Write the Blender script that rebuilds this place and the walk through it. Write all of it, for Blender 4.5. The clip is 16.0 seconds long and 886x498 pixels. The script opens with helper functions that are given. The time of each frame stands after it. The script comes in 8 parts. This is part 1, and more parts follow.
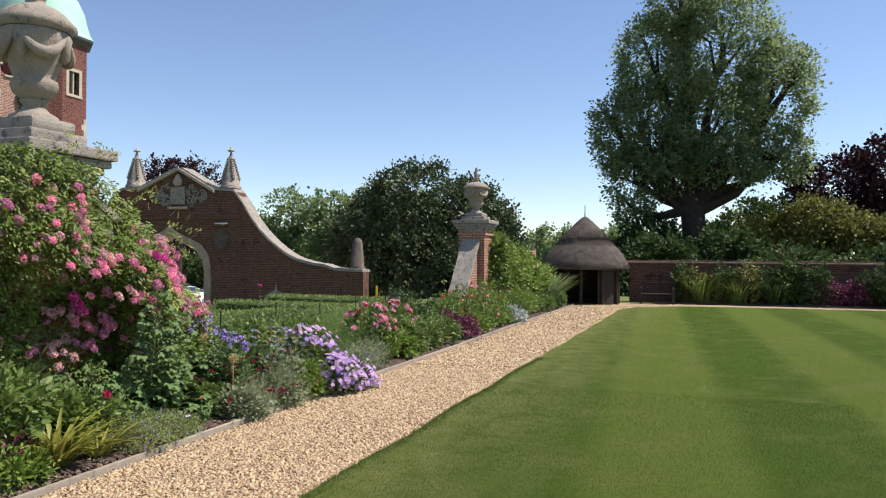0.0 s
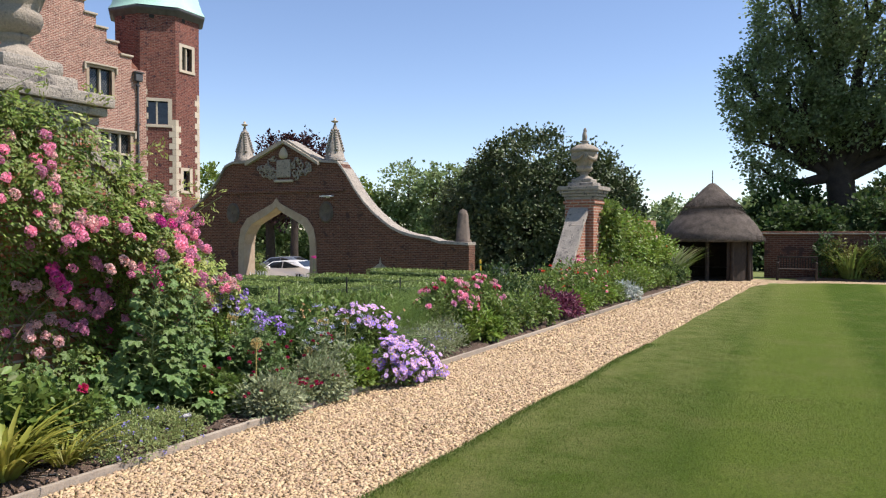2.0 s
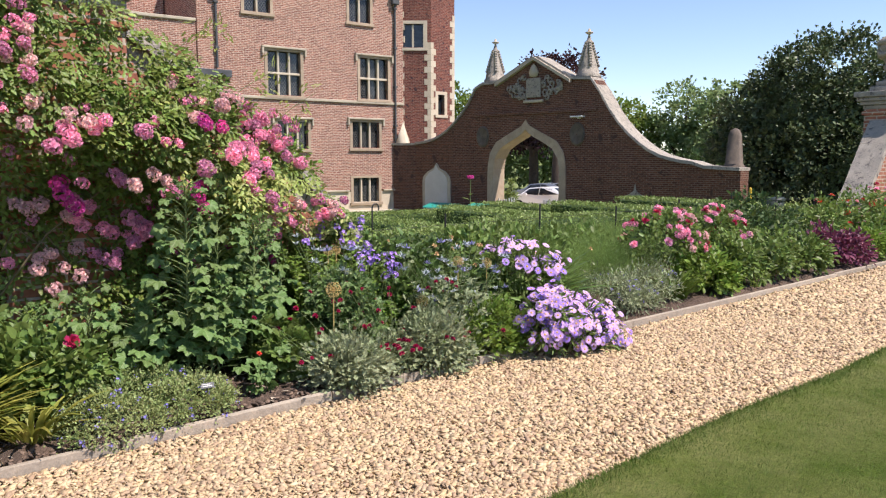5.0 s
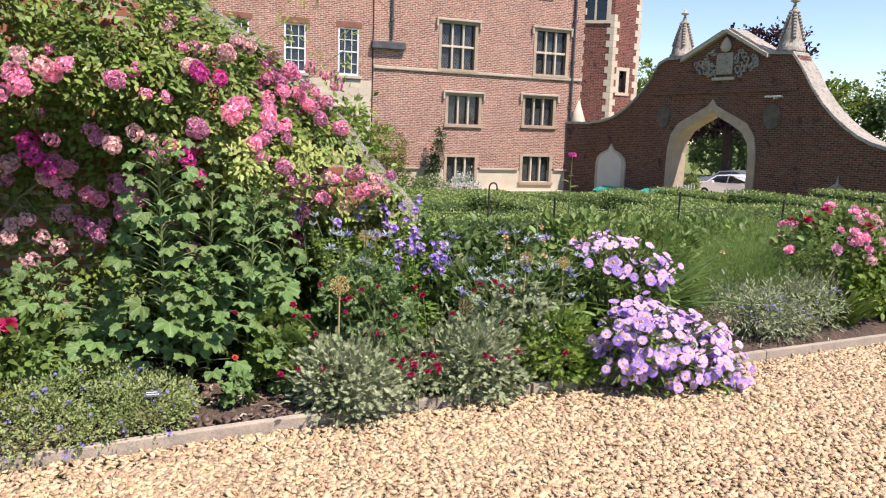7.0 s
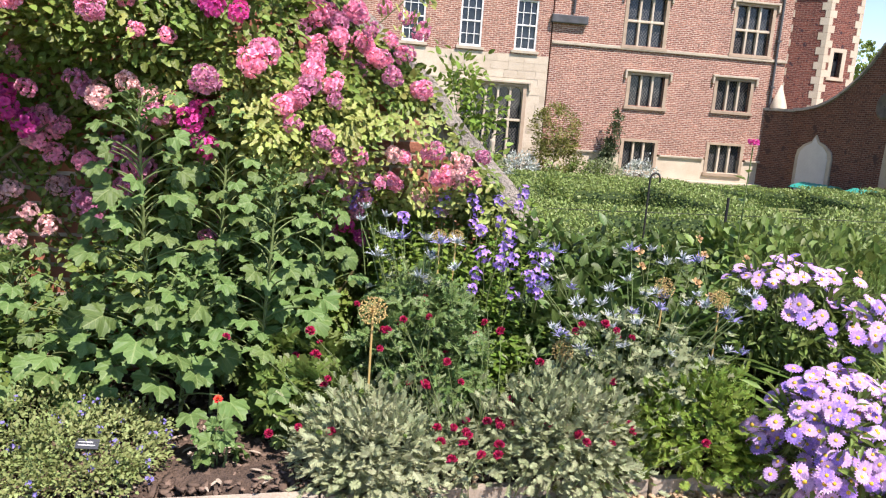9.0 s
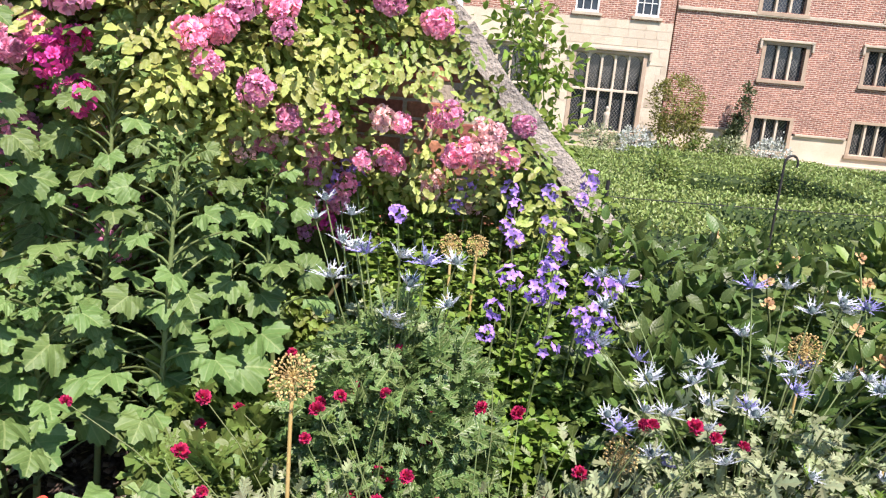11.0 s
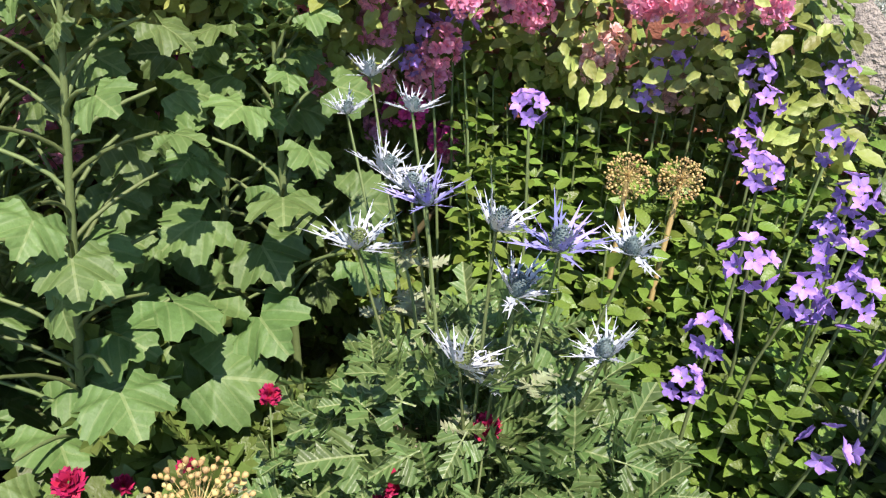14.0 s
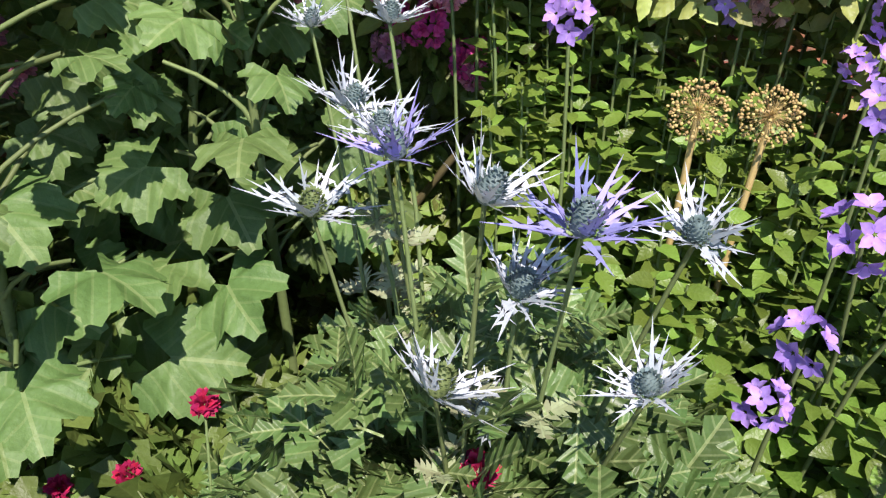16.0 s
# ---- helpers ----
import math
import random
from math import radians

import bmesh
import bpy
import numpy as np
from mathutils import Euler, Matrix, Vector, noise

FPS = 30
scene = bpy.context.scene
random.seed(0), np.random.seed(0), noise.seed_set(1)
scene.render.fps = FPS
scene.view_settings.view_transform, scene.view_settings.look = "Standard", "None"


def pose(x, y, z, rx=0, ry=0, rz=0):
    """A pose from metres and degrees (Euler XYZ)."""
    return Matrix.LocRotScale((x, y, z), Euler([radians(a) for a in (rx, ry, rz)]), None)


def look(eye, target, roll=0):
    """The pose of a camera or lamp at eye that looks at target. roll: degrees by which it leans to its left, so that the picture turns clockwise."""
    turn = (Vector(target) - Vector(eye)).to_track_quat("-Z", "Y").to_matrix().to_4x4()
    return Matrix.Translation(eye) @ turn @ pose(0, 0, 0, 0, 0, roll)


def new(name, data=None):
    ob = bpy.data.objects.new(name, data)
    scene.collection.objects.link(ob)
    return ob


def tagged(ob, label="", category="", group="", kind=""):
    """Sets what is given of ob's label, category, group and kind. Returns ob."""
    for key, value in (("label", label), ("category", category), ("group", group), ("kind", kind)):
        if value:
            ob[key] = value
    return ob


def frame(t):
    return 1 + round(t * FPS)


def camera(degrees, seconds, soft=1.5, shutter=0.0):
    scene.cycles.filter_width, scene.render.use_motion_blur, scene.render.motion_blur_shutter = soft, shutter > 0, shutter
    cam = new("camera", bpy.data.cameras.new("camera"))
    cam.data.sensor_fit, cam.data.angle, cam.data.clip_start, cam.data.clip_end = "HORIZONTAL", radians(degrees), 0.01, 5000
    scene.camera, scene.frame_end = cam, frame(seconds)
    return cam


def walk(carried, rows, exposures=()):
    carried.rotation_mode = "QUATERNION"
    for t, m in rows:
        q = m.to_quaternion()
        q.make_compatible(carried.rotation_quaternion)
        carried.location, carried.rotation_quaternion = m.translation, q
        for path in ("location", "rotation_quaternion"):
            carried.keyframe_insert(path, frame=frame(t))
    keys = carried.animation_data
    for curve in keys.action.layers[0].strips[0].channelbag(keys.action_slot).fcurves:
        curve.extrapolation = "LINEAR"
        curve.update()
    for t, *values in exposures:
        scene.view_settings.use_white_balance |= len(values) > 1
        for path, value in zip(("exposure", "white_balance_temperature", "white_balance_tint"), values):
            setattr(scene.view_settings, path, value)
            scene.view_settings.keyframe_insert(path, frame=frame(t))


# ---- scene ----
cam = camera(60.7, 16.0, soft=1.2)
PATH = [
    (0, (0.73, -0.621, 1.861), (0.076, 1.268, 1.882), 0.4),
    (0.5, (0.739, -0.131, 1.816), (-0.002, 1.727, 1.818), 0.5),
    (1, (0.756, 0.337, 1.783), (-0.016, 2.182, 1.768), 0.9),
    (1.5, (0.709, 0.838, 1.776), (-0.134, 2.652, 1.745), 0.5),
    (2, (0.604, 1.317, 1.759), (-0.346, 3.077, 1.712), 0.1),
    (2.5, (0.524, 1.811, 1.718), (-0.488, 3.535, 1.647), -0.1),
    (3, (0.419, 2.259, 1.69), (-0.691, 3.918, 1.57), -0.6),
    (3.5, (0.308, 2.7, 1.665), (-0.908, 4.279, 1.497), -0.9),
    (4, (0.255, 3.158, 1.626), (-1.033, 4.674, 1.416), -0.4),
    (4.5, (0.205, 3.543, 1.612), (-1.188, 4.958, 1.377), -0.5),
    (5, (0.107, 3.944, 1.603), (-1.397, 5.241, 1.366), -0.0),
    (5.2, (0.101, 4.078, 1.608), (-1.438, 5.334, 1.374), 0.1),
    (7.5, (-0.655, 5.692, 1.537), (-2.473, 6.462, 1.217), 2.5),
    (8, (-0.962, 5.895, 1.545), (-2.826, 6.54, 1.215), 3.1),
    (8.5, (-1.227, 6.119, 1.528), (-3.115, 6.686, 1.19), 3.9),
    (9, (-1.502, 6.354, 1.503), (-3.411, 6.816, 1.13), 4.2),
    (9.5, (-1.824, 6.566, 1.495), (-3.756, 6.894, 1.095), 4.1),
    (10, (-2.113, 6.746, 1.488), (-4.051, 6.993, 1.059), 4.1),
    (10.2, (-2.235, 6.824, 1.475), (-4.174, 7.05, 1.041), 4.3),
    (12.3, (-3.271, 7.061, 1.368), (-5.186, 7.109, 0.793), 5.6),
    (12.5, (-3.348, 7.102, 1.359), (-5.256, 7.111, 0.761), 5.6),
    (13, (-3.519, 7.113, 1.339), (-5.399, 7.05, 0.659), 6.3),
    (13.5, (-3.722, 7.065, 1.287), (-5.569, 6.912, 0.535), 5.7),
    (14, (-3.839, 7.064, 1.246), (-5.647, 6.826, 0.423), 5.4),
    (14.5, (-3.925, 7.106, 1.239), (-5.691, 6.778, 0.359), 4.2),
    (15, (-4.001, 7.101, 1.223), (-5.727, 6.735, 0.282), 4.3),
    (15.5, (-4.07, 7.103, 1.186), (-5.776, 6.714, 0.217), 3.8),
    (16, (-4.117, 7.097, 1.175), (-5.802, 6.723, 0.165), 3.9),
]
walk(cam, [(t, look(eye, target, roll)) for t, eye, target, roll in PATH],
     exposures=[(0, 0.52, 6500, 15), (2, 0.66, 6500, 17), (3.5, 0.73, 6500, 18), (5, 0.8, 6500, 19), (7.5, 0.92, 6500, 21), (9, 1.08, 6500, 22), (10, 1.32, 6500, 23), (12.5, 1.06, 6500, 22), (14, 1.0, 6500, 21), (16, 0.88, 6500, 19)])

# ---- daylight ----
SUN = Vector((0.48, 0.22, 0.85)).normalized()
world = bpy.data.worlds.new("sky")
scene.world = world
world.use_nodes = True
wn = world.node_tree
sky = wn.nodes.new("ShaderNodeTexSky")
sky.sky_type = 'NISHITA'
sky.sun_disc = False
sky.sun_elevation = math.asin(SUN.z)
sky.sun_rotation = math.atan2(SUN.x, SUN.y)
sky.air_density, sky.dust_density, sky.ozone_density = 0.85, 0.05, 2.0
wn.nodes["Background"].inputs[1].default_value = 0.112
wn.links.new(sky.outputs[0], wn.nodes["Background"].inputs[0])
sun = new("sun", bpy.data.lights.new("sun", "SUN"))
sun.data.energy, sun.data.angle, sun.data.color = 4.6, radians(0.53), (1.0, 0.945, 0.855)
sun.matrix_world = look(SUN * 60, (0, 0, 0))
rng = np.random.default_rng(7)
TAU = 2 * math.pi


# ---- materials ----
def nodes_of(name):
    m = bpy.data.materials.new(name)
    m.use_nodes = True
    nt = m.node_tree
    return m, nt, nt.nodes["Principled BSDF"], nt.nodes.new("ShaderNodeTexCoord").outputs["Object"]


def noise_node(nt, vec, scale, detail=4.0, rough=0.6):
    n = nt.nodes.new("ShaderNodeTexNoise")
    n.inputs["Scale"].default_value, n.inputs["Detail"].default_value, n.inputs["Roughness"].default_value = scale, detail, rough
    nt.links.new(vec, n.inputs["Vector"])
    return n.outputs["Fac"]


def ramp(nt, fac, stops):
    r = nt.nodes.new("ShaderNodeValToRGB")
    while len(r.color_ramp.elements) < len(stops):
        r.color_ramp.elements.new(0.5)
    for e, (p, c) in zip(r.color_ramp.elements, stops):
        e.position, e.color = p, (*c, 1)
    nt.links.new(fac, r.inputs[0])
    return r.outputs[0]


def mixed(nt, fac, a, b, kind="MIX"):
    m = nt.nodes.new("ShaderNodeMix")
    m.data_type, m.blend_type = "RGBA", kind
    for sock, v in ((m.inputs[0], fac), (m.inputs[6], a), (m.inputs[7], b)):
        if hasattr(v, "is_linked"):
            nt.links.new(v, sock)
        else:
            sock.default_value = v if isinstance(v, (int, float)) else (*v, 1)
    return m.outputs[2]


def bumped(nt, bsdf, height, strength, distance):
    b = nt.nodes.new("ShaderNodeBump")
    b.inputs["Strength"].default_value, b.inputs["Distance"].default_value = strength, distance
    nt.links.new(height, b.inputs["Height"])
    nt.links.new(b.outputs[0], bsdf.inputs["Normal"])


def varied(nt, col, source, amount, hue=0.0):
    """Colour varied by a random value per piece or per object."""
    hs = nt.nodes.new("ShaderNodeHueSaturation")
    mr = nt.nodes.new("ShaderNodeMapRange")
    mr.inputs[3].default_value, mr.inputs[4].default_value = 1 - amount, 1 + amount
    nt.links.new(source, mr.inputs[0])
    nt.links.new(mr.outputs[0], hs.inputs["Value"])
    if hue:
        mh = nt.nodes.new("ShaderNodeMapRange")
        mh.inputs[3].default_value, mh.inputs[4].default_value = 0.5 - hue, 0.5 + hue
        nt.links.new(source, mh.inputs[0])
        nt.links.new(mh.outputs[0], hs.inputs["Hue"])
    nt.links.new(col, hs.inputs["Color"])
    return hs.outputs[0]


def surface(name, c1, c2, scale=2.0, fine=40.0, rough=0.8, bump=0.3, depth=0.01, island=0.0, per_object=0.0, hue=0.0, metal=0.0, spots=None, spec=0.3, contrast=0.15):
    """Two-scale procedural surface: broad tone, fine grain, optional blotches."""
    m, nt, bsdf, vec = nodes_of(name)
    if per_object:
        info = nt.nodes.new("ShaderNodeObjectInfo")
        off = nt.nodes.new("ShaderNodeVectorMath")
        off.operation = "ADD"
        nt.links.new(vec, off.inputs[0])
        sc = nt.nodes.new("ShaderNodeVectorMath")
        sc.operation = "SCALE"
        sc.inputs[0].default_value = (13.0, 7.0, 5.0)
        nt.links.new(info.outputs["Random"], sc.inputs["Scale"])
        nt.links.new(sc.outputs[0], off.inputs[1])
        vec = off.outputs[0]
    col = ramp(nt, noise_node(nt, vec, scale), [(0.32, c1), (0.68, c2)])
    fn = noise_node(nt, vec, fine, 3)
    col = mixed(nt, contrast * 2, col, ramp(nt, fn, [(0.3, (0.35,) * 3), (0.7, (1.0,) * 3)]), "MULTIPLY")
    if spots:
        sc_, pc, lo = spots
        col = mixed(nt, ramp(nt, noise_node(nt, vec, sc_, 6, 0.7), [(lo, (0,) * 3), (lo + 0.09, (1,) * 3)]), col, pc)
    if island:
        g = nt.nodes.new("ShaderNodeNewGeometry")
        col = varied(nt, col, g.outputs["Random Per Island"], island, hue)
    if per_object:
        col = varied(nt, col, info.outputs["Random"], per_object, hue)
    nt.links.new(col, bsdf.inputs["Base Color"])
    bsdf.inputs["Roughness"].default_value, bsdf.inputs["Metallic"].default_value = rough, metal
    bsdf.inputs["Specular IOR Level"].default_value = spec
    if bump:
        bumped(nt, bsdf, fn, bump, depth)
    return m


def leafy(name, c1, c2, rough=0.45, through_light=0.35, island=0.35, hue=0.02, tint=None, per_object=0.0, veins=0.0, vein_colour=(0.36, 0.42, 0.18)):
    """Leaf or petal: colour by piece, some light passes through."""
    m, nt, bsdf, vec = nodes_of(name)
    g = nt.nodes.new("ShaderNodeNewGeometry")
    col = ramp(nt, noise_node(nt, vec, 3.0, 2), [(0.35, c1), (0.65, c2)])
    col = mixed(nt, 0.3, col, ramp(nt, noise_node(nt, vec, 130.0, 2), [(0.3, (0.55,) * 3), (0.7, (1,) * 3)]), "MULTIPLY")
    col = varied(nt, col, g.outputs["Random Per Island"], island, hue)
    if per_object:
        info = nt.nodes.new("ShaderNodeObjectInfo")
        col = varied(nt, col, info.outputs["Random"], per_object, hue)
    if veins:
        at_ = nt.nodes.new("ShaderNodeAttribute")
        at_.attribute_name = "blade"
        sp = nt.nodes.new("ShaderNodeSeparateXYZ")
        nt.links.new(at_.outputs["Vector"], sp.inputs[0])

        def calc(op, a, b=0.0, c=0.0):
            n_ = nt.nodes.new("ShaderNodeMath")
            n_.operation = op
            for k_, v_ in enumerate((a, b, c)):
                if hasattr(v_, "is_linked"):
                    nt.links.new(v_, n_.inputs[k_])
                else:
                    n_.inputs[k_].default_value = v_
            return n_.outputs[0]

        ax = calc("ABSOLUTE", sp.outputs[0])
        rib = calc("LESS_THAN", ax, 0.016)
        wave = calc("SINE", calc("MULTIPLY", calc("SUBTRACT", sp.outputs[1], calc("MULTIPLY", ax, 0.9)), 40.0))
        side = calc("MULTIPLY", calc("GREATER_THAN", wave, 0.86), 0.45)
        mask = calc("MULTIPLY", calc("MAXIMUM", rib, side), calc("GREATER_THAN", sp.outputs[1], 0.001))
        col = mixed(nt, calc("MULTIPLY", mask, veins), col, vein_colour)
        bumped(nt, bsdf, calc("ADD", calc("MULTIPLY", wave, min(0.5, veins * 1.2)), calc("MULTIPLY", noise_node(nt, vec, 90.0, 3), 1.5)), 0.35, 0.004)
    nt.links.new(col, bsdf.inputs["Base Color"])
    bsdf.inputs["Roughness"].default_value = rough
    bsdf.inputs["Specular IOR Level"].default_value = 0.35
    tr = nt.nodes.new("ShaderNodeBsdfTranslucent")
    if tint:
        nt.links.new(mixed(nt, 1.0, col, tint, "MULTIPLY"), tr.inputs[0])
    else:
        nt.links.new(col, tr.inputs[0])
    mx = nt.nodes.new("ShaderNodeMixShader")
    mx.inputs[0].default_value = through_light
    nt.links.new(bsdf.outputs[0], mx.inputs[1])
    nt.links.new(tr.outputs[0], mx.inputs[2])
    nt.links.new(mx.outputs[0], nt.nodes["Material Output"].inputs[0])
    return m


def brickwork(name, c1, c2, mortar, course=0.075, length=0.23, joint=0.011, dark=None, waver=0.0, fleck=0.6):
    m, nt, bsdf, vec = nodes_of(name)
    sep = nt.nodes.new("ShaderNodeSeparateXYZ")
    nt.links.new(vec, sep.inputs[0])
    add = nt.nodes.new("ShaderNodeMath")
    nt.links.new(sep.outputs[0], add.inputs[0])
    nt.links.new(sep.outputs[1], add.inputs[1])
    cmb = nt.nodes.new("ShaderNodeCombineXYZ")
    nt.links.new(add.outputs[0], cmb.inputs[0])
    up = nt.nodes.new("ShaderNodeMath")
    up.operation, up.inputs[1].default_value = "MULTIPLY_ADD", waver
    nt.links.new(noise_node(nt, vec, 1.3, 3), up.inputs[0])
    nt.links.new(sep.outputs[2], up.inputs[2])
    nt.links.new(up.outputs[0], cmb.inputs[1])
    b = nt.nodes.new("ShaderNodeTexBrick")
    nt.links.new(cmb.outputs[0], b.inputs["Vector"])
    for key, v in (("Scale", 1.0), ("Mortar Size", joint), ("Mortar Smooth", 0.2), ("Brick Width", length), ("Row Height", course), ("Bias", 0.0)):
        b.inputs[key].default_value = v
    b.inputs["Color1"].default_value, b.inputs["Color2"].default_value, b.inputs["Mortar"].default_value = (*c1, 1), (*c2, 1), (*mortar, 1)
    col = b.outputs["Color"]
    col = mixed(nt, 0.55, col, ramp(nt, noise_node(nt, vec, 0.7, 6, 0.7), [(0.3, (0.62, 0.58, 0.58)), (0.65, (1.05, 1.0, 0.96))]), "MULTIPLY")
    col = mixed(nt, fleck, col, ramp(nt, noise_node(nt, vec, 9.0, 3), [(0.3, (0.5,) * 3), (0.7, (1.15,) * 3)]), "MULTIPLY")
    if dark:
        col = mixed(nt, ramp(nt, noise_node(nt, vec, dark[0], 2), [(dark[1], (0,) * 3), (dark[1] + 0.06, (1,) * 3)]), col, dark[2])
    nt.links.new(col, bsdf.inputs["Base Color"])
    bsdf.inputs["Roughness"].default_value = 0.9
    bsdf.inputs["Specular IOR Level"].default_value = 0.15
    inv = nt.nodes.new("ShaderNodeMath")
    inv.operation, inv.inputs[0].default_value = "SUBTRACT", 1.0
    nt.links.new(b.outputs["Fac"], inv.inputs[1])
    bumped(nt, bsdf, inv.outputs[0], 0.6, 0.008)
    return m


def glassy(name):
    m, nt, bsdf, vec = nodes_of(name)
    col = ramp(nt, noise_node(nt, vec, 3.0), [(0.3, (0.01, 0.012, 0.014)), (0.7, (0.035, 0.04, 0.045))])
    nt.links.new(col, bsdf.inputs["Base Color"])
    bsdf.inputs["Roughness"].default_value = 0.06
    bsdf.inputs["Specular IOR Level"].default_value = 0.6
    bumped(nt, bsdf, noise_node(nt, vec, 5.0, 1), 0.08, 0.01)
    return m


M = {}
M["house_brick"] = brickwork("house_brick", (0.44, 0.21, 0.15), (0.25, 0.107, 0.083), (0.62, 0.51, 0.41), joint=0.012, waver=0.16, fleck=0.9)
M["gate_brick"] = brickwork("gate_brick", (0.185, 0.078, 0.05), (0.10, 0.044, 0.034), (0.23, 0.165, 0.125), dark=(2.2, 0.62, (0.075, 0.045, 0.038)))
M["tower_brick"] = brickwork("tower_brick", (0.26, 0.085, 0.06), (0.15, 0.05, 0.042), (0.30, 0.20, 0.16), waver=0.16, fleck=0.9, dark=(5.0, 0.60, (0.06, 0.035, 0.04)))
M["pier_brick"] = brickwork("pier_brick", (0.46, 0.19, 0.11), (0.32, 0.13, 0.09), (0.50, 0.43, 0.34))
M["stone"] = surface("stone", (0.52, 0.45, 0.34), (0.42, 0.36, 0.28), 1.5, 30, 0.9, 0.5, 0.02, spots=(3.0, (0.22, 0.2, 0.17), 0.6))
M["pale_stone"] = surface("pale_stone", (0.60, 0.52, 0.40), (0.50, 0.42, 0.31), 1.2, 25, 0.9, 0.3, 0.01, per_object=0.07)
M["window_stone"] = surface("window_stone", (0.46, 0.36, 0.26), (0.36, 0.27, 0.19), 2.5, 30, 0.9, 0.4, 0.01, per_object=0.1)
M["lichen_stone"] = surface("lichen_stone", (0.44, 0.39, 0.32), (0.30, 0.27, 0.23), 4.0, 60, 0.95, 0.8, 0.02, spots=(9.0, (0.10, 0.09, 0.085), 0.55), contrast=0.22)
M["urn_stone"] = surface("urn_stone", (0.42, 0.36, 0.28), (0.30, 0.26, 0.21), 5.0, 55, 0.95, 0.8, 0.02, spots=(6.0, (0.13, 0.12, 0.11), 0.57), contrast=0.2)
# darker stone for the gateway's roundels and end obelisk
M["dark_stone"] = surface("dark_stone", (0.17, 0.135, 0.105), (0.10, 0.082, 0.068), 3.0, 40, 0.95, 0.6, 0.02, spots=(5.0, (0.06, 0.055, 0.05), 0.58))
M["copper"] = surface("copper", (0.36, 0.62, 0.50), (0.46, 0.70, 0.58), 1.0, 20, 0.65, 0.1, 0.01)
M["lead"] = surface("lead", (0.10, 0.105, 0.11), (0.06, 0.062, 0.066), 3.0, 40, 0.6, 0.2, 0.005)
M["white_paint"] = surface("white_paint", (0.78, 0.77, 0.74), (0.72, 0.70, 0.66), 2.0, 60, 0.5, 0.05, 0.002)
M["door_paint"] = surface("door_paint", (0.62, 0.60, 0.56), (0.55, 0.53, 0.50), 2.0, 50, 0.6, 0.1, 0.003)
M["window_glass"] = glassy("window_glass")
M["lead_line"] = surface("lead_line", (0.15, 0.145, 0.13), (0.10, 0.10, 0.095), 8, 60, 0.6, 0.0)
# near-black for unseen inner slabs: the darkness of the rooms as colour
M["dark_interior"] = surface("dark_interior", (0.05, 0.045, 0.04), (0.03, 0.028, 0.025), 1, 10, 0.9, 0.0)
M["curtain"] = surface("curtain", (0.55, 0.50, 0.42), (0.45, 0.40, 0.33), 3.0, 30, 0.9, 0.2, 0.01)
M["roof_tile"] = surface("roof_tile", (0.30, 0.13, 0.08), (0.20, 0.09, 0.06), 2.0, 25, 0.9, 0.4, 0.02)
M["thatch"] = surface("thatch", (0.19, 0.155, 0.125), (0.095, 0.078, 0.065), 4.0, 40, 0.95, 1.0, 0.04, contrast=0.45)
M["old_wood"] = surface("old_wood", (0.06, 0.043, 0.032), (0.035, 0.027, 0.022), 6.0, 70, 0.85, 0.4, 0.006, per_object=0.15)
M["kerb_wood"] = surface("kerb_wood", (0.42, 0.35, 0.27), (0.33, 0.28, 0.22), 7.0, 90, 0.9, 0.5, 0.006, per_object=0.12, contrast=0.25)
M["bark"] = surface("bark", (0.075, 0.058, 0.045), (0.045, 0.036, 0.03), 3.0, 20, 0.95, 1.0, 0.05, contrast=0.25)
M["soil"] = surface("soil", (0.17, 0.115, 0.082), (0.10, 0.07, 0.053), 6.0, 70, 1.0, 1.0, 0.03, contrast=0.3)
M["clod"] = surface("clod", (0.23, 0.16, 0.115), (0.12, 0.083, 0.062), 8.0, 60, 1.0, 0.6, 0.01, island=0.45)
M["gravel_bed"] = surface("gravel_bed", (0.56, 0.43, 0.27), (0.40, 0.285, 0.17), 22.0, 55, 0.95, 1.0, 0.03, contrast=0.3)
M["gravel_stone"] = surface("gravel_stone", (0.56, 0.43, 0.275), (0.46, 0.32, 0.18), 14.0, 90, 0.8, 0.3, 0.004, island=0.26, hue=0.014)
M["forecourt"] = surface("forecourt", (0.62, 0.52, 0.38), (0.54, 0.45, 0.33), 0.6, 30, 0.95, 0.5, 0.02)
M["meadow"] = surface("meadow", (0.13, 0.17, 0.045), (0.18, 0.21, 0.065), 0.25, 9, 0.95, 0.8, 0.05, contrast=0.25)
M["iron"] = surface("iron", (0.035, 0.033, 0.03), (0.02, 0.02, 0.02), 10, 60, 0.6, 0.2, 0.002)
M["brick_piece"] = surface("brick_piece", (0.40, 0.165, 0.10), (0.26, 0.095, 0.065), 9.0, 70, 0.92, 0.7, 0.008, per_object=0.3, hue=0.012, contrast=0.28, spots=(14.0, (0.14, 0.10, 0.085), 0.6))
M["mortar"] = surface("mortar", (0.42, 0.36, 0.28), (0.32, 0.27, 0.21), 8.0, 80, 1.0, 0.6, 0.01)
M["teal_sheet"] = surface("teal_sheet", (0.03, 0.34, 0.27), (0.025, 0.28, 0.23), 2, 20, 0.5, 0.1, 0.01)
M["car_white"] = surface("car_white", (0.80, 0.80, 0.80), (0.78, 0.78, 0.78), 1, 3, 0.2, 0.0, spec=0.6, contrast=0.0)
M["car_grey"] = surface("car_grey", (0.25, 0.28, 0.33), (0.24, 0.27, 0.32), 1, 3, 0.25, 0.0, metal=0.4, spec=0.6, contrast=0.0)
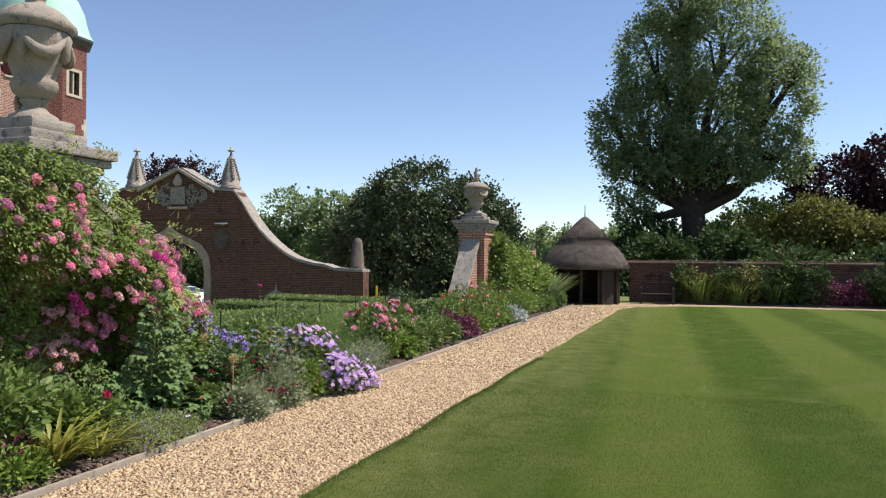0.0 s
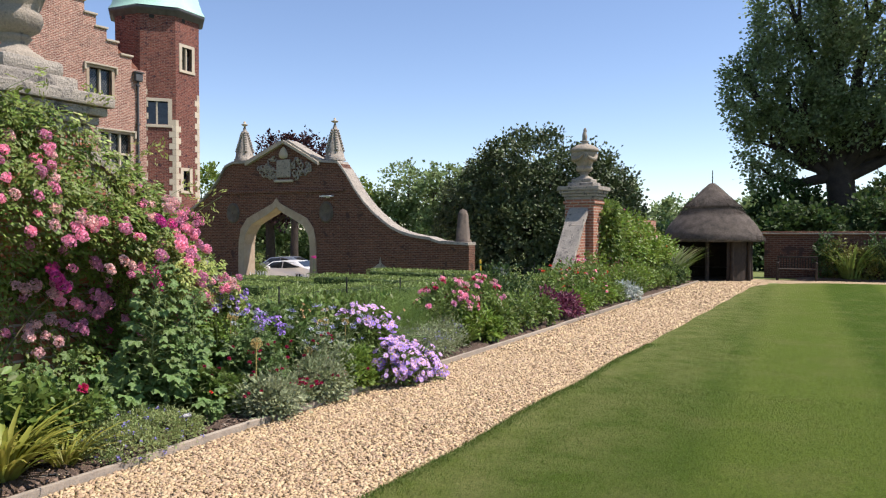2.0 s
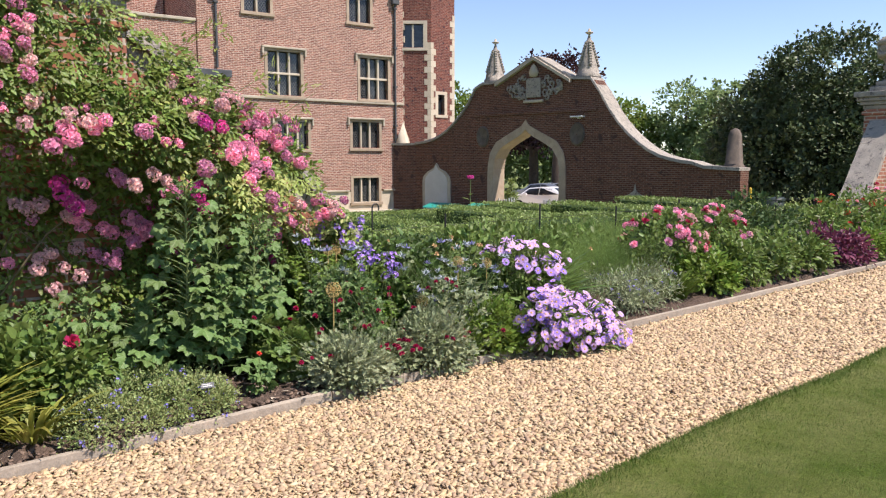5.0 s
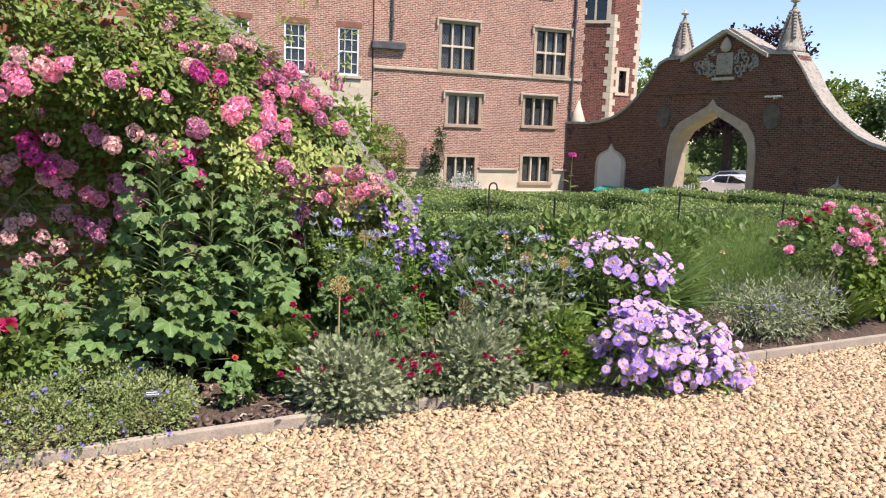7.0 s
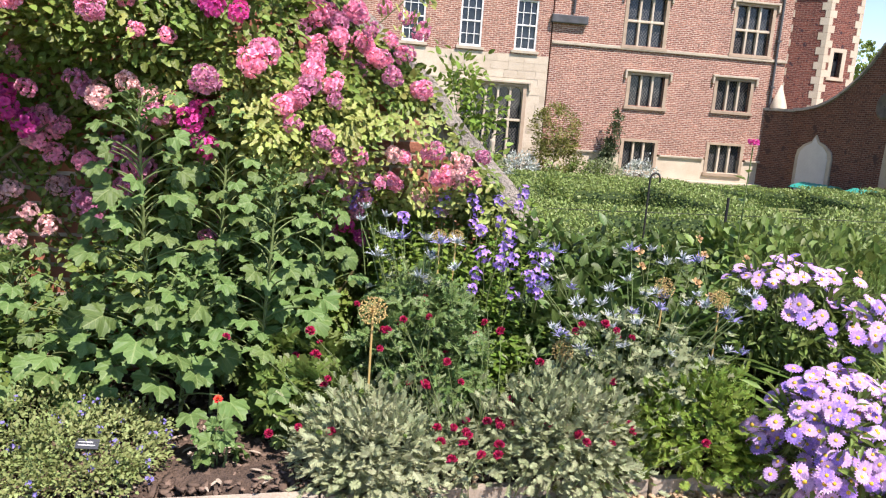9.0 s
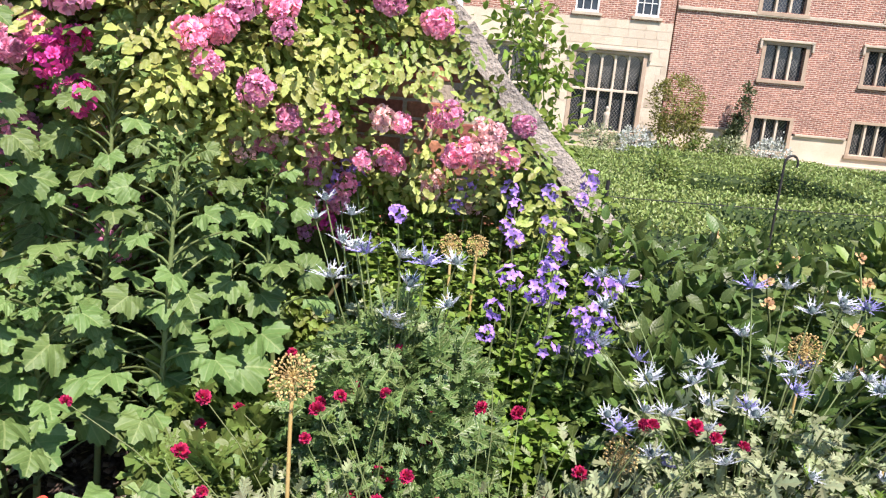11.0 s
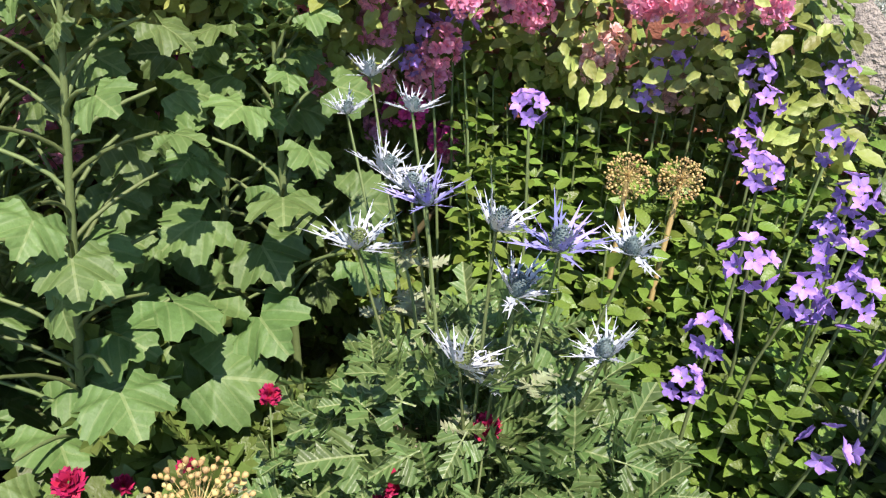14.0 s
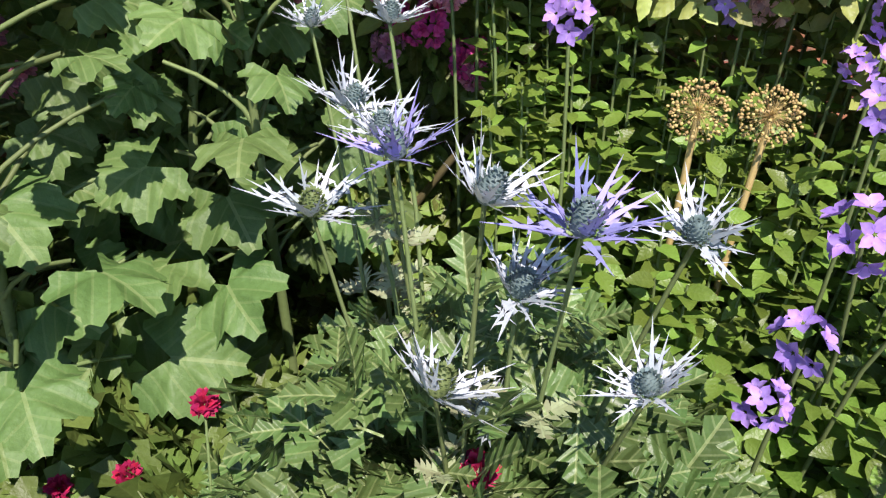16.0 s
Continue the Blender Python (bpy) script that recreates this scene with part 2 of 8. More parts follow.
M["bin_green"] = surface("bin_green", (0.03, 0.045, 0.04), (0.02, 0.032, 0.028), 4, 40, 0.5, 0.1, 0.003)
M["yellow_paint"] = surface("yellow_paint", (0.60, 0.40, 0.03), (0.50, 0.33, 0.03), 4, 40, 0.5, 0.1, 0.003)
M["rubber"] = surface("rubber", (0.02, 0.02, 0.02), (0.015, 0.015, 0.015), 5, 40, 0.8, 0.1)
M["alloy"] = surface("alloy", (0.55, 0.55, 0.56), (0.5, 0.5, 0.5), 5, 40, 0.35, 0.0, metal=0.8)
M["lamp_glass"] = surface("lamp_glass", (0.6, 0.6, 0.6), (0.5, 0.5, 0.5), 5, 40, 0.1, 0.0)
M["red_lens"] = surface("red_lens", (0.4, 0.02, 0.02), (0.3, 0.02, 0.02), 5, 40, 0.2, 0.0)

# foliage and petals
M["rose_leaf"] = leafy("rose_leaf", (0.14, 0.2, 0.038), (0.21, 0.27, 0.055), hue=0.025, island=0.45, veins=0.2)
# paler, yellower rose leaf: young growth with sunlight put into its colour
M["rose_leaf_young_lit"] = leafy("rose_leaf_young_lit", (0.28, 0.345, 0.075), (0.4, 0.43, 0.12), hue=0.02, veins=0.2)
M["rose_petal"] = leafy("rose_petal", (0.82, 0.285, 0.475), (0.87, 0.44, 0.565), 0.6, 0.3, 0.25, 0.012, per_object=0.3)
M["faded_petal"] = leafy("faded_petal", (0.80, 0.48, 0.50), (0.86, 0.58, 0.54), 0.7, 0.3, 0.25, 0.015, per_object=0.15)
M["magenta_petal"] = leafy("magenta_petal", (0.66, 0.06, 0.33), (0.74, 0.11, 0.40), 0.6, 0.3, 0.25, 0.012, per_object=0.2)
M["deep_red_petal"] = leafy("deep_red_petal", (0.36, 0.012, 0.06), (0.46, 0.02, 0.10), 0.6, 0.2, 0.25, 0.01)
M["scarlet_petal"] = leafy("scarlet_petal", (0.65, 0.05, 0.03), (0.75, 0.09, 0.05), 0.6, 0.2, 0.25, 0.01)
M["lilac_petal"] = leafy("lilac_petal", (0.62, 0.4, 0.73), (0.7, 0.48, 0.79), 0.6, 0.3, 0.2, 0.012, per_object=0.12)
M["violet_petal"] = leafy("violet_petal", (0.36, 0.21, 0.68), (0.48, 0.32, 0.76), 0.6, 0.3, 0.25, 0.012, per_object=0.15)
M["blue_petal"] = leafy("blue_petal", (0.20, 0.18, 0.52), (0.28, 0.26, 0.60), 0.6, 0.3, 0.25, 0.02)
M["yellow_eye"] = surface("yellow_eye", (0.72, 0.46, 0.05), (0.62, 0.38, 0.05), 60, 300, 0.8, 0.3, 0.002)
M["hollyhock_leaf"] = leafy("hollyhock_leaf", (0.098, 0.172, 0.046), (0.145, 0.225, 0.066), 0.55, 0.25, 0.2, 0.012, veins=0.3)
M["mid_leaf"] = leafy("mid_leaf", (0.125, 0.19, 0.042), (0.185, 0.255, 0.06), hue=0.015, veins=0.06)
M["border_leaf"] = leafy("border_leaf", (0.07, 0.122, 0.028), (0.11, 0.165, 0.042), 0.4, 0.3, 0.4, 0.015, veins=0.1)
M["bright_leaf"] = leafy("bright_leaf", (0.15, 0.24, 0.035), (0.215, 0.30, 0.05), hue=0.015, veins=0.06)
M["bell_leaf"] = leafy("bell_leaf", (0.125, 0.212, 0.032), (0.185, 0.275, 0.045), 0.4, 0.3, 0.35, 0.015, veins=0.05)
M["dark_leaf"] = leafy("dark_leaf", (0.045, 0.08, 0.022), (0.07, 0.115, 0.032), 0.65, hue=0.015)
M["grey_leaf"] = leafy("grey_leaf", (0.24, 0.29, 0.14), (0.36, 0.39, 0.23), 0.7, 0.25, 0.3, 0.02)
M["silver_leaf"] = leafy("silver_leaf", (0.40, 0.45, 0.40), (0.52, 0.56, 0.50), 0.7, 0.2, 0.2, 0.01)
M["thyme_leaf"] = leafy("thyme_leaf", (0.22, 0.28, 0.09), (0.3, 0.345, 0.13), 0.6, 0.3, 0.35, 0.02)
M["feather_leaf"] = leafy("feather_leaf", (0.2, 0.31, 0.075), (0.27, 0.37, 0.1), 0.6, 0.4, 0.3, 0.01)
M["strap_leaf"] = leafy("strap_leaf", (0.24, 0.27, 0.045), (0.40, 0.37, 0.08), 0.5, 0.35, 0.3, 0.02)
M["lily_leaf"] = leafy("lily_leaf", (0.09, 0.165, 0.035), (0.14, 0.22, 0.05), 0.35, 0.3, 0.3, 0.01, veins=0.2)
M["plum_leaf"] = leafy("plum_leaf", (0.14, 0.035, 0.07), (0.22, 0.06, 0.11), 0.5, 0.25, 0.35, 0.02)
M["box_leaf"] = leafy("box_leaf", (0.19, 0.26, 0.07), (0.25, 0.32, 0.09), 0.4, 0.25, 0.35, 0.012)
M["tree_leaf"] = leafy("tree_leaf", (0.19, 0.265, 0.1), (0.27, 0.345, 0.14), 0.6, 0.45, 0.35, 0.015)
M["ash_leaf"] = leafy("ash_leaf", (0.205, 0.275, 0.12), (0.295, 0.36, 0.17), 0.45, 0.55, 0.4, 0.015)
M["bright_tree_leaf"] = leafy("bright_tree_leaf", (0.16, 0.23, 0.045), (0.23, 0.29, 0.06), 0.5, 0.45, 0.35, 0.02)
M["yew_leaf"] = leafy("yew_leaf", (0.055, 0.08, 0.032), (0.11, 0.145, 0.06), 0.5, 0.1, 0.35, 0.015)
M["copper_leaf"] = leafy("copper_leaf", (0.032, 0.013, 0.016), (0.06, 0.02, 0.025), 0.45, 0.15, 0.4, 0.02)
M["olive_leaf"] = leafy("olive_leaf", (0.16, 0.17, 0.04), (0.23, 0.23, 0.055), 0.5, 0.3, 0.35, 0.02)
M["grass_blade"] = leafy("grass_blade", (0.085, 0.14, 0.02), (0.12, 0.175, 0.03), 0.6, 0.35, 0.3, 0.02)
M["holly_leaf"] = leafy("holly_leaf", (0.085, 0.15, 0.04), (0.13, 0.205, 0.062), 0.4, 0.25, 0.3, 0.015, veins=0.5)
M["stem"] = leafy("stem", (0.13, 0.18, 0.06), (0.17, 0.22, 0.08), 0.6, 0.1, 0.2, 0.01)
M["cane"] = surface("cane", (0.14, 0.12, 0.05), (0.10, 0.075, 0.04), 8, 60, 0.8, 0.3, 0.003)
M["thistle_white"] = leafy("thistle_white", (0.42, 0.48, 0.52), (0.54, 0.58, 0.62), 0.45, 0.15, 0.15, 0.02)
M["thistle_blue"] = leafy("thistle_blue", (0.25, 0.24, 0.54), (0.36, 0.35, 0.64), 0.45, 0.15, 0.2, 0.02)
M["thistle_cone"] = leafy("thistle_cone", (0.12, 0.18, 0.17), (0.18, 0.24, 0.24), 0.6, 0.1, 0.35, 0.03)
M["seed_tan"] = leafy("seed_tan", (0.50, 0.36, 0.13), (0.60, 0.45, 0.19), 0.7, 0.15, 0.25, 0.015)
M["withered_petal"] = leafy("withered_petal", (0.42, 0.24, 0.11), (0.52, 0.32, 0.17), 0.8, 0.2, 0.25, 0.02)
M["label_slate"] = surface("label_slate", (0.06, 0.065, 0.07), (0.045, 0.05, 0.055), 6, 60, 0.5, 0.1, 0.002)


def lawn_material():
    """Mown lawn: stripes where the mower laid the grass to and fro, worn yellow patches, fine grain."""
    m, nt, bsdf, vec = nodes_of("lawn")
    sep = nt.nodes.new("ShaderNodeSeparateXYZ")
    nt.links.new(vec, sep.inputs[0])
    wob = nt.nodes.new("ShaderNodeMath")
    wob.operation = "MULTIPLY_ADD"
    wob.inputs[1].default_value = 0.25
    nt.links.new(noise_node(nt, vec, 0.8), wob.inputs[0])
    slant = nt.nodes.new("ShaderNodeMath")
    slant.operation, slant.inputs[1].default_value = "MULTIPLY_ADD", 0.06
    nt.links.new(sep.outputs[1], slant.inputs[0])
    nt.links.new(sep.outputs[0], slant.inputs[2])
    nt.links.new(slant.outputs[0], wob.inputs[2])
    sn = nt.nodes.new("ShaderNodeMath")
    sn.operation, sn.inputs[1].default_value, sn.inputs[2].default_value = "MULTIPLY_ADD", TAU / 2.9, math.pi / 2 - 0.95 * TAU / 2.9
    nt.links.new(wob.outputs[0], sn.inputs[0])
    si = nt.nodes.new("ShaderNodeMath")
    si.operation = "SINE"
    nt.links.new(sn.outputs[0], si.inputs[0])
    mr = nt.nodes.new("ShaderNodeMapRange")
    mr.inputs[1].default_value, mr.inputs[2].default_value = -0.35, 0.35
    nt.links.new(si.outputs[0], mr.inputs[0])
    col = mixed(nt, mr.outputs[0], (0.061, 0.105, 0.009), (0.104, 0.148, 0.020))
    col = mixed(nt, ramp(nt, noise_node(nt, vec, 1.1, 6, 0.65), [(0.48, (0,) * 3), (0.72, (0.55,) * 3)]), col, (0.16, 0.165, 0.05))
    dry = nt.nodes.new("ShaderNodeMapRange")
    dry.inputs[1].default_value, dry.inputs[2].default_value, dry.inputs[3].default_value, dry.inputs[4].default_value = -2.1, -0.2, 0.8, 0.0
    nt.links.new(sep.outputs[0], dry.inputs[0])
    worn = nt.nodes.new("ShaderNodeMath")
    worn.operation = "MULTIPLY"
    nt.links.new(dry.outputs[0], worn.inputs[0])
    nt.links.new(ramp(nt, noise_node(nt, vec, 2.3, 5, 0.7), [(0.35, (0.15,) * 3), (0.6, (1,) * 3)]), worn.inputs[1])
    col = mixed(nt, worn.outputs[0], col, (0.20, 0.205, 0.07))
    col = mixed(nt, 0.75, col, ramp(nt, noise_node(nt, vec, 38, 6, 0.75), [(0.28, (0.4,) * 3), (0.72, (1.25,) * 3)]), "MULTIPLY")
    nt.links.new(col, bsdf.inputs["Base Color"])
    bsdf.inputs["Roughness"].default_value, bsdf.inputs["Specular IOR Level"].default_value = 0.95, 0.1
    bumped(nt, bsdf, noise_node(nt, vec, 120, 3), 0.9, 0.03)
    return m


M["lawn"] = lawn_material()


# ---- mesh helpers ----
def mesh_np(name, verts, faces, material, smooth=False, blade_xyz=None):
    """A mesh from an array of points and a list of index arrays, one array for each face size."""
    me = bpy.data.meshes.new(name)
    verts = np.asarray(verts, dtype=np.float32).reshape(-1, 3)
    faces = [np.asarray(f, dtype=np.int32) for f in faces if len(f)]
    me.vertices.add(len(verts))
    me.vertices.foreach_set("co", verts.ravel())
    idx = np.concatenate([f.ravel() for f in faces])
    tot = np.concatenate([np.full(len(f), f.shape[1], dtype=np.int32) for f in faces])
    me.loops.add(len(idx))
    me.loops.foreach_set("vertex_index", idx)
    me.polygons.add(len(tot))
    me.polygons.foreach_set("loop_start", (np.cumsum(tot) - tot).astype(np.int32))
    me.polygons.foreach_set("loop_total", tot)
    if smooth:
        me.polygons.foreach_set("use_smooth", np.ones(len(tot), dtype=bool))
    me.materials.append(material)
    if blade_xyz is not None:
        reps = len(verts) // len(blade_xyz)
        me.attributes.new("blade", "FLOAT_VECTOR", "POINT").data.foreach_set("vector", np.tile(np.asarray(blade_xyz, np.float32), (reps, 1)).ravel())
    me.update(calc_edges=True)
    me.validate()
    return me


def part(name, data, material=None, parent=None, label="", at=None):
    """Links a bmesh or a mesh as one mesh object under a thing or a part."""
    if isinstance(data, bmesh.types.BMesh):
        me = bpy.data.meshes.new(name)
        bmesh.ops.recalc_face_normals(data, faces=data.faces)
        data.to_mesh(me)
        data.free()
        me.materials.append(material)
    else:
        me = data
    ob = new(name, me)
    if parent:
        ob.parent = parent
    if at is not None:
        ob.matrix_basis = at
    if label:
        ob["label"] = label
    return ob


def thing(name, m, label, category, group="", kind=""):
    ob = new(name)
    ob.empty_display_size = 0.2
    ob.matrix_basis = m
    return tagged(ob, label, category, group, kind)


def box(bm, x0, x1, y0, y1, z0, z1, bevel=0.0):
    r = bmesh.ops.create_cube(bm, size=1.0, matrix=Matrix.Translation(((x0 + x1) / 2, (y0 + y1) / 2, (z0 + z1) / 2)) @ Matrix.Diagonal((x1 - x0, y1 - y0, z1 - z0, 1)))
    if bevel:
        es = {e for v in r["verts"] for e in v.link_edges}
        bmesh.ops.bevel(bm, geom=list(es), offset=bevel, segments=2, affect="EDGES", profile=0.6)
    return bm


def boxed(x0, x1, y0, y1, z0, z1, bevel=0.0):
    return box(bmesh.new(), x0, x1, y0, y1, z0, z1, bevel)


def lathe(profile, n=16, squash=1.0, wobble=0.0, flute=None):
    """A turned mesh from (radius, height) pairs; flute = (count, depth, z0, z1) gives gadroons."""
    pr = np.array(profile, dtype=float)
    a = np.arange(n) * TAU / n
    r = pr[:, :1] * np.ones((1, n))
    if flute:
        k, d, z0, z1 = flute
        on = ((pr[:, 1] >= z0) & (pr[:, 1] <= z1))[:, None]
        r = r * (1 + on * d * np.abs(np.sin(a * k / 2))[None, :])
    if wobble:
        r = r * (1 + wobble * rng.uniform(-1, 1, r.shape))
    v = np.stack([r * np.cos(a), r * np.sin(a) * squash, np.repeat(pr[:, 1:], n, 1)], -1).reshape(-1, 3)
    i, j = np.meshgrid(np.arange(len(pr) - 1), np.arange(n), indexing="ij")
    q = np.stack([i * n + j, i * n + (j + 1) % n, (i + 1) * n + (j + 1) % n, (i + 1) * n + j], -1).reshape(-1, 4)
    return v, q


def lathed(name, profile, material, n=16, smooth=True, **kw):
    v, q = lathe(profile, n, **kw)
    return mesh_np(name, v, [q], material, smooth)


def tube(points, radii, n=6):
    """Vertices and quads of a tapered tube along points."""
    p = np.asarray(points, dtype=float)
    r = np.broadcast_to(np.asarray(radii, dtype=float), (len(p),))
    t = np.gradient(p, axis=0)
    t /= np.linalg.norm(t, axis=1, keepdims=True) + 1e-9
    ref = np.where(np.abs(t[:, 2:3]) > 0.9, [[1.0, 0, 0]], [[0, 0, 1.0]])
    s = np.cross(t, ref)
    s /= np.linalg.norm(s, axis=1, keepdims=True) + 1e-9
    u = np.cross(s, t)
    a = np.arange(n) * TAU / n
    v = p[:, None] + r[:, None, None] * (np.cos(a)[None, :, None] * s[:, None] + np.sin(a)[None, :, None] * u[:, None])
    i, j = np.meshgrid(np.arange(len(p) - 1), np.arange(n), indexing="ij")
    q = np.stack([i * n + j, i * n + (j + 1) % n, (i + 1) * n + (j + 1) % n, (i + 1) * n + j], -1).reshape(-1, 4)
    return v.reshape(-1, 3), q


def joined(pieces):
    """Joins (verts, quads) pairs."""
    vs, fs, n = [], [], 0
    for v, f in pieces:
        vs.append(v)
        fs.append(np.asarray(f) + n)
        n += len(v)
    return np.concatenate(vs), np.concatenate(fs)


def unit(v):
    return v / (np.linalg.norm(v, axis=-1, keepdims=True) + 1e-9)


def scatter(template, pos, along, size, face=None, stretch=None):
    """Copies a template (verts, faces) to each place. The template lies in x (width), y (length), z (up from its face)."""
    tv, tf = template
    pos, along = np.asarray(pos, float), unit(np.asarray(along, float))
    n = len(pos)
    face = rng.normal(size=(n, 3)) if face is None else np.asarray(face, float)
    w = unit(np.cross(along, face))
    nz = np.cross(w, along)
    size = np.broadcast_to(np.asarray(size, float), (n,))
    tvs = np.broadcast_to(tv, (n, *tv.shape)) * size[:, None, None]
    if stretch is not None:
        tvs = tvs * np.asarray(stretch)[:, None, :]
    v = pos[:, None] + tvs[..., 0:1] * w[:, None] + tvs[..., 1:2] * along[:, None] + tvs[..., 2:3] * nz[:, None]
    out = []
    for f in tf:
        f = np.asarray(f)
        out.append((f[None] + (np.arange(n) * len(tv))[:, None, None]).reshape(-1, f.shape[1]))
    return v.reshape(-1, 3), out


def scattered(name, template, material, pos, along, size, face=None, stretch=None, smooth=False):
    v, f = scatter(template, pos, along, size, face, stretch)
    return mesh_np(name, v, f, material, smooth, template[0])


OVAL = (np.array([(0, 0, 0), (-.27, .3, .09), (-.24, .68, .06), (0, 1, -.06), (.24, .68, .06), (.27, .3, .09)], float), [[(0, 3, 2, 1), (0, 5, 4, 3)]])
LANCE = (np.array([(0, 0, 0), (-.13, .35, .05), (-.09, .7, .02), (0, 1, -.1), (.09, .7, .02), (.13, .35, .05)], float), [[(0, 3, 2, 1), (0, 5, 4, 3)]])
NEEDLE = (np.array([(-.03, 0, 0), (.03, 0, 0), (0, 1, 0)], float), [[(0, 1, 2)]])
TUFT = (np.array([(0, 0, 0), (-.4, .35, .12), (-.2, .8, .0), (.1, 1, -.1), (.42, .6, .1), (.3, .2, -.1)], float), [[(0, 3, 2, 1), (0, 5, 4, 3)]])
PETAL = (np.array([(0, 0, 0), (-.34, .5, .1), (-.26, .9, .22), (.26, .9, .22), (.34, .5, .1)], float), [[(0, 4, 3, 2)], [(0, 2, 1)]])


def lobed_leaf(lobes=5, depth=0.17, teeth=0.05):
    """A palmate leaf with blunt toothed lobes and a rippled rim; the stalk joins near the base."""
    k = lobes * 8 + 1
    a = np.linspace(-2.45, 2.45, k)
    swell = 0.5 - 0.5 * np.cos((a + 2.45) / 4.9 * TAU * lobes + math.pi)
    r = 0.52 * (1 - depth * swell + teeth * np.where(np.arange(k) % 2, 1, -1)) * (0.80 + 0.26 * np.cos(a * 0.62))
    rows = [np.array([[0, 0.3, 0.0]])]
    for f in (0.4, 0.75, 1.0):
        rows.append(np.stack([f * r * np.sin(a), 0.3 + f * r * np.cos(a), f * f * (0.07 * np.cos((a + 2.45) / 4.9 * TAU * lobes) - 0.20 * r)], -1))
    tri = [(0, i + 1, i + 2) for i in range(k - 1)]
    quad = [(1 + j * k + i, 2 + j * k + i, 2 + (j + 1) * k + i, 1 + (j + 1) * k + i) for j in range(2) for i in range(k - 1)]
    return np.concatenate(rows), [np.array(tri), np.array([q[::-1] for q in quad])]


def holly_leaf(lobes=5):
    """A palmate leaf of narrow spiny lobes."""
    v, f4, f3 = [], [], []
    for a, ln in zip(np.linspace(-1.25, 1.25, lobes), 0.78 - 0.28 * np.linspace(-1, 1, lobes) ** 2):
        d, w = np.array([math.sin(a), math.cos(a)]), np.array([math.cos(a), -math.sin(a)])
        for s_ in (-1, 1):
            b = len(v)
            pts = [(0.0, 0.0), (0.02, 0.12), (0.10, 0.34), (0.035, 0.36), (0.15, 0.62), (0.045, 0.62), (0.10, 0.86), (0.0, 1.0), (0.0, 0.5)]
            for x, y in pts:
                q = np.array([0, 0.22]) + d * y * ln + w * x * s_ * 1.75
                v.append((q[0], q[1], 0.10 * abs(x) * 6 * ln - 0.18 * y * y * ln))
            for t_ in ((0, 1, 8), (1, 3, 8), (1, 2, 3), (3, 5, 8), (3, 4, 5), (5, 7, 8), (5, 6, 7)):
                f3.append(tuple(b + i for i in (t_ if s_ > 0 else t_[::-1])))
    b = len(v)
    v += [(-.015, 0, 0), (.015, 0, 0), (.015, .25, 0), (-.015, .25, 0)]
    f4.append((b, b + 1, b + 2, b + 3))
    return np.array(v, float), [np.array(f3), np.array(f4)]


def fine_oval(width=0.27, fold=0.3, sag=0.22):
    """A pointed oval leaf with a folded midrib and a drooping tip."""
    y = np.array([0.0, 0.14, 0.36, 0.6, 0.82, 1.0])
    w = width * np.array([0.0, 0.62, 1.0, 0.88, 0.48, 0.0])
    mid = np.stack([0 * y, y, -sag * y * y], -1)
    v = [mid]
    for s_ in (-1, 1):
        v.append(np.stack([s_ * w, y - 0.02, -sag * y * y + fold * w + 0.012 * np.where(np.arange(6) % 2, 1, -1)], -1)[1:5])
    f4, f3 = [], []
    for base, flip in ((6, False), (10, True)):
        for i in range(3):
            q = (1 + i, 2 + i, base + 1 + i, base + i)
            f4.append(q[::-1] if flip else q)
        for q in ((0, 1, base), (4, 5, base + 3)):
            f3.append(q[::-1] if flip else q)
    return np.concatenate(v), [np.array(f4), np.array(f3)]


def cut_leaf(pairs=4):
    """A deeply cut leaf: a narrow blade with pointed side lobes."""
    v, f = [(0, 0, 0), (0, 1, -.05)], []
    for i in range(pairs):
        y = 0.15 + 0.75 * i / pairs
        w = 0.36 * (1 - 0.6 * abs(i / pairs - 0.35))
        for s in (-1, 1):
            b = len(v)
            v += [(s * .03, y - .05, .0), (s * w, y + .2, .1), (s * .04, y + .16, .02), (s * w * .55, y + .03, .07)]
            f += [(b, b + 3, b + 1, b + 2) if s > 0 else (b + 2, b + 1, b + 3, b)]
    b = len(v)
    v += [(-.05, 0, 0), (.05, 0, 0), (.05, .8, 0), (-.05, .8, 0)]
    f += [(b, b + 1, b + 2, b + 3)]
    return np.array(v, float)[:], [np.array(f)]


def blade(seg=5, width=0.035, droop=0.55):
    """An arching strap leaf of unit length that rises, then falls."""
    t = np.linspace(0, 1, seg + 1)
    w = width * np.sin(np.clip(t * 1.15 + 0.25, 0, 1.4) * math.pi / 1.4)
    y, z = t - 0.25 * droop * t ** 2, -droop * t ** 2.2
    l = np.stack([-w, y, z + w * 0.4], -1)
    c = np.stack([0 * w, y, z], -1)
    r = np.stack([w, y, z + w * 0.4], -1)
    v = np.concatenate([l, c, r])
    n = seg + 1
    f = [(i, n + i, n + i + 1, i + 1) for i in range(seg)] + [(n + i, 2 * n + i, 2 * n + i + 1, n + i + 1) for i in range(seg)]
    return v, [np.array(f)]


LOBED, CUT, STRAP, HOLLY, SPINY, FINE = lobed_leaf(), cut_leaf(), blade(), holly_leaf(), holly_leaf(3), fine_oval()


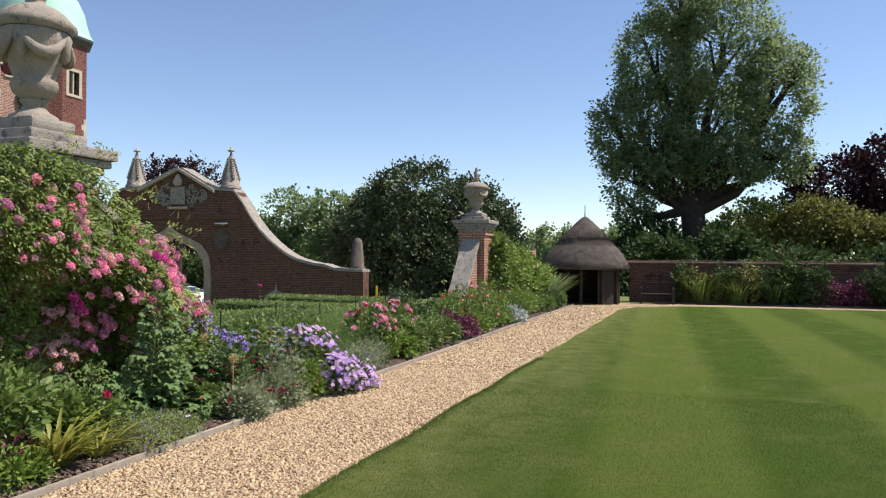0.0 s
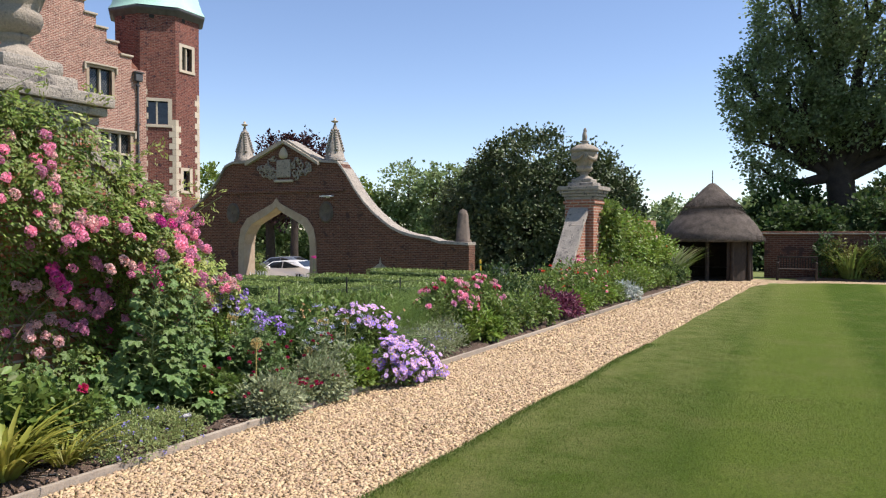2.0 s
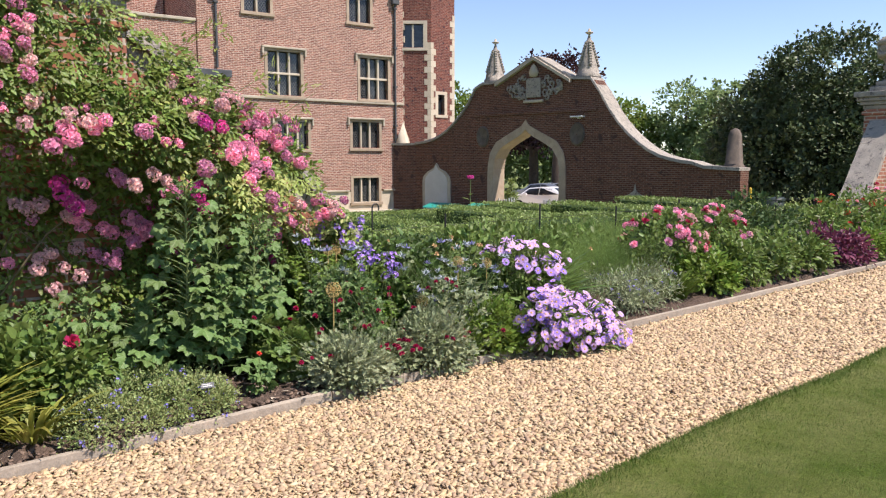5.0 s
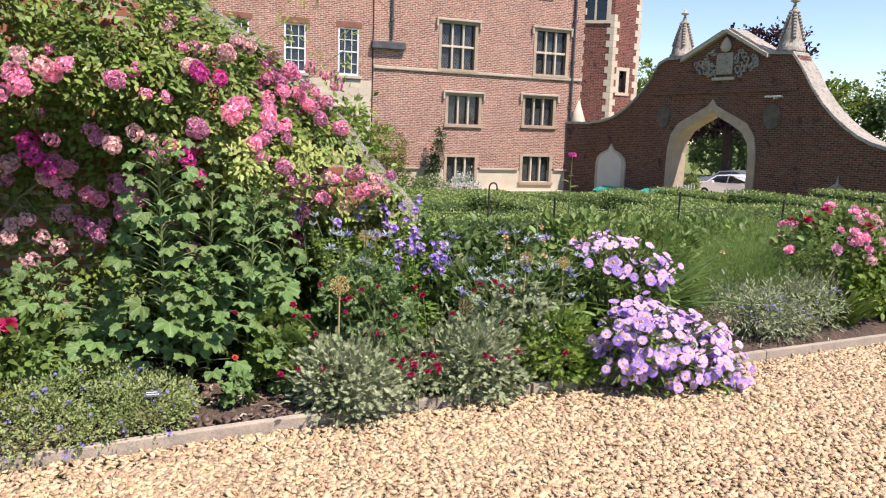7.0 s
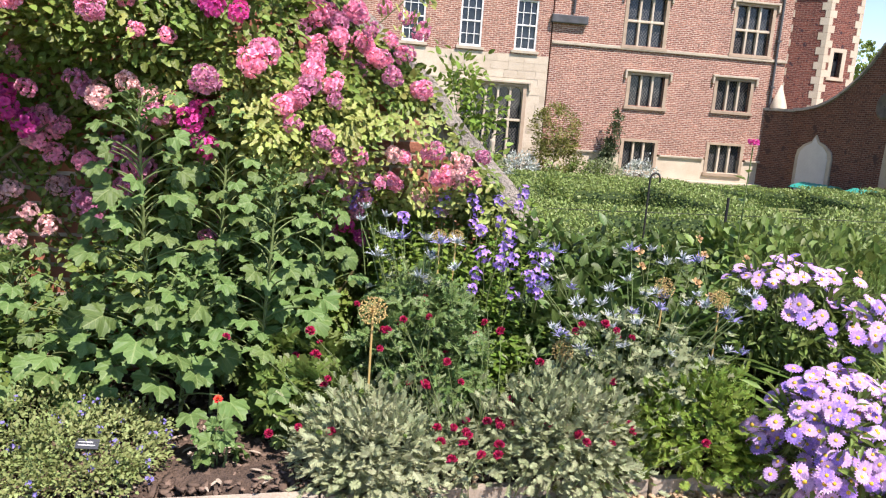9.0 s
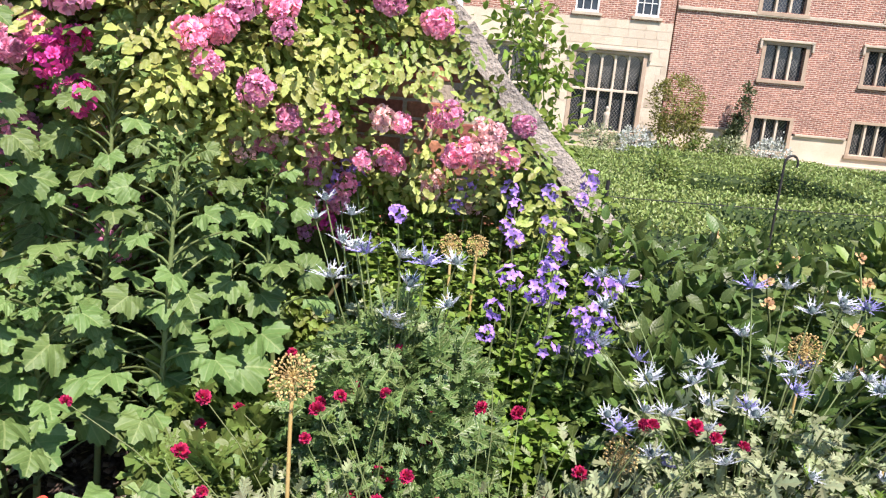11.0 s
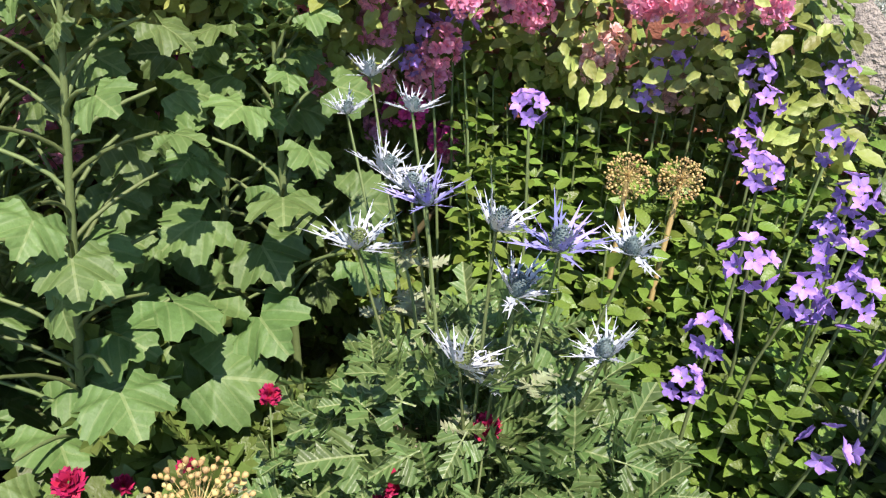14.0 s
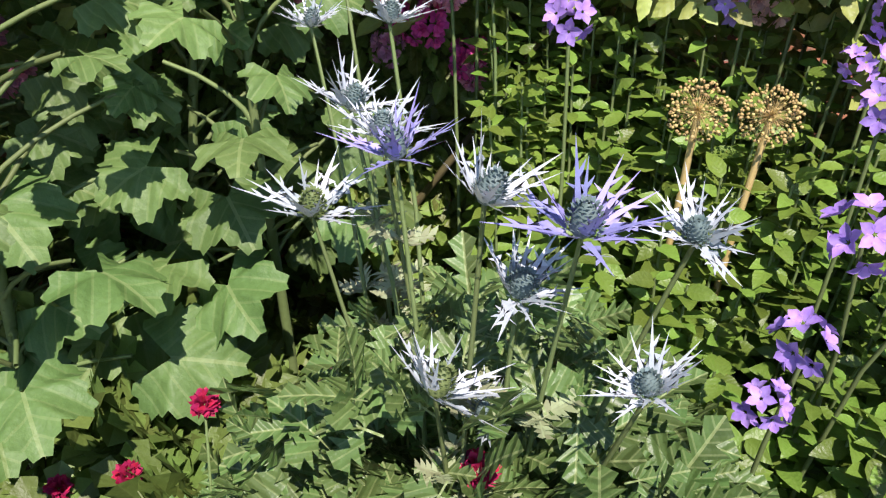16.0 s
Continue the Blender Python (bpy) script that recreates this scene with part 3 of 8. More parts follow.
def ball_points(n, centre, radii, shell=0.55, low=-1.0):
    """Random places in an ellipsoid, mostly near its skin, and the ways out from its middle."""
    d = unit(rng.normal(size=(n * 2, 3)))
    d = d[d[:, 2] > low][:n]
    r = (shell + (1 - shell) * rng.random(len(d)) ** 0.6)[:, None]
    return np.asarray(centre) + d * r * np.asarray(radii), unit(d / np.asarray(radii))


# ---- ground ----
def smooth01(a, b, x):
    t = np.clip((np.asarray(x, float) - a) / (b - a), 0, 1)
    return t * t * (3 - 2 * t)


def ground_z(x, y):
    """Height of the ground: level garden, falling away beyond the garden wall towards the house."""
    s = smooth01(-6.6, -28.0, x)
    return -0.04 - 1.05 * s - 0.5 * s * smooth01(30.0, 40.0, y)


KERB_X, EDGE_X, WALL_X = -4.1, -2.13, -5.65


def ground():
    xs = np.concatenate([-np.geomspace(2500, 62, 14), np.arange(-60, 41, 1.0), np.geomspace(42, 2500, 14)])
    ys = np.concatenate([-np.geomspace(2500, 22, 14), np.arange(-20, 71, 1.0), np.geomspace(72, 2500, 14)])
    X, Y = np.meshgrid(xs, ys, indexing="ij")
    v = np.stack([X, Y, ground_z(X, Y)], -1).reshape(-1, 3)
    n = len(ys)
    i, j = np.meshgrid(np.arange(len(xs) - 1), np.arange(n - 1), indexing="ij")
    q = np.stack([i * n + j, (i + 1) * n + j, (i + 1) * n + j + 1, i * n + j + 1], -1).reshape(-1, 4)
    tagged(part("ground", mesh_np("ground", v, [q], M["meadow"], True)), "sunlit rough grass falling gently towards the brick house", "ground", kind="structure")


ground()


def sheet(name, x0, x1, y0, y1, z, step, material, rise=0.0, lift=0.012):
    """A gently uneven slab with a turned-down rim."""
    xs, ys = np.linspace(x0, x1, int((x1 - x0) / step) + 2), np.linspace(y0, y1, int((y1 - y0) / step) + 2)
    X, Y = np.meshgrid(xs, ys, indexing="ij")
    Z = z + lift * (np.sin(X * 3.1 + Y * 1.7) * np.sin(Y * 2.3 - X) * 0.5) + rise * rng.random(X.shape)
    Z[0], Z[-1], Z[:, 0], Z[:, -1] = Z[0] - 0.06, Z[-1] - 0.06, Z[:, 0] - 0.06, Z[:, -1] - 0.06
    n = len(ys)
    i, j = np.meshgrid(np.arange(len(xs) - 1), np.arange(n - 1), indexing="ij")
    q = np.stack([i * n + j, (i + 1) * n + j, (i + 1) * n + j + 1, i * n + j + 1], -1).reshape(-1, 4)
    return mesh_np(name, np.stack([X, Y, Z], -1).reshape(-1, 3), [q], material, True)


def lawn():
    """The lawn, its far corner rounded where the path bends round it."""
    y1, xr = 30.2, 24.0
    pts = [(EDGE_X + 0.02 * math.sin(y * 2.1), y) for y in np.arange(-14, 26.6, 0.4)]
    pts += [(EDGE_X + 3.4 * (1 - math.cos(a)), 26.6 + 3.4 * math.sin(a)) for a in np.linspace(0.05, math.pi / 2, 12)]
    pts += [(xr, y1 + 0.8), (xr, -14)]
    bm = bmesh.new()
    top = [bm.verts.new((x, y, 0.035)) for x, y in pts]
    low = [bm.verts.new((x, y, -0.03)) for x, y in pts]
    bm.faces.new(top[::-1])
    for i in range(len(pts)):
        j = (i + 1) % len(pts)
        bm.faces.new((top[i], top[j], low[j], low[i]))
    tagged(part("lawn", bm, M["lawn"]), "close-mown striped green lawn with worn yellowish patches", "lawn", kind="structure")


lawn()
tagged(part("path", sheet("path", KERB_X, EDGE_X + 0.3, -14, 30.0, -0.004, 0.25, M["gravel_bed"])), "golden gravel path between the flower bed and the lawn", "path", kind="structure")
tagged(part("path_far", sheet("path_far", -3.9, 26, 29.95, 32.0, -0.003, 0.4, M["gravel_bed"])), "golden gravel path along the far edge of the lawn", "path", kind="structure")
tagged(part("flower_bed", sheet("flower_bed", -6.9, KERB_X - 0.04, -14, 29, 0.035, 0.11, M["soil"], 0.03, 0.03)), "dark crumbly soil of the long flower bed", "soil", kind="structure")
tagged(part("flower_bed_far", sheet("flower_bed_far", -1.2, 26, 32.05, 33.4, 0.03, 0.2, M["soil"], 0.03, 0.03)), "dark soil bed at the foot of the far wall", "soil", kind="structure")


def forecourt():
    X, Y = np.meshgrid(np.linspace(-52, -15, 30), np.linspace(30.5, 47, 20), indexing="ij")
    i, j = np.meshgrid(np.arange(29), np.arange(19), indexing="ij")
    q = np.stack([i * 20 + j, (i + 1) * 20 + j, (i + 1) * 20 + j + 1, i * 20 + j + 1], -1).reshape(-1, 4)
    tagged(part("forecourt", mesh_np("forecourt", np.stack([X, Y, ground_z(X, Y) + 0.03], -1).reshape(-1, 3), [q], M["forecourt"], True)), "pale gravel forecourt behind the arched gate", "forecourt", kind="structure")


forecourt()


def kerb():
    k = tagged(new("kerb"), "weathered timber edging boards between soil and gravel", "edging", kind="structure")
    joints = [-8, -5.2, -2.9, -0.6, 1.62, 3.62, 5.22, 6.58, 7.92, 9.95, 12.2, 14.6, 17.0, 19.4, 21.8, 24.2, 26.6, 28.9]
    for a, b in zip(joints, joints[1:]):
        bm = boxed(-0.022, 0.022, 0.004, b - a - 0.004, -0.12, 0.0, 0.006)
        part("board", bm, M["kerb_wood"], k, at=Matrix.Translation((KERB_X + rng.uniform(-0.012, 0.012), a, 0.062 + rng.uniform(-0.008, 0.008))) @ pose(0, 0, 0, 0, rng.uniform(-3, 3), rng.uniform(-0.5, 0.5)))


kerb()


# ---- house ----
HOUSE = pose(-31.0, 24.0, 0, 0, 0, 85)


def wall_mesh(u0, u1, z0, z1, thick, holes):
    """A wall in x and z, front at y = 0, with openings right through it."""
    us = sorted({u0, u1, *[h[0] for h in holes], *[h[1] for h in holes]})
    zs = sorted({z0, z1, *[h[2] for h in holes], *[h[3] for h in holes]})
    solid = [[not any(h[0] <= (us[i] + us[i + 1]) / 2 <= h[1] and h[2] <= (zs[j] + zs[j + 1]) / 2 <= h[3] for h in holes) for j in range(len(zs) - 1)] for i in range(len(us) - 1)]
    bm = bmesh.new()
    cache = {}

    def V(i, j, k):
        if (i, j, k) not in cache:
            cache[i, j, k] = bm.verts.new((us[i], thick * k, zs[j]))
        return cache[i, j, k]

    for i in range(len(us) - 1):
        for j in range(len(zs) - 1):
            if not solid[i][j]:
                continue
            bm.faces.new((V(i, j, 0), V(i + 1, j, 0), V(i + 1, j + 1, 0), V(i, j + 1, 0)))
            bm.faces.new((V(i, j, 1), V(i, j + 1, 1), V(i + 1, j + 1, 1), V(i + 1, j, 1)))
            for di, dj, e in ((-1, 0, ((i, j), (i, j + 1))), (1, 0, ((i + 1, j + 1), (i + 1, j))), (0, -1, ((i + 1, j), (i, j))), (0, 1, ((i, j + 1), (i + 1, j + 1)))):
                a, b = i + di, j + dj
                if not (0 <= a < len(us) - 1 and 0 <= b < len(zs) - 1 and solid[a][b]):
                    (p, q), (r, s) = e
                    bm.faces.new((V(p, q, 0), V(r, s, 0), V(r, s, 1), V(p, q, 1)))
    return bm


def stone_window(parent, u0, u1, z0, z1, lights=3, transom=None, hood=True, lattice=True, surround=0.15, y=0.0, arched=False, curtain=False):
    """A mullioned window in its opening: surround, mullions, leaded panes, sill, hood mould."""
    w = part("window", boxed(u0, u1, y + 0.20, y + 0.23, z0, z1), M["window_glass"], parent)
    bm = bmesh.new()
    s = surround
    box(bm, u0 - s, u0, y - 0.025, y + 0.18, z0 - 0.02, z1 + s * 0.8, 0.012)
    box(bm, u1, u1 + s, y - 0.025, y + 0.18, z0 - 0.02, z1 + s * 0.8, 0.012)
    box(bm, u0, u1, y - 0.025, y + 0.18, z1, z1 + s * 0.8, 0.012)
    part("window_frame", bm, M["window_stone"], w)
    part("window_sill", boxed(u0 - s - 0.05, u1 + s + 0.05, y - 0.09, y + 0.2, z0 - 0.16, z0 - 0.02, 0.015), M["window_stone"], w)
    if hood:
        bm = boxed(u0 - s - 0.13, u1 + s + 0.13, y - 0.13, y, z1 + s * 0.8, z1 + s * 0.8 + 0.09, 0.02)
        for x in (u0 - s - 0.13, u1 + s + 0.04):
            box(bm, x, x + 0.09, y - 0.12, y, z1 + s * 0.8 - 0.28, z1 + s * 0.8, 0.02)
        part("hood_mould", bm, M["stone"], w)
    pitch = (u1 - u0) / lights
    for i in range(1, lights):
        part("mullion", boxed(u0 + i * pitch - 0.045, u0 + i * pitch + 0.045, y + 0.04, y + 0.19, z0, z1, 0.02), M["pale_stone"], w)
    if transom:
        part("transom", boxed(u0, u1, y + 0.035, y + 0.19, transom - 0.05, transom + 0.05, 0.02), M["pale_stone"], w)
    if arched:
        zt = z1 - 0.02
        for i in range(lights):
            a = np.linspace(0, math.pi, 9)
            c, r = u0 + (i + 0.5) * pitch, pitch / 2 - 0.045
            bm = bmesh.new()
            arc = [bm.verts.new((c + r * math.cos(t), y + 0.1, zt - r + r * math.sin(t))) for t in a]
            tl, tr = bm.verts.new((c - pitch / 2, y + 0.1, zt + 0.02)), bm.verts.new((c + pitch / 2, y + 0.1, zt + 0.02))
            f = [bm.faces.new([tr, *arc[:5]][::-1]), bm.faces.new([*arc[4:], tl][::-1]), bm.faces.new((tl, arc[4], tr))]
            r_ = bmesh.ops.extrude_face_region(bm, geom=f)
            bmesh.ops.translate(bm, verts=[e for e in r_["geom"] if isinstance(e, bmesh.types.BMVert)], vec=(0, 0.08, 0))
            part("arch_head", bm, M["pale_stone"], w)
    if lattice:
        bm = bmesh.new()
        step = 0.17
        n = int((u1 - u0 + z1 - z0) / step)
        for d in (1, -1):
            for i in range(-n, n):
                c = i * step
                # line z = d*u*1.35 + c clipped to the opening
                pts = []
                for u in (u0, u1):
                    z = z0 + d * (u - u0) * 1.35 + c
                    pts.append((u, z))
                (ua, za), (ub, zb) = pts
                t0, t1 = 0.0, 1.0
                dz = zb - za
                lo, hi = sorted(((z0 - za) / dz, (z1 - za) / dz))
                t0, t1 = max(t0, lo), min(t1, hi)
                if t1 - t0 < 0.02:
                    continue
                p, q = Vector((ua + (ub - ua) * t0, y + 0.193, za + dz * t0)), Vector((ua + (ub - ua) * t1, y + 0.193, za + dz * t1))
                nrm = Vector((-(q - p).z, 0, (q - p).x)).normalized() * 0.008
                bm.faces.new([bm.verts.new(x) for x in (p - nrm, q - nrm, q + nrm, p + nrm)])
        tagged(part("leading", bm, M["lead_line"], w), kind="stuff")
    if curtain:
        bm = bmesh.new()
        n = 24
        for a0, a1 in ((u0 + 0.05, u0 + 0.33 * (u1 - u0)), (u1 - 0.33 * (u1 - u0), u1 - 0.05)):
            row = [(a0 + (a1 - a0) * i / n, y + 0.32 + 0.03 * math.sin(i * 1.9)) for i in range(n + 1)]
            vs = [(bm.verts.new((u, yy, z0)), bm.verts.new((u, yy, z1))) for u, yy in row]
            for (a, b), (c, d) in zip(vs, vs[1:]):
                bm.faces.new((a, c, d, b))
        part("curtain", bm, M["curtain"], w)
    return w


def sash_window(parent, u0, u1, z0, z1):
    w = part("window", boxed(u0, u1, 0.12, 0.14, z0, z1), M["window_glass"], parent)
    bm = bmesh.new()
    for a, b in ((u0, u0 + 0.07), (u1 - 0.07, u1)):
        box(bm, a, b, 0.02, 0.119, z0, z1, 0.008)
    for a, b in ((z0, z0 + 0.09), ((z0 + z1) / 2 - 0.03, (z0 + z1) / 2 + 0.03), (z1 - 0.07, z1)):
        box(bm, u0 + 0.07, u1 - 0.07, 0.03, 0.119, a, b, 0.008)
    part("window_frame", bm, M["white_paint"], w)
    for i in (1, 2):
        x = u0 + (u1 - u0) * i / 3
        part("glazing_bar", boxed(x - 0.014, x + 0.014, 0.06, 0.118, z0 + 0.09, z1 - 0.07), M["white_paint"], w)
    for i in (1, 3):
        z = z0 + (z1 - z0) * i / 4
        part("glazing_bar", boxed(u0 + 0.07, u1 - 0.07, 0.064, 0.117, z - 0.014, z + 0.014), M["white_paint"], w)
    part("window_sill", boxed(u0 - 0.12, u1 + 0.12, -0.1, 0.12, z0 - 0.12, z0 - 0.003, 0.012), M["stone"], w)
    for i in range(9):
        x = u0 - 0.12 + (u1 - u0 + 0.24) * i / 9
        part("lintel_brick", boxed(x + 0.004, x + (u1 - u0 + 0.24) / 9 - 0.004, -0.012, 0.1, z1 + 0.003, z1 + 0.24), M["roof_tile"], w)


def drainpipe(parent, u, z0, z1, y=-0.09):
    p = part("drainpipe", mesh_np("drainpipe", *[(lambda t: (t[0], [t[1]]))(tube([(u, y, z0), (u, y, z1)], 0.055, 8))][0], M["lead"], True), None, parent)
    part("hopper", boxed(u - 0.2, u + 0.2, y - 0.14, y + 0.06, z1 - 0.05, z1 + 0.34, 0.04), M["lead"], p)
    part("hopper_rim", boxed(u - 0.25, u + 0.25, y - 0.18, y + 0.08, z1 + 0.345, z1 + 0.42, 0.02), M["lead"], p)
    for z in np.arange(z0 + 0.8, z1, 1.9):
        part("collar", boxed(u - 0.085, u + 0.085, y - 0.08, y + 0.088, z, z + 0.09, 0.01), M["lead"], p)


def house():
    h = thing("house", HOUSE, "large old red-brick house with a stepped gable and stone mullioned windows", "house")
    base = -1.3
    wins = [(-3.38, -1.78, 4.48, 6.42), (1.36, 2.93, 4.52, 6.46), (-2.97, -1.47, 2.06, 3.3), (0.9, 2.4, 2.14, 3.38), (-2.95, -1.57, -0.64, 0.56), (0.91, 2.35, -0.52, 0.66), (0.8, 1.95, 8.12, 9.45), (-4.4, -3.2, 8.05, 9.4)]
    part("wall", wall_mesh(-6.5, 3.85, 0.08, 9.75, 0.45, [(a, b, max(c, 0.08) if c < 0.08 < d else c, d) for a, b, c, d in wins]), M["house_brick"], h, "pinkish red brick front wall")
    low = [(a, b, c, min(d, 0.0)) for a, b, c, d in wins if c < 0]
    part("plinth", wall_mesh(-6.5, 3.85, base, 0.0, 0.5, low), M["pale_stone"], h, "pale stone plinth")
    part("side_wall", boxed(-6.5, -6.05, 0.45, 9, 7.2, 9.75), M["house_brick"], h)
    part("back_wall", boxed(-6.5, 3.85, 9, 9.4, base, 9.75), M["house_brick"], h)
    # floors and partition added behind the panes, coloured as dark as unlit rooms
    part("floor_slab", boxed(-14.5, 7.0, 0.5, 9, base + 0.02, base + 0.1), M["dark_interior"], h)
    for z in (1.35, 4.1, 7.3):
        part("storey_floor", boxed(-6.0, 3.8, 0.46, 8.98, z - 0.12, z + 0.02), M["dark_interior"], h)
    part("room_partition", boxed(-14.3, 6.9, 2.6, 2.7, base + 0.1, 7.2), M["dark_interior"], h)
    for i, (a, b, c, d) in enumerate(wins):
        tall = d - c > 1.7
        stone_window(h, a, b, c, d, 3 if b - a > 1.3 else 2, (c + d) / 2 if tall else None, hood=not (c < 0), lattice=True, curtain=tall)
    part("string_course", boxed(-6.5, 3.85, -0.08, 0.0, 4.28, 4.40, 0.02), M["stone"], h)
    for a, b in ((-6.5, -3.2), (-1.32, 0.66), (2.6, 3.85)):
        part("plinth_moulding", boxed(a, b, -0.09, 0.06, 0.0, 0.09, 0.02), M["stone"], h)
    part("plinth_step", boxed(-6.5, 3.3, -0.45, 0.0, base, -0.92, 0.03), M["stone"], h)
    # stepped gable, rising to the middle
    mid, steps = -1.33, [(3.8, 9.75), (3.06, 10.3), (2.3, 10.84), (1.72, 11.38), (1.18, 11.92), (0.6, 12.46), (0.0, 13.0), (-0.6, 13.5)]
    for (u, z), (u2, z2) in zip(steps, steps[1:]):
        half = u2 - mid
        part("gable_step", boxed(mid - half, mid + half, 0.02, 0.43, z + 0.002, z2), M["house_brick"], h)
        for s in (1, -1):
            a, b = sorted((mid + s * (half + 0.06), mid + s * (half - 0.62)))
            part("step_cap", boxed(a, b, -0.06, 0.5, z2 + 0.003, z2 + 0.1, 0.02), M["stone"], h)
    bm = bmesh.new()
    for y in (0.3, 9.2):
        bm.verts.new((-6.6, y, 9.7)), bm.verts.new((mid, y, 13.2)), bm.verts.new((3.9, y, 9.7))
    bm.verts.ensure_lookup_table()
    v = bm.verts
    for f in ((0, 1, 4, 3), (1, 2, 5, 4), (0, 2, 1), (3, 4, 5), (0, 3, 5, 2)):
        bm.faces.new([v[i] for i in f])
    part("roof", bm, M["roof_tile"], h, "red clay tile roof")
    drainpipe(h, 3.32, 2.4, 9.2)
    drainpipe(h, -5.7, 5.5, 8.6)
    part("gutter_box", boxed(-6.62, -5.1, -0.22, 0.0, 5.1, 5.42, 0.04), M["lead"], h)
    # lower wing: stone below, brick above
    got = (-10.05, -7.5, -0.42, 2.45)
    part("wing_wall", wall_mesh(-14.5, -6.56, base, 3.72, 0.45, [got, (-13.6, -11.4, -0.42, 2.45)]), M["pale_stone"], h, "pale limestone lower wall")
    sash = [(-10.3, -9.4, 3.9, 5.88), (-8.04, -7.14, 3.9, 5.88), (-12.6, -11.7, 3.9, 5.88)]
    part("wing_upper_wall", wall_mesh(-14.5, -6.56, 3.725, 7.35, 0.4, sash), M["house_brick"], h)
    stone_window(h, *got, 5, 1.1, hood=True, arched=True, surround=0.16)
    stone_window(h, -13.6, -11.4, -0.42, 2.45, 4, 1.1, hood=True, arched=True, surround=0.16)
    for q in sash:
        sash_window(h, *q)
    part("wing_coping", boxed(-14.5, -6.56, -0.08, 0.45, 7.353, 7.49, 0.03), M["stone"], h)
    part("wing_roof", boxed(-14.5, -6.56, 0.45, 9, 6.9, 7.0), M["roof_tile"], h)
    part("rear_range", boxed(-14.4, -6.56, 4.5, 8.95, 7.005, 11.6), M["house_brick"], h)
    part("wing_end_wall", boxed(-14.5, -14.1, 0.45, 9.4, base, 6.89), M["house_brick"], h)
    part("wing_back_wall", boxed(-14.1, -6.5, 9, 9.4, base, 6.89), M["house_brick"], h)
    # courses of the wing's stone blocks, proud of the joints
    rs = random.Random(4)
    for r in range(16):
        z = base + r * 0.314
        if z > 3.6:
            break
        u = -14.45 + rs.random() * 0.4
        while u < -6.7:
            w = rs.uniform(0.45, 0.8)
            a, b, c, d = u + 0.006, min(u + w - 0.006, -6.58), z + 0.006, min(z + 0.308, 3.7)
            if not any(b > g[0] - 0.2 and a < g[1] + 0.2 and d > g[2] - 0.2 and c < g[3] + 0.3 for g in (got, (-13.6, -11.4, -0.42, 2.45))) and b - a > 0.1 and a > -11.4:
                part("block", boxed(a, b, -0.012, 0.0, c, d), M["pale_stone"], h)
            u += w
    return h


house()


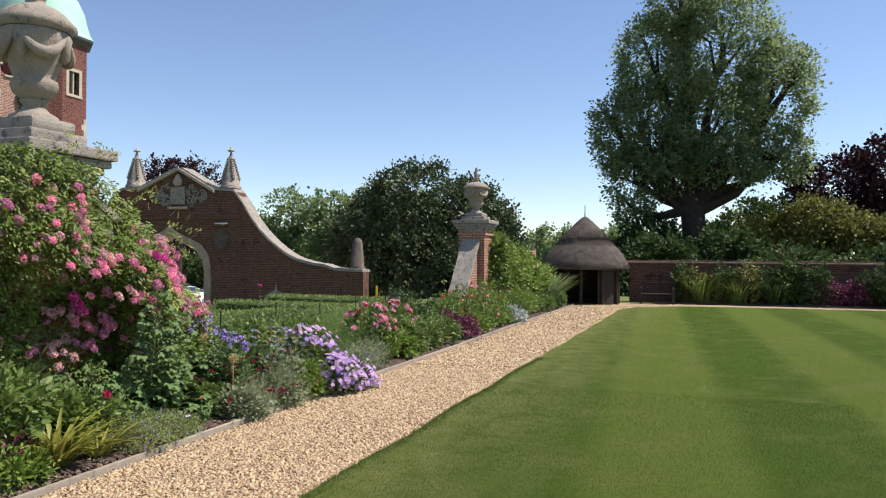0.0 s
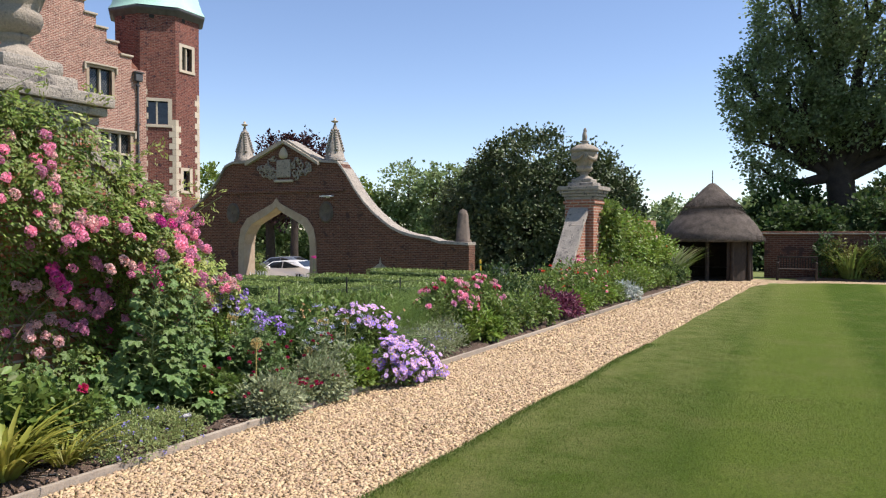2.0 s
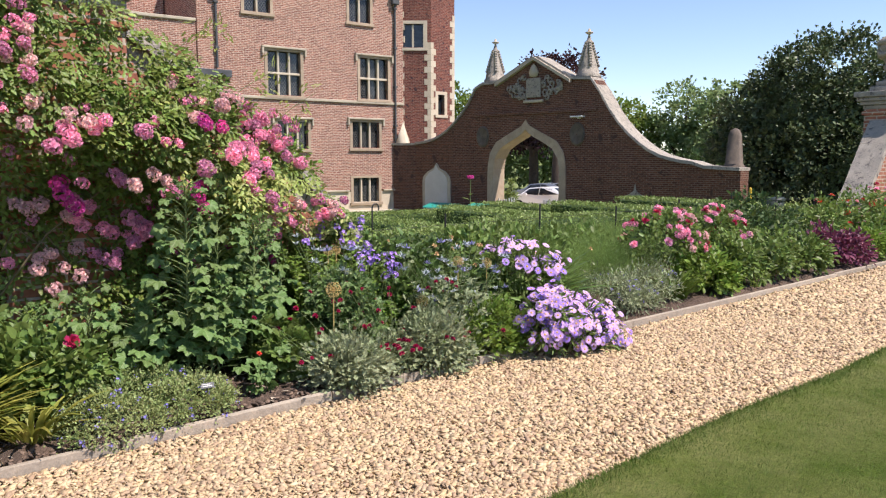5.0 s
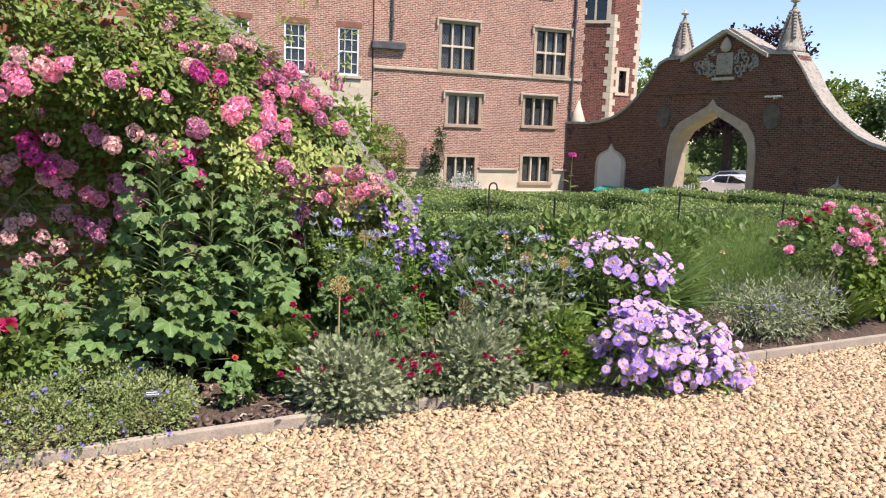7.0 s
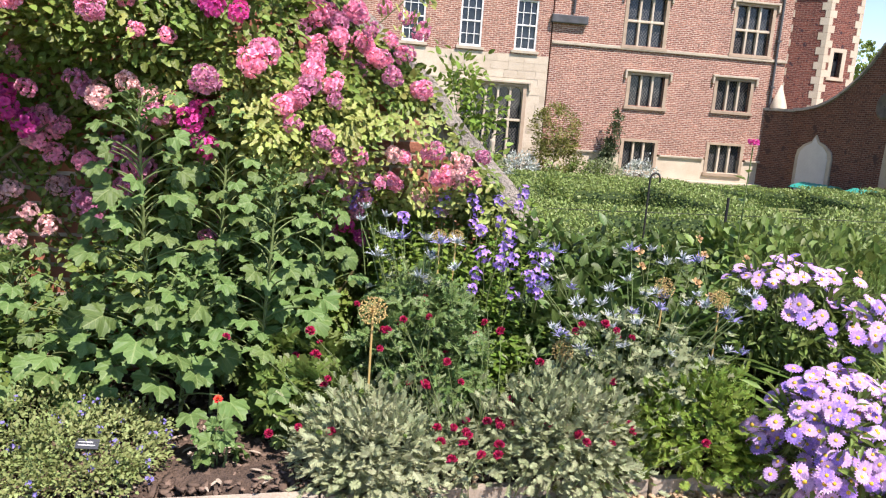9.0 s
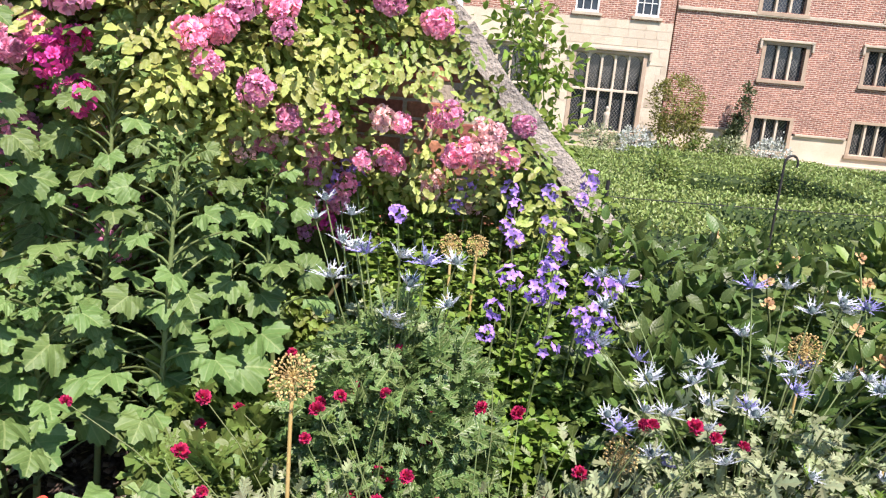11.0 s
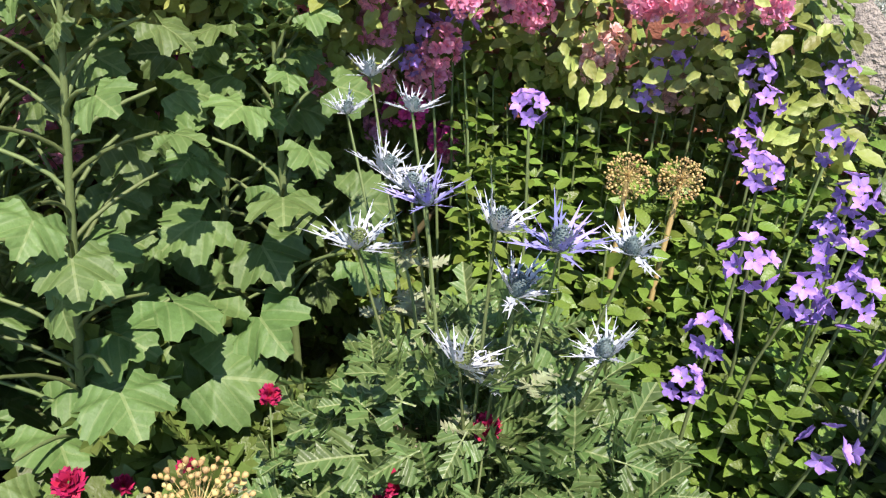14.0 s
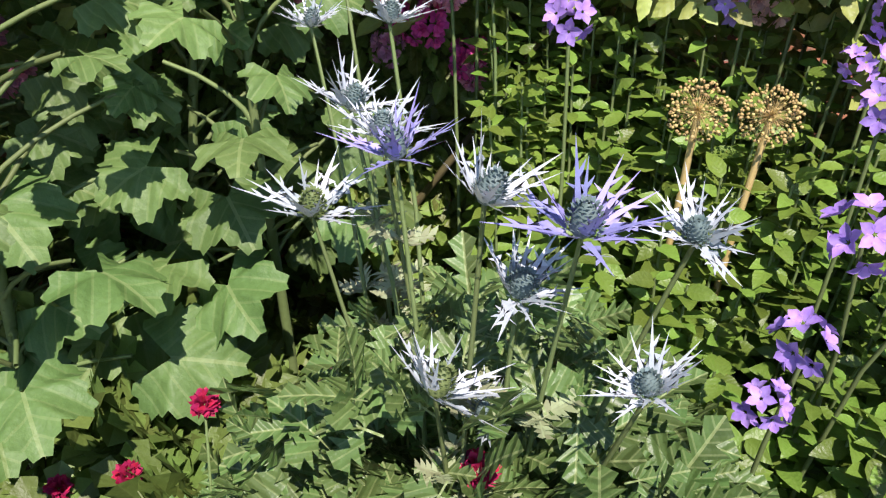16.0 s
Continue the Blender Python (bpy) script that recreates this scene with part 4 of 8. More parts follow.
def tower():
    """Octagonal stair turret with quoins, two-light windows and a copper ogee cap."""
    t = thing("tower", HOUSE @ pose(5.5, 1.33, 0, 0, 0, 0), "tall octagonal dark red brick turret with a green copper cap", "tower")
    R, base, top = 2.2, -1.3, 12.65
    ang = [radians(22.5 + 45 * i + 9) for i in range(8)]
    P = [Vector((R * math.cos(a), R * math.sin(a), 0)) for a in ang]

    def facet(i):
        a, b = P[i], P[(i + 1) % 8]
        x = (b - a).normalized()
        y = Vector((0, 0, 1)).cross(x)
        return Matrix(((x.x, y.x, 0, a.x), (x.y, y.y, 0, a.y), (0, 0, 1, 0), (0, 0, 0, 1))), (b - a).length

    L = facet(0)[1]
    openings = {5: [(0.45, 1.15, 10.05, 11.2), (0.5, 0.95, 3.85, 4.85)], 4: [(0.25, 1.3, 7.15, 8.3)]}
    for i in range(8):
        m, _ = facet(i)
        hs = openings.get(i, [])
        w = part("wall", wall_mesh(0, L, base, top, 0.35, hs), M["tower_brick"], t, at=m)
        for a, b, c, d in hs:
            g = part("window", boxed(a, b, 0.2, 0.22, c, d), M["window_glass"], t, at=m)
            bm = bmesh.new()
            box(bm, a - 0.2, a, -0.02, 0.18, c - 0.02, d + 0.16, 0.01), box(bm, b, b + 0.2, -0.02, 0.18, c - 0.02, d + 0.16, 0.01), box(bm, a, b, -0.02, 0.18, d, d + 0.16, 0.01)
            part("window_frame", bm, M["pale_stone"], g)
            part("window_sill", boxed(a - 0.22, b + 0.22, -0.05, 0.2, c - 0.16, c - 0.02, 0.01), M["pale_stone"], g)
            if b - a > 0.6:
                part("mullion", boxed((a + b) / 2 - 0.045, (a + b) / 2 + 0.045, 0.04, 0.19, c, d, 0.01), M["pale_stone"], g)
    rs = random.Random(3)
    for i in range(8):
        z, long = base, False
        while z < 8.8 - (i % 2) * 1.5:
            hgt = 0.3
            bm = bmesh.new()
            w1, w2 = (0.34, 0.18) if long else (0.18, 0.34)
            a = P[i]
            d1, d0 = (P[(i + 1) % 8] - a).normalized(), (P[i - 1] - a).normalized()
            out = a.normalized() * 0.02
            pts = [a + out, a + d1 * w1 + out, a + d1 * w1 - out * 5, a - out * 5, a + d0 * w2 - out * 5, a + d0 * w2 + out]
            lo = [bm.verts.new((p.x, p.y, z + 0.004)) for p in pts]
            hi = [bm.verts.new((p.x, p.y, z + hgt - 0.004)) for p in pts]
            for ring in ((0, 1, 2, 3), (0, 3, 4, 5)):
                bm.faces.new([hi[k] for k in ring]), bm.faces.new([lo[k] for k in ring])
            for k in range(6):
                bm.faces.new((lo[k], lo[(k + 1) % 6], hi[(k + 1) % 6], hi[k]))
            part("quoin", bm, M["pale_stone"], t)
            z, long = z + hgt, not long
    part("floor_cap", lathed("floor_cap", [(0.01, top - 0.2), (R - 0.1, top - 0.2), (R - 0.1, top - 0.02), (0.01, top - 0.02)], M["dark_interior"], 8, False), None, t)
    rot = pose(0, 0, 0, 0, 0, math.degrees(ang[0]))
    part("cornice", lathed("cornice", [(R, top), (R + 0.08, top + 0.02), (R + 0.12, top + 0.18), (R + 0.3, top + 0.22), (R + 0.32, top + 0.36), (R - 0.1, top + 0.38)], M["lead"], 8, False), None, t, at=rot)
    part("cap", lathed("cap", [(R + 0.34, top + 0.37), (R + 0.18, top + 0.62), (R + 0.02, top + 1.1), (R - 0.12, top + 1.7), (R - 0.45, top + 2.4), (R - 1.0, top + 3.0), (R - 1.6, top + 3.4), (0.12, top + 4.0), (0.06, top + 5.2)], M["copper"], 8, False), None, t, "pale green copper ogee cap", at=rot)


tower()


# ---- gateway ----
GATE = pose(-22.70, 28.37, 0, 0, 0, 5)
GATE_LEFT, GATE_RIGHT = -6.9, 9.5


def gate_top(u):
    pts = [(-8.7, 2.36), (-7.16, 2.28), (-6.27, 2.33), (-5.37, 2.53), (-4.62, 2.92), (-3.99, 3.4), (-3.42, 3.98), (-3.07, 4.47), (-2.8, 4.91), (-1.65, 4.91), (0.47, 5.88), (2.34, 4.83), (3.45, 4.74), (3.64, 4.36), (3.92, 3.86), (4.32, 3.29), (4.71, 2.84), (5.23, 2.35), (5.85, 1.91), (6.45, 1.63), (7.14, 1.46), (8.02, 1.36), (8.05, 1.25), (9.6, 1.17)]
    return float(np.interp(u, [p[0] for p in pts], [p[1] for p in pts]))


ARCH = [(1.84, 1.16), (1.76, 1.63), (1.45, 2.06), (0.92, 2.35), (0.46, 2.56), (0.16, 2.74), (0.0, 2.9)]


def arch_z(u):
    a = abs(u)
    return float(np.interp(a, [p[0] for p in ARCH][::-1], [p[1] for p in ARCH][::-1])) if a < 1.84 else -1.6


def gateway():
    g = thing("gateway", GATE, "dark old brick gateway wall with swept shoulders, stone arch and pinnacles", "gateway")
    T, low = 0.7, -1.7
    us = sorted({*np.arange(GATE_LEFT, GATE_RIGHT + 0.01, 0.2).round(3), -1.84, 1.84, -1.839, 1.839, 0.47, -2.8, 3.45, -1.65, 2.34, *[s * p[0] for p in ARCH for s in (1, -1)]})
    bm = bmesh.new()
    cols = []
    for u in us:
        b, z = arch_z(u), gate_top(u)
        cols.append([bm.verts.new(p) for p in ((u, 0, b), (u, 0, z), (u, T, z), (u, T, b))])
    for c, d in zip(cols, cols[1:]):
        for k in range(4):
            bm.faces.new((c[k], d[k], d[(k + 1) % 4], c[(k + 1) % 4]))
    bm.faces.new(cols[0]), bm.faces.new(cols[-1])
    part("wall", bm, M["gate_brick"], g)
    # coping stones along the swept top
    edge = [u for u in np.linspace(GATE_LEFT, GATE_RIGHT, 38)]
    for a, b in zip(edge, edge[1:]):
        za, zb = gate_top(a), gate_top(b)
        bm = bmesh.new()
        lo = [bm.verts.new(p) for p in ((a, -0.12, za + 0.004), (b, -0.12, zb + 0.004), (b, T + 0.12, zb + 0.004), (a, T + 0.12, za + 0.004))]
        hi = [bm.verts.new(p) for p in ((a, -0.10, za + 0.12), (b, -0.10, zb + 0.12), (b, T + 0.1, zb + 0.12), (a, T + 0.1, za + 0.12))]
        bm.faces.new(lo), bm.faces.new(hi)
        for k in range(4):
            bm.faces.new((lo[k], lo[(k + 1) % 4], hi[(k + 1) % 4], hi[k]))
        part("coping", bm, M["lichen_stone"], g)
    # ogee arch surround
    ring = [(1.84, -1.6), (1.84, 0.6)] + ARCH
    outer = [(2.15, -1.6), (2.15, 0.6), (2.13, 1.25), (2.01, 1.86), (1.65, 2.34), (1.05, 2.63), (0.54, 2.86), (0.2, 3.03), (0.0, 3.27)]
    for s in (1, -1):
        for k in range(len(ring) - 1):
            q = [(s * ring[k][0], ring[k][1]), (s * ring[k + 1][0], ring[k + 1][1]), (s * outer[k + 1][0], outer[k + 1][1]), (s * outer[k][0], outer[k][1])]
            bm = bmesh.new()
            f = [bm.verts.new((x * 0.985 if i < 2 else x, -0.06, z - (0.03 if i < 2 else 0))) for i, (x, z) in enumerate(q)]
            b = [bm.verts.new((x * 0.985 if i < 2 else x, T + 0.05, z - (0.03 if i < 2 else 0))) for i, (x, z) in enumerate(q)]
            bm.faces.new(f), bm.faces.new(b)
            for i in range(4):
                bm.faces.new((f[i], f[(i + 1) % 4], b[(i + 1) % 4], b[i]))
            part("arch_stone", bm, M["window_stone"], g)
    part("string_course", boxed(-2.95, 3.6, -0.09, 0.0, 3.5, 3.64, 0.03), M["gate_brick"], g)
    # pediment edge and crest
    for (a, za), (b, zb) in (((-1.65, 4.91), (0.47, 5.88)), ((0.47, 5.88), (2.34, 4.83))):
        bm = bmesh.new()
        f = [bm.verts.new((u, y, z)) for y in (-0.2, -0.003) for u, z in ((a, za - 0.12), (b, zb - 0.12), (b, zb + 0.02), (a, za + 0.02))]
        for q in ((0, 1, 2, 3), (4, 5, 6, 7), (0, 1, 5, 4), (2, 3, 7, 6), (0, 3, 7, 4), (1, 2, 6, 5)):
            bm.faces.new([f[i] for i in q])
        part("pediment_moulding", bm, M["stone"], g)
    part("crest_panel", boxed(0.04, 0.80, -0.1, 0.0, 4.2, 5.02, 0.05), M["lichen_stone"], g, "carved pale stone shield")
    part("crest_helm", lathed("crest_helm", [(0.02, 0), (0.2, 0.05), (0.26, 0.2), (0.2, 0.36), (0.1, 0.5), (0.02, 0.56)], M["stone"], 10, squash=0.5), None, g, at=pose(0.42, -0.06, 5.04))
    rs = random.Random(8)
    for s in (1, -1):
        for k in range(26):
            f = rs.random()
            u = 0.42 + s * (0.46 + 0.95 * f)
            z = 4.62 + rs.uniform(-0.5, 0.48) * (1.0 - 0.7 * f)
            v, q = tube([(0.13 * math.cos(a) * (1 - a / 9), 0, 0.13 * math.sin(a) * (1 - a / 9)) for a in np.linspace(0, 5.2, 9)], [0.05, 0.05, 0.045, 0.045, 0.04, 0.04, 0.03, 0.02, 0.01], 5)
            part("scroll", mesh_np("scroll", v, [q], M["lichen_stone"], True), None, g, at=pose(u, -0.04, z, 0, rs.uniform(0, 360), 0))
    part("crest_base", boxed(-0.1, 0.94, -0.12, 0.0, 3.98, 4.1, 0.04), M["stone"], g)
    for u in (-2.47, 2.67):
        part("roundel", lathed("roundel", [(0.36, 0), (0.36, 0.06), (0.28, 0.08), (0.24, 0.03), (0.02, 0.06)], M["dark_stone"], 14, squash=1.35), None, g, at=pose(u, 0, 2.6, 90, 0, 0))
    for u, tip in ((-2.07, 6.72), (2.9, 6.6)):
        z0 = gate_top(u) + 0.125
        p = part("pinnacle", lathed("pinnacle", [(0.5, z0), (0.5, z0 + 0.1), (0.45, z0 + 0.14), (0.40, z0 + 0.4), (0.07, tip - 0.12), (0.05, tip - 0.05)], M["lichen_stone"], 4, False), None, g, at=pose(u, T / 2, 0, 0, 0, 0) @ pose(0, 0, 0, 0, 0, 45))
        for k in range(9):
            z = z0 + 0.45 + k * (tip - z0 - 0.7) / 9
            r = 0.40 * (tip - z) / (tip - z0 - 0.3)
            for c in range(4):
                a = c * math.pi / 2
                part("crocket", lathed("crocket", [(0.01, -0.05), (0.07, -0.01), (0.085, 0.04), (0.03, 0.1), (0.005, 0.12)], M["lichen_stone"], 5), None, p, at=pose((r + 0.02) * math.cos(a), (r + 0.02) * math.sin(a), z))
        part("finial", lathed("finial", [(0.04, tip - 0.06), (0.05, tip), (0.16, tip + 0.05), (0.17, tip + 0.09), (0.05, tip + 0.12), (0.06, tip + 0.2), (0.01, tip + 0.24)], M["stone"], 7), None, p)
    # blocked side doorway
    prof = [(-1.0, -1.6), (-1.0, 0.35), (-0.92, 0.62), (-0.6, 0.86), (-0.2, 1.0), (0, 1.26), (0.2, 1.0), (0.6, 0.86), (0.92, 0.62), (1.0, 0.35), (1.0, -1.6)]
    for name, s, y0, y1, mat_, lab in (("door_surround", 1.0, -0.07, -0.003, M["stone"], ""), ("door", 0.80, -0.09, -0.074, M["door_paint"], "pale grey painted door")):
        bm = bmesh.new()
        f = [bm.verts.new((-5.43 + x * 0.95 * s, y0, 0.14 + z * (s * 0.4 + 0.6) if z > 0 else z)) for x, z in prof]
        b = [bm.verts.new((v.co.x, y1, v.co.z)) for v in f]
        bm.faces.new(f), bm.faces.new(b)
        for i in range(len(f)):
            j = (i + 1) % len(f)
            bm.faces.new((f[i], f[j], b[j], b[i]))
        part(name, bm, mat_, g, lab)
    # low stone mount and end obelisk on the right-hand run
    part("obelisk", lathed("obelisk", [(0.42, 1.2), (0.40, 1.34), (0.33, 1.42), (0.24, 2.45), (0.16, 2.62), (0.02, 2.68)], M["dark_stone"], 4, False), None, g, at=pose(9.1, T / 2, 0, 0, 0, 45))
    # short return wall that closes the gap to the house, with a half pyramid of stone on top
    bm = bmesh.new()
    a, b = Vector((GATE_LEFT + 0.02, 0.01, 0)), Vector((-8.16, -0.49, 0))
    n = Vector((0.36, -0.93, 0)) * -0.45
    foot = [bm.verts.new((p.x, p.y, low)) for p in (a, b, b + n, a + n)]
    head = [bm.verts.new((v.co.x, v.co.y, 2.27)) for v in foot]
    bm.faces.new(foot), bm.faces.new(head)
    for k in range(4):
        bm.faces.new((foot[k], foot[(k + 1) % 4], head[(k + 1) % 4], head[k]))
    part("return_wall", bm, M["gate_brick"], g)
    bm = bmesh.new()
    foot = [bm.verts.new((p.x, p.y, 2.274)) for p in (a - n * 0.2, b - n * 0.2, b + n * 1.2, a + n * 1.2)]
    head = [bm.verts.new((v.co.x, v.co.y, 2.38)) for v in foot]
    bm.faces.new(foot), bm.faces.new(head)
    for k in range(4):
        bm.faces.new((foot[k], foot[(k + 1) % 4], head[(k + 1) % 4], head[k]))
    part("return_coping", bm, M["lichen_stone"], g)
    part("return_pyramid", lathed("return_pyramid", [(0.36, 2.384), (0.34, 2.5), (0.04, 3.35), (0.01, 3.38)], M["pale_stone"], 4, False), None, g, at=pose(-7.72, -0.12, 0, 0, 0, 65))
    for s in (1, -1):
        bm = bmesh.new()
        pts = [(5.4 + s * a * 0.6, b) for a, b in ((0, 0.62), (0.08, 0.36), (0.5, 0.2), (0.9, 0.0), (1.2, -0.4), (0, -0.4))]
        f = [bm.verts.new((x, -0.06, z)) for x, z in pts]
        b = [bm.verts.new((x, -0.003, z)) for x, z in pts]
        bm.faces.new(f), bm.faces.new(b)
        for i in range(6):
            bm.faces.new((f[i], f[(i + 1) % 6], b[(i + 1) % 6], b[i]))
        part("blind_arch", bm, M["lichen_stone"], g)
    bm = boxed(2.5, 3.1, -0.35, -0.1, 3.27, 3.33, 0.02)
    box(bm, 2.77, 2.83, -0.2, 0.0, 3.22, 3.28)
    part("wall_lamp", bm, M["white_paint"], g)
    # picket gates folded back into the arch
    for x0 in (-1.75, 0.8):
        for k in range(7):
            x = x0 + k * 0.15
            part("picket", boxed(x, x + 0.05, 0.25, 0.28, -1.5, -0.18 - 0.05 * math.sin(k * 0.9), 0.008), M["white_paint"], g)
        part("picket_rail", boxed(x0 - 0.03, x0 + 1.0, 0.285, 0.31, -0.5, -0.42, 0.008), M["white_paint"], g)


gateway()


# ---- garden walls, piers and urns ----
def urn(m, label):
    """Stone urn on a moulded foot, its body gadrooned and hung with swags, a domed lid with a small figure on top."""
    u = thing("garden_urn", m, label, "urn")
    part("plinth", boxed(-0.36, 0.36, -0.36, 0.36, 0.0, 0.12, 0.03), M["lichen_stone"], u)
    part("upper_plinth", boxed(-0.28, 0.28, -0.28, 0.28, 0.122, 0.24, 0.04), M["lichen_stone"], u)
    part("foot", lathed("foot", [(0.24, 0.24), (0.23, 0.27), (0.15, 0.31), (0.10, 0.36), (0.12, 0.39), (0.14, 0.41), (0.12, 0.43)], M["urn_stone"], 20), None, u)
    part("body", lathed("body", [(0.12, 0.43), (0.19, 0.48), (0.22, 0.55), (0.21, 0.60), (0.19, 0.62), (0.21, 0.66), (0.27, 0.80), (0.32, 0.95), (0.335, 1.04), (0.30, 1.07)], M["urn_stone"], 32, flute=(14, 0.06, 0.45, 0.6)), None, u)
    part("lid", lathed("lid", [(0.34, 1.05), (0.37, 1.09), (0.36, 1.14), (0.28, 1.22), (0.20, 1.27), (0.10, 1.31), (0.09, 1.36), (0.13, 1.40), (0.02, 1.43)], M["urn_stone"], 32, flute=(12, 0.09, 1.06, 1.28)), None, u)
    for k in range(4):
        a = k * math.pi / 2 + 0.4
        pts = [(0.33 * math.cos(a + t), 0.33 * math.sin(a + t), 0.98 - 0.16 * math.sin(t / 1.4 * math.pi)) for t in np.linspace(0, 1.4, 10)]
        v, q = tube(pts, [0.02, 0.035, 0.045, 0.055, 0.06, 0.06, 0.055, 0.045, 0.035, 0.02], 7)
        part("swag", mesh_np("swag", v, [q], M["urn_stone"], True), None, u)
        part("mask", lathed("mask", [(0.005, -0.16), (0.05, -0.13), (0.06, -0.02), (0.075, 0.06), (0.04, 0.12), (0.005, 0.13)], M["urn_stone"], 8), None, u, at=pose(0.30 * math.cos(a), 0.30 * math.sin(a), 0.92))
    v, q = joined([tube([(0, 0, 1.40), (0.01, 0, 1.52), (0, 0, 1.62), (0.0, 0, 1.70)], [0.06, 0.075, 0.06, 0.03], 8), tube([(0, 0, 1.69), (0.01, 0, 1.74), (0, 0, 1.80)], [0.03, 0.045, 0.01], 8), tube([(0.0, 0.05, 1.62), (0.02, 0.10, 1.70), (0.0, 0.09, 1.82)], [0.025, 0.02, 0.012], 6)])
    part("finial_figure", mesh_np("finial_figure", v, [q], M["urn_stone"], True), None, u)


BUTTRESS = [(0.42, 2.5), (0.8, 2.28), (1.2, 2.04), (1.55, 1.77), (1.8, 1.54), (2.0, 1.30), (2.2, 1.09), (2.4, 0.88), (2.75, 0.5), (3.1, 0.1), (3.25, -0.1)]


def pier(y, toward, label):
    """Brick pier with a moulded stone cap and a sloping stone-coped buttress on one side."""
    cx, zt = -5.85, 2.98
    p = thing("garden_pier", pose(cx, y, 0), label, "pier")
    part("shaft", boxed(-0.4, 0.4, -0.42, 0.42, -0.1, 2.62), M["pier_brick"], p)
    part("neck", boxed(-0.44, 0.44, -0.46, 0.46, 2.50, 2.58, 0.015), M["pier_brick"], p)
    for i, (h, z0, z1) in enumerate(((0.43, 2.622, 2.70), (0.48, 2.702, 2.78), (0.53, 2.782, 2.86), (0.575, 2.862, 2.975))):
        part("cap_moulding", boxed(-h, h, -h, h, z0, z1, 0.02), M["lichen_stone"], p)
    prof = BUTTRESS
    if toward < 0:
        prof = [(0.42, 2.32), (0.85, 1.85), (1.3, 1.3), (1.75, 0.78), (2.1, 0.3), (2.3, -0.1)]
    bm = bmesh.new()
    cols = [[bm.verts.new((x, toward * a, z)) for x, z in ((0.2, -0.15), (0.2, b), (-0.2, b), (-0.2, -0.15))] for a, b in prof]
    for c, d in zip(cols, cols[1:]):
        for k in range(4):
            bm.faces.new((c[k], d[k], d[(k + 1) % 4], c[(k + 1) % 4]))
    bm.faces.new(cols[0]), bm.faces.new(cols[-1])
    part("buttress", bm, M["mortar" if toward > 0 else "pier_brick"], p)
    for (a, b), (c, d) in zip(prof, prof[1:]):
        bm = bmesh.new()
        n = Vector((0, -(d - b), (c - a))).normalized() * 0.09
        n.y *= toward
        lo = [bm.verts.new((x, toward * s, z + 0.003)) for x, s, z in ((0.27, a, b), (0.27, c, d), (-0.27, c, d), (-0.27, a, b))]
        hi = [bm.verts.new((v.co.x * 0.96, v.co.y + n.y, v.co.z + n.z)) for v in lo]
        bm.faces.new(lo), bm.faces.new(hi)
        for k in range(4):
            bm.faces.new((lo[k], lo[(k + 1) % 4], hi[(k + 1) % 4], hi[k]))
        bmesh.ops.subdivide_edges(bm, edges=bm.edges[:], cuts=3, use_grid_fill=True)
        for v in bm.verts:
            v.co += noise.noise_vector(v.co * 7 + Vector((y, 0, 0))) * 0.014
        part("coping_stone", bm, M["lichen_stone"], p, "grey lichen-covered coping stone")
    return p


PIER_NEAR, PIER_FAR = 5.39, 21.4
pier(PIER_NEAR, 1, "old brick pier with stone cap, half hidden by climbing roses")
pier(PIER_FAR, -1, "old brick pier with stone cap and sloping buttress beside the border")
urn(pose(-5.85, PIER_NEAR, 2.98) @ Matrix.Diagonal((1, 1, 1.12, 1)), "weathered grey stone urn with swags on the rose-covered pier")
urn(pose(-5.85, PIER_FAR, 2.98) @ Matrix.Diagonal((1, 1, 0.89, 1)), "weathered grey stone urn with a lid figure on the far pier")
tagged(part("wall_far_run", boxed(-6.05, -5.65, PIER_FAR + 0.42, 29.2, -0.1, 2.15, 0.01), M["pier_brick"]), "old red brick garden wall hidden under climbers", "wall", kind="structure")


def far_wall():
    w = tagged(part("wall_far", boxed(-2.4, 27, 33.45, 33.85, -0.1, 1.62, 0.01), M["gate_brick"]), "brick garden wall with a tiled coping behind the border", "wall", kind="structure")
    for k, (o, z0, z1) in enumerate(((0.06, 1.622, 1.67), (0.12, 1.672, 1.72), (0.07, 1.722, 1.78))):
        part("coping_course", boxed(-2.5, 27.1, 33.45 - o, 33.85 + o, z0, z1, 0.01), M["roof_tile"] if k != 1 else M["stone"], w)


far_wall()


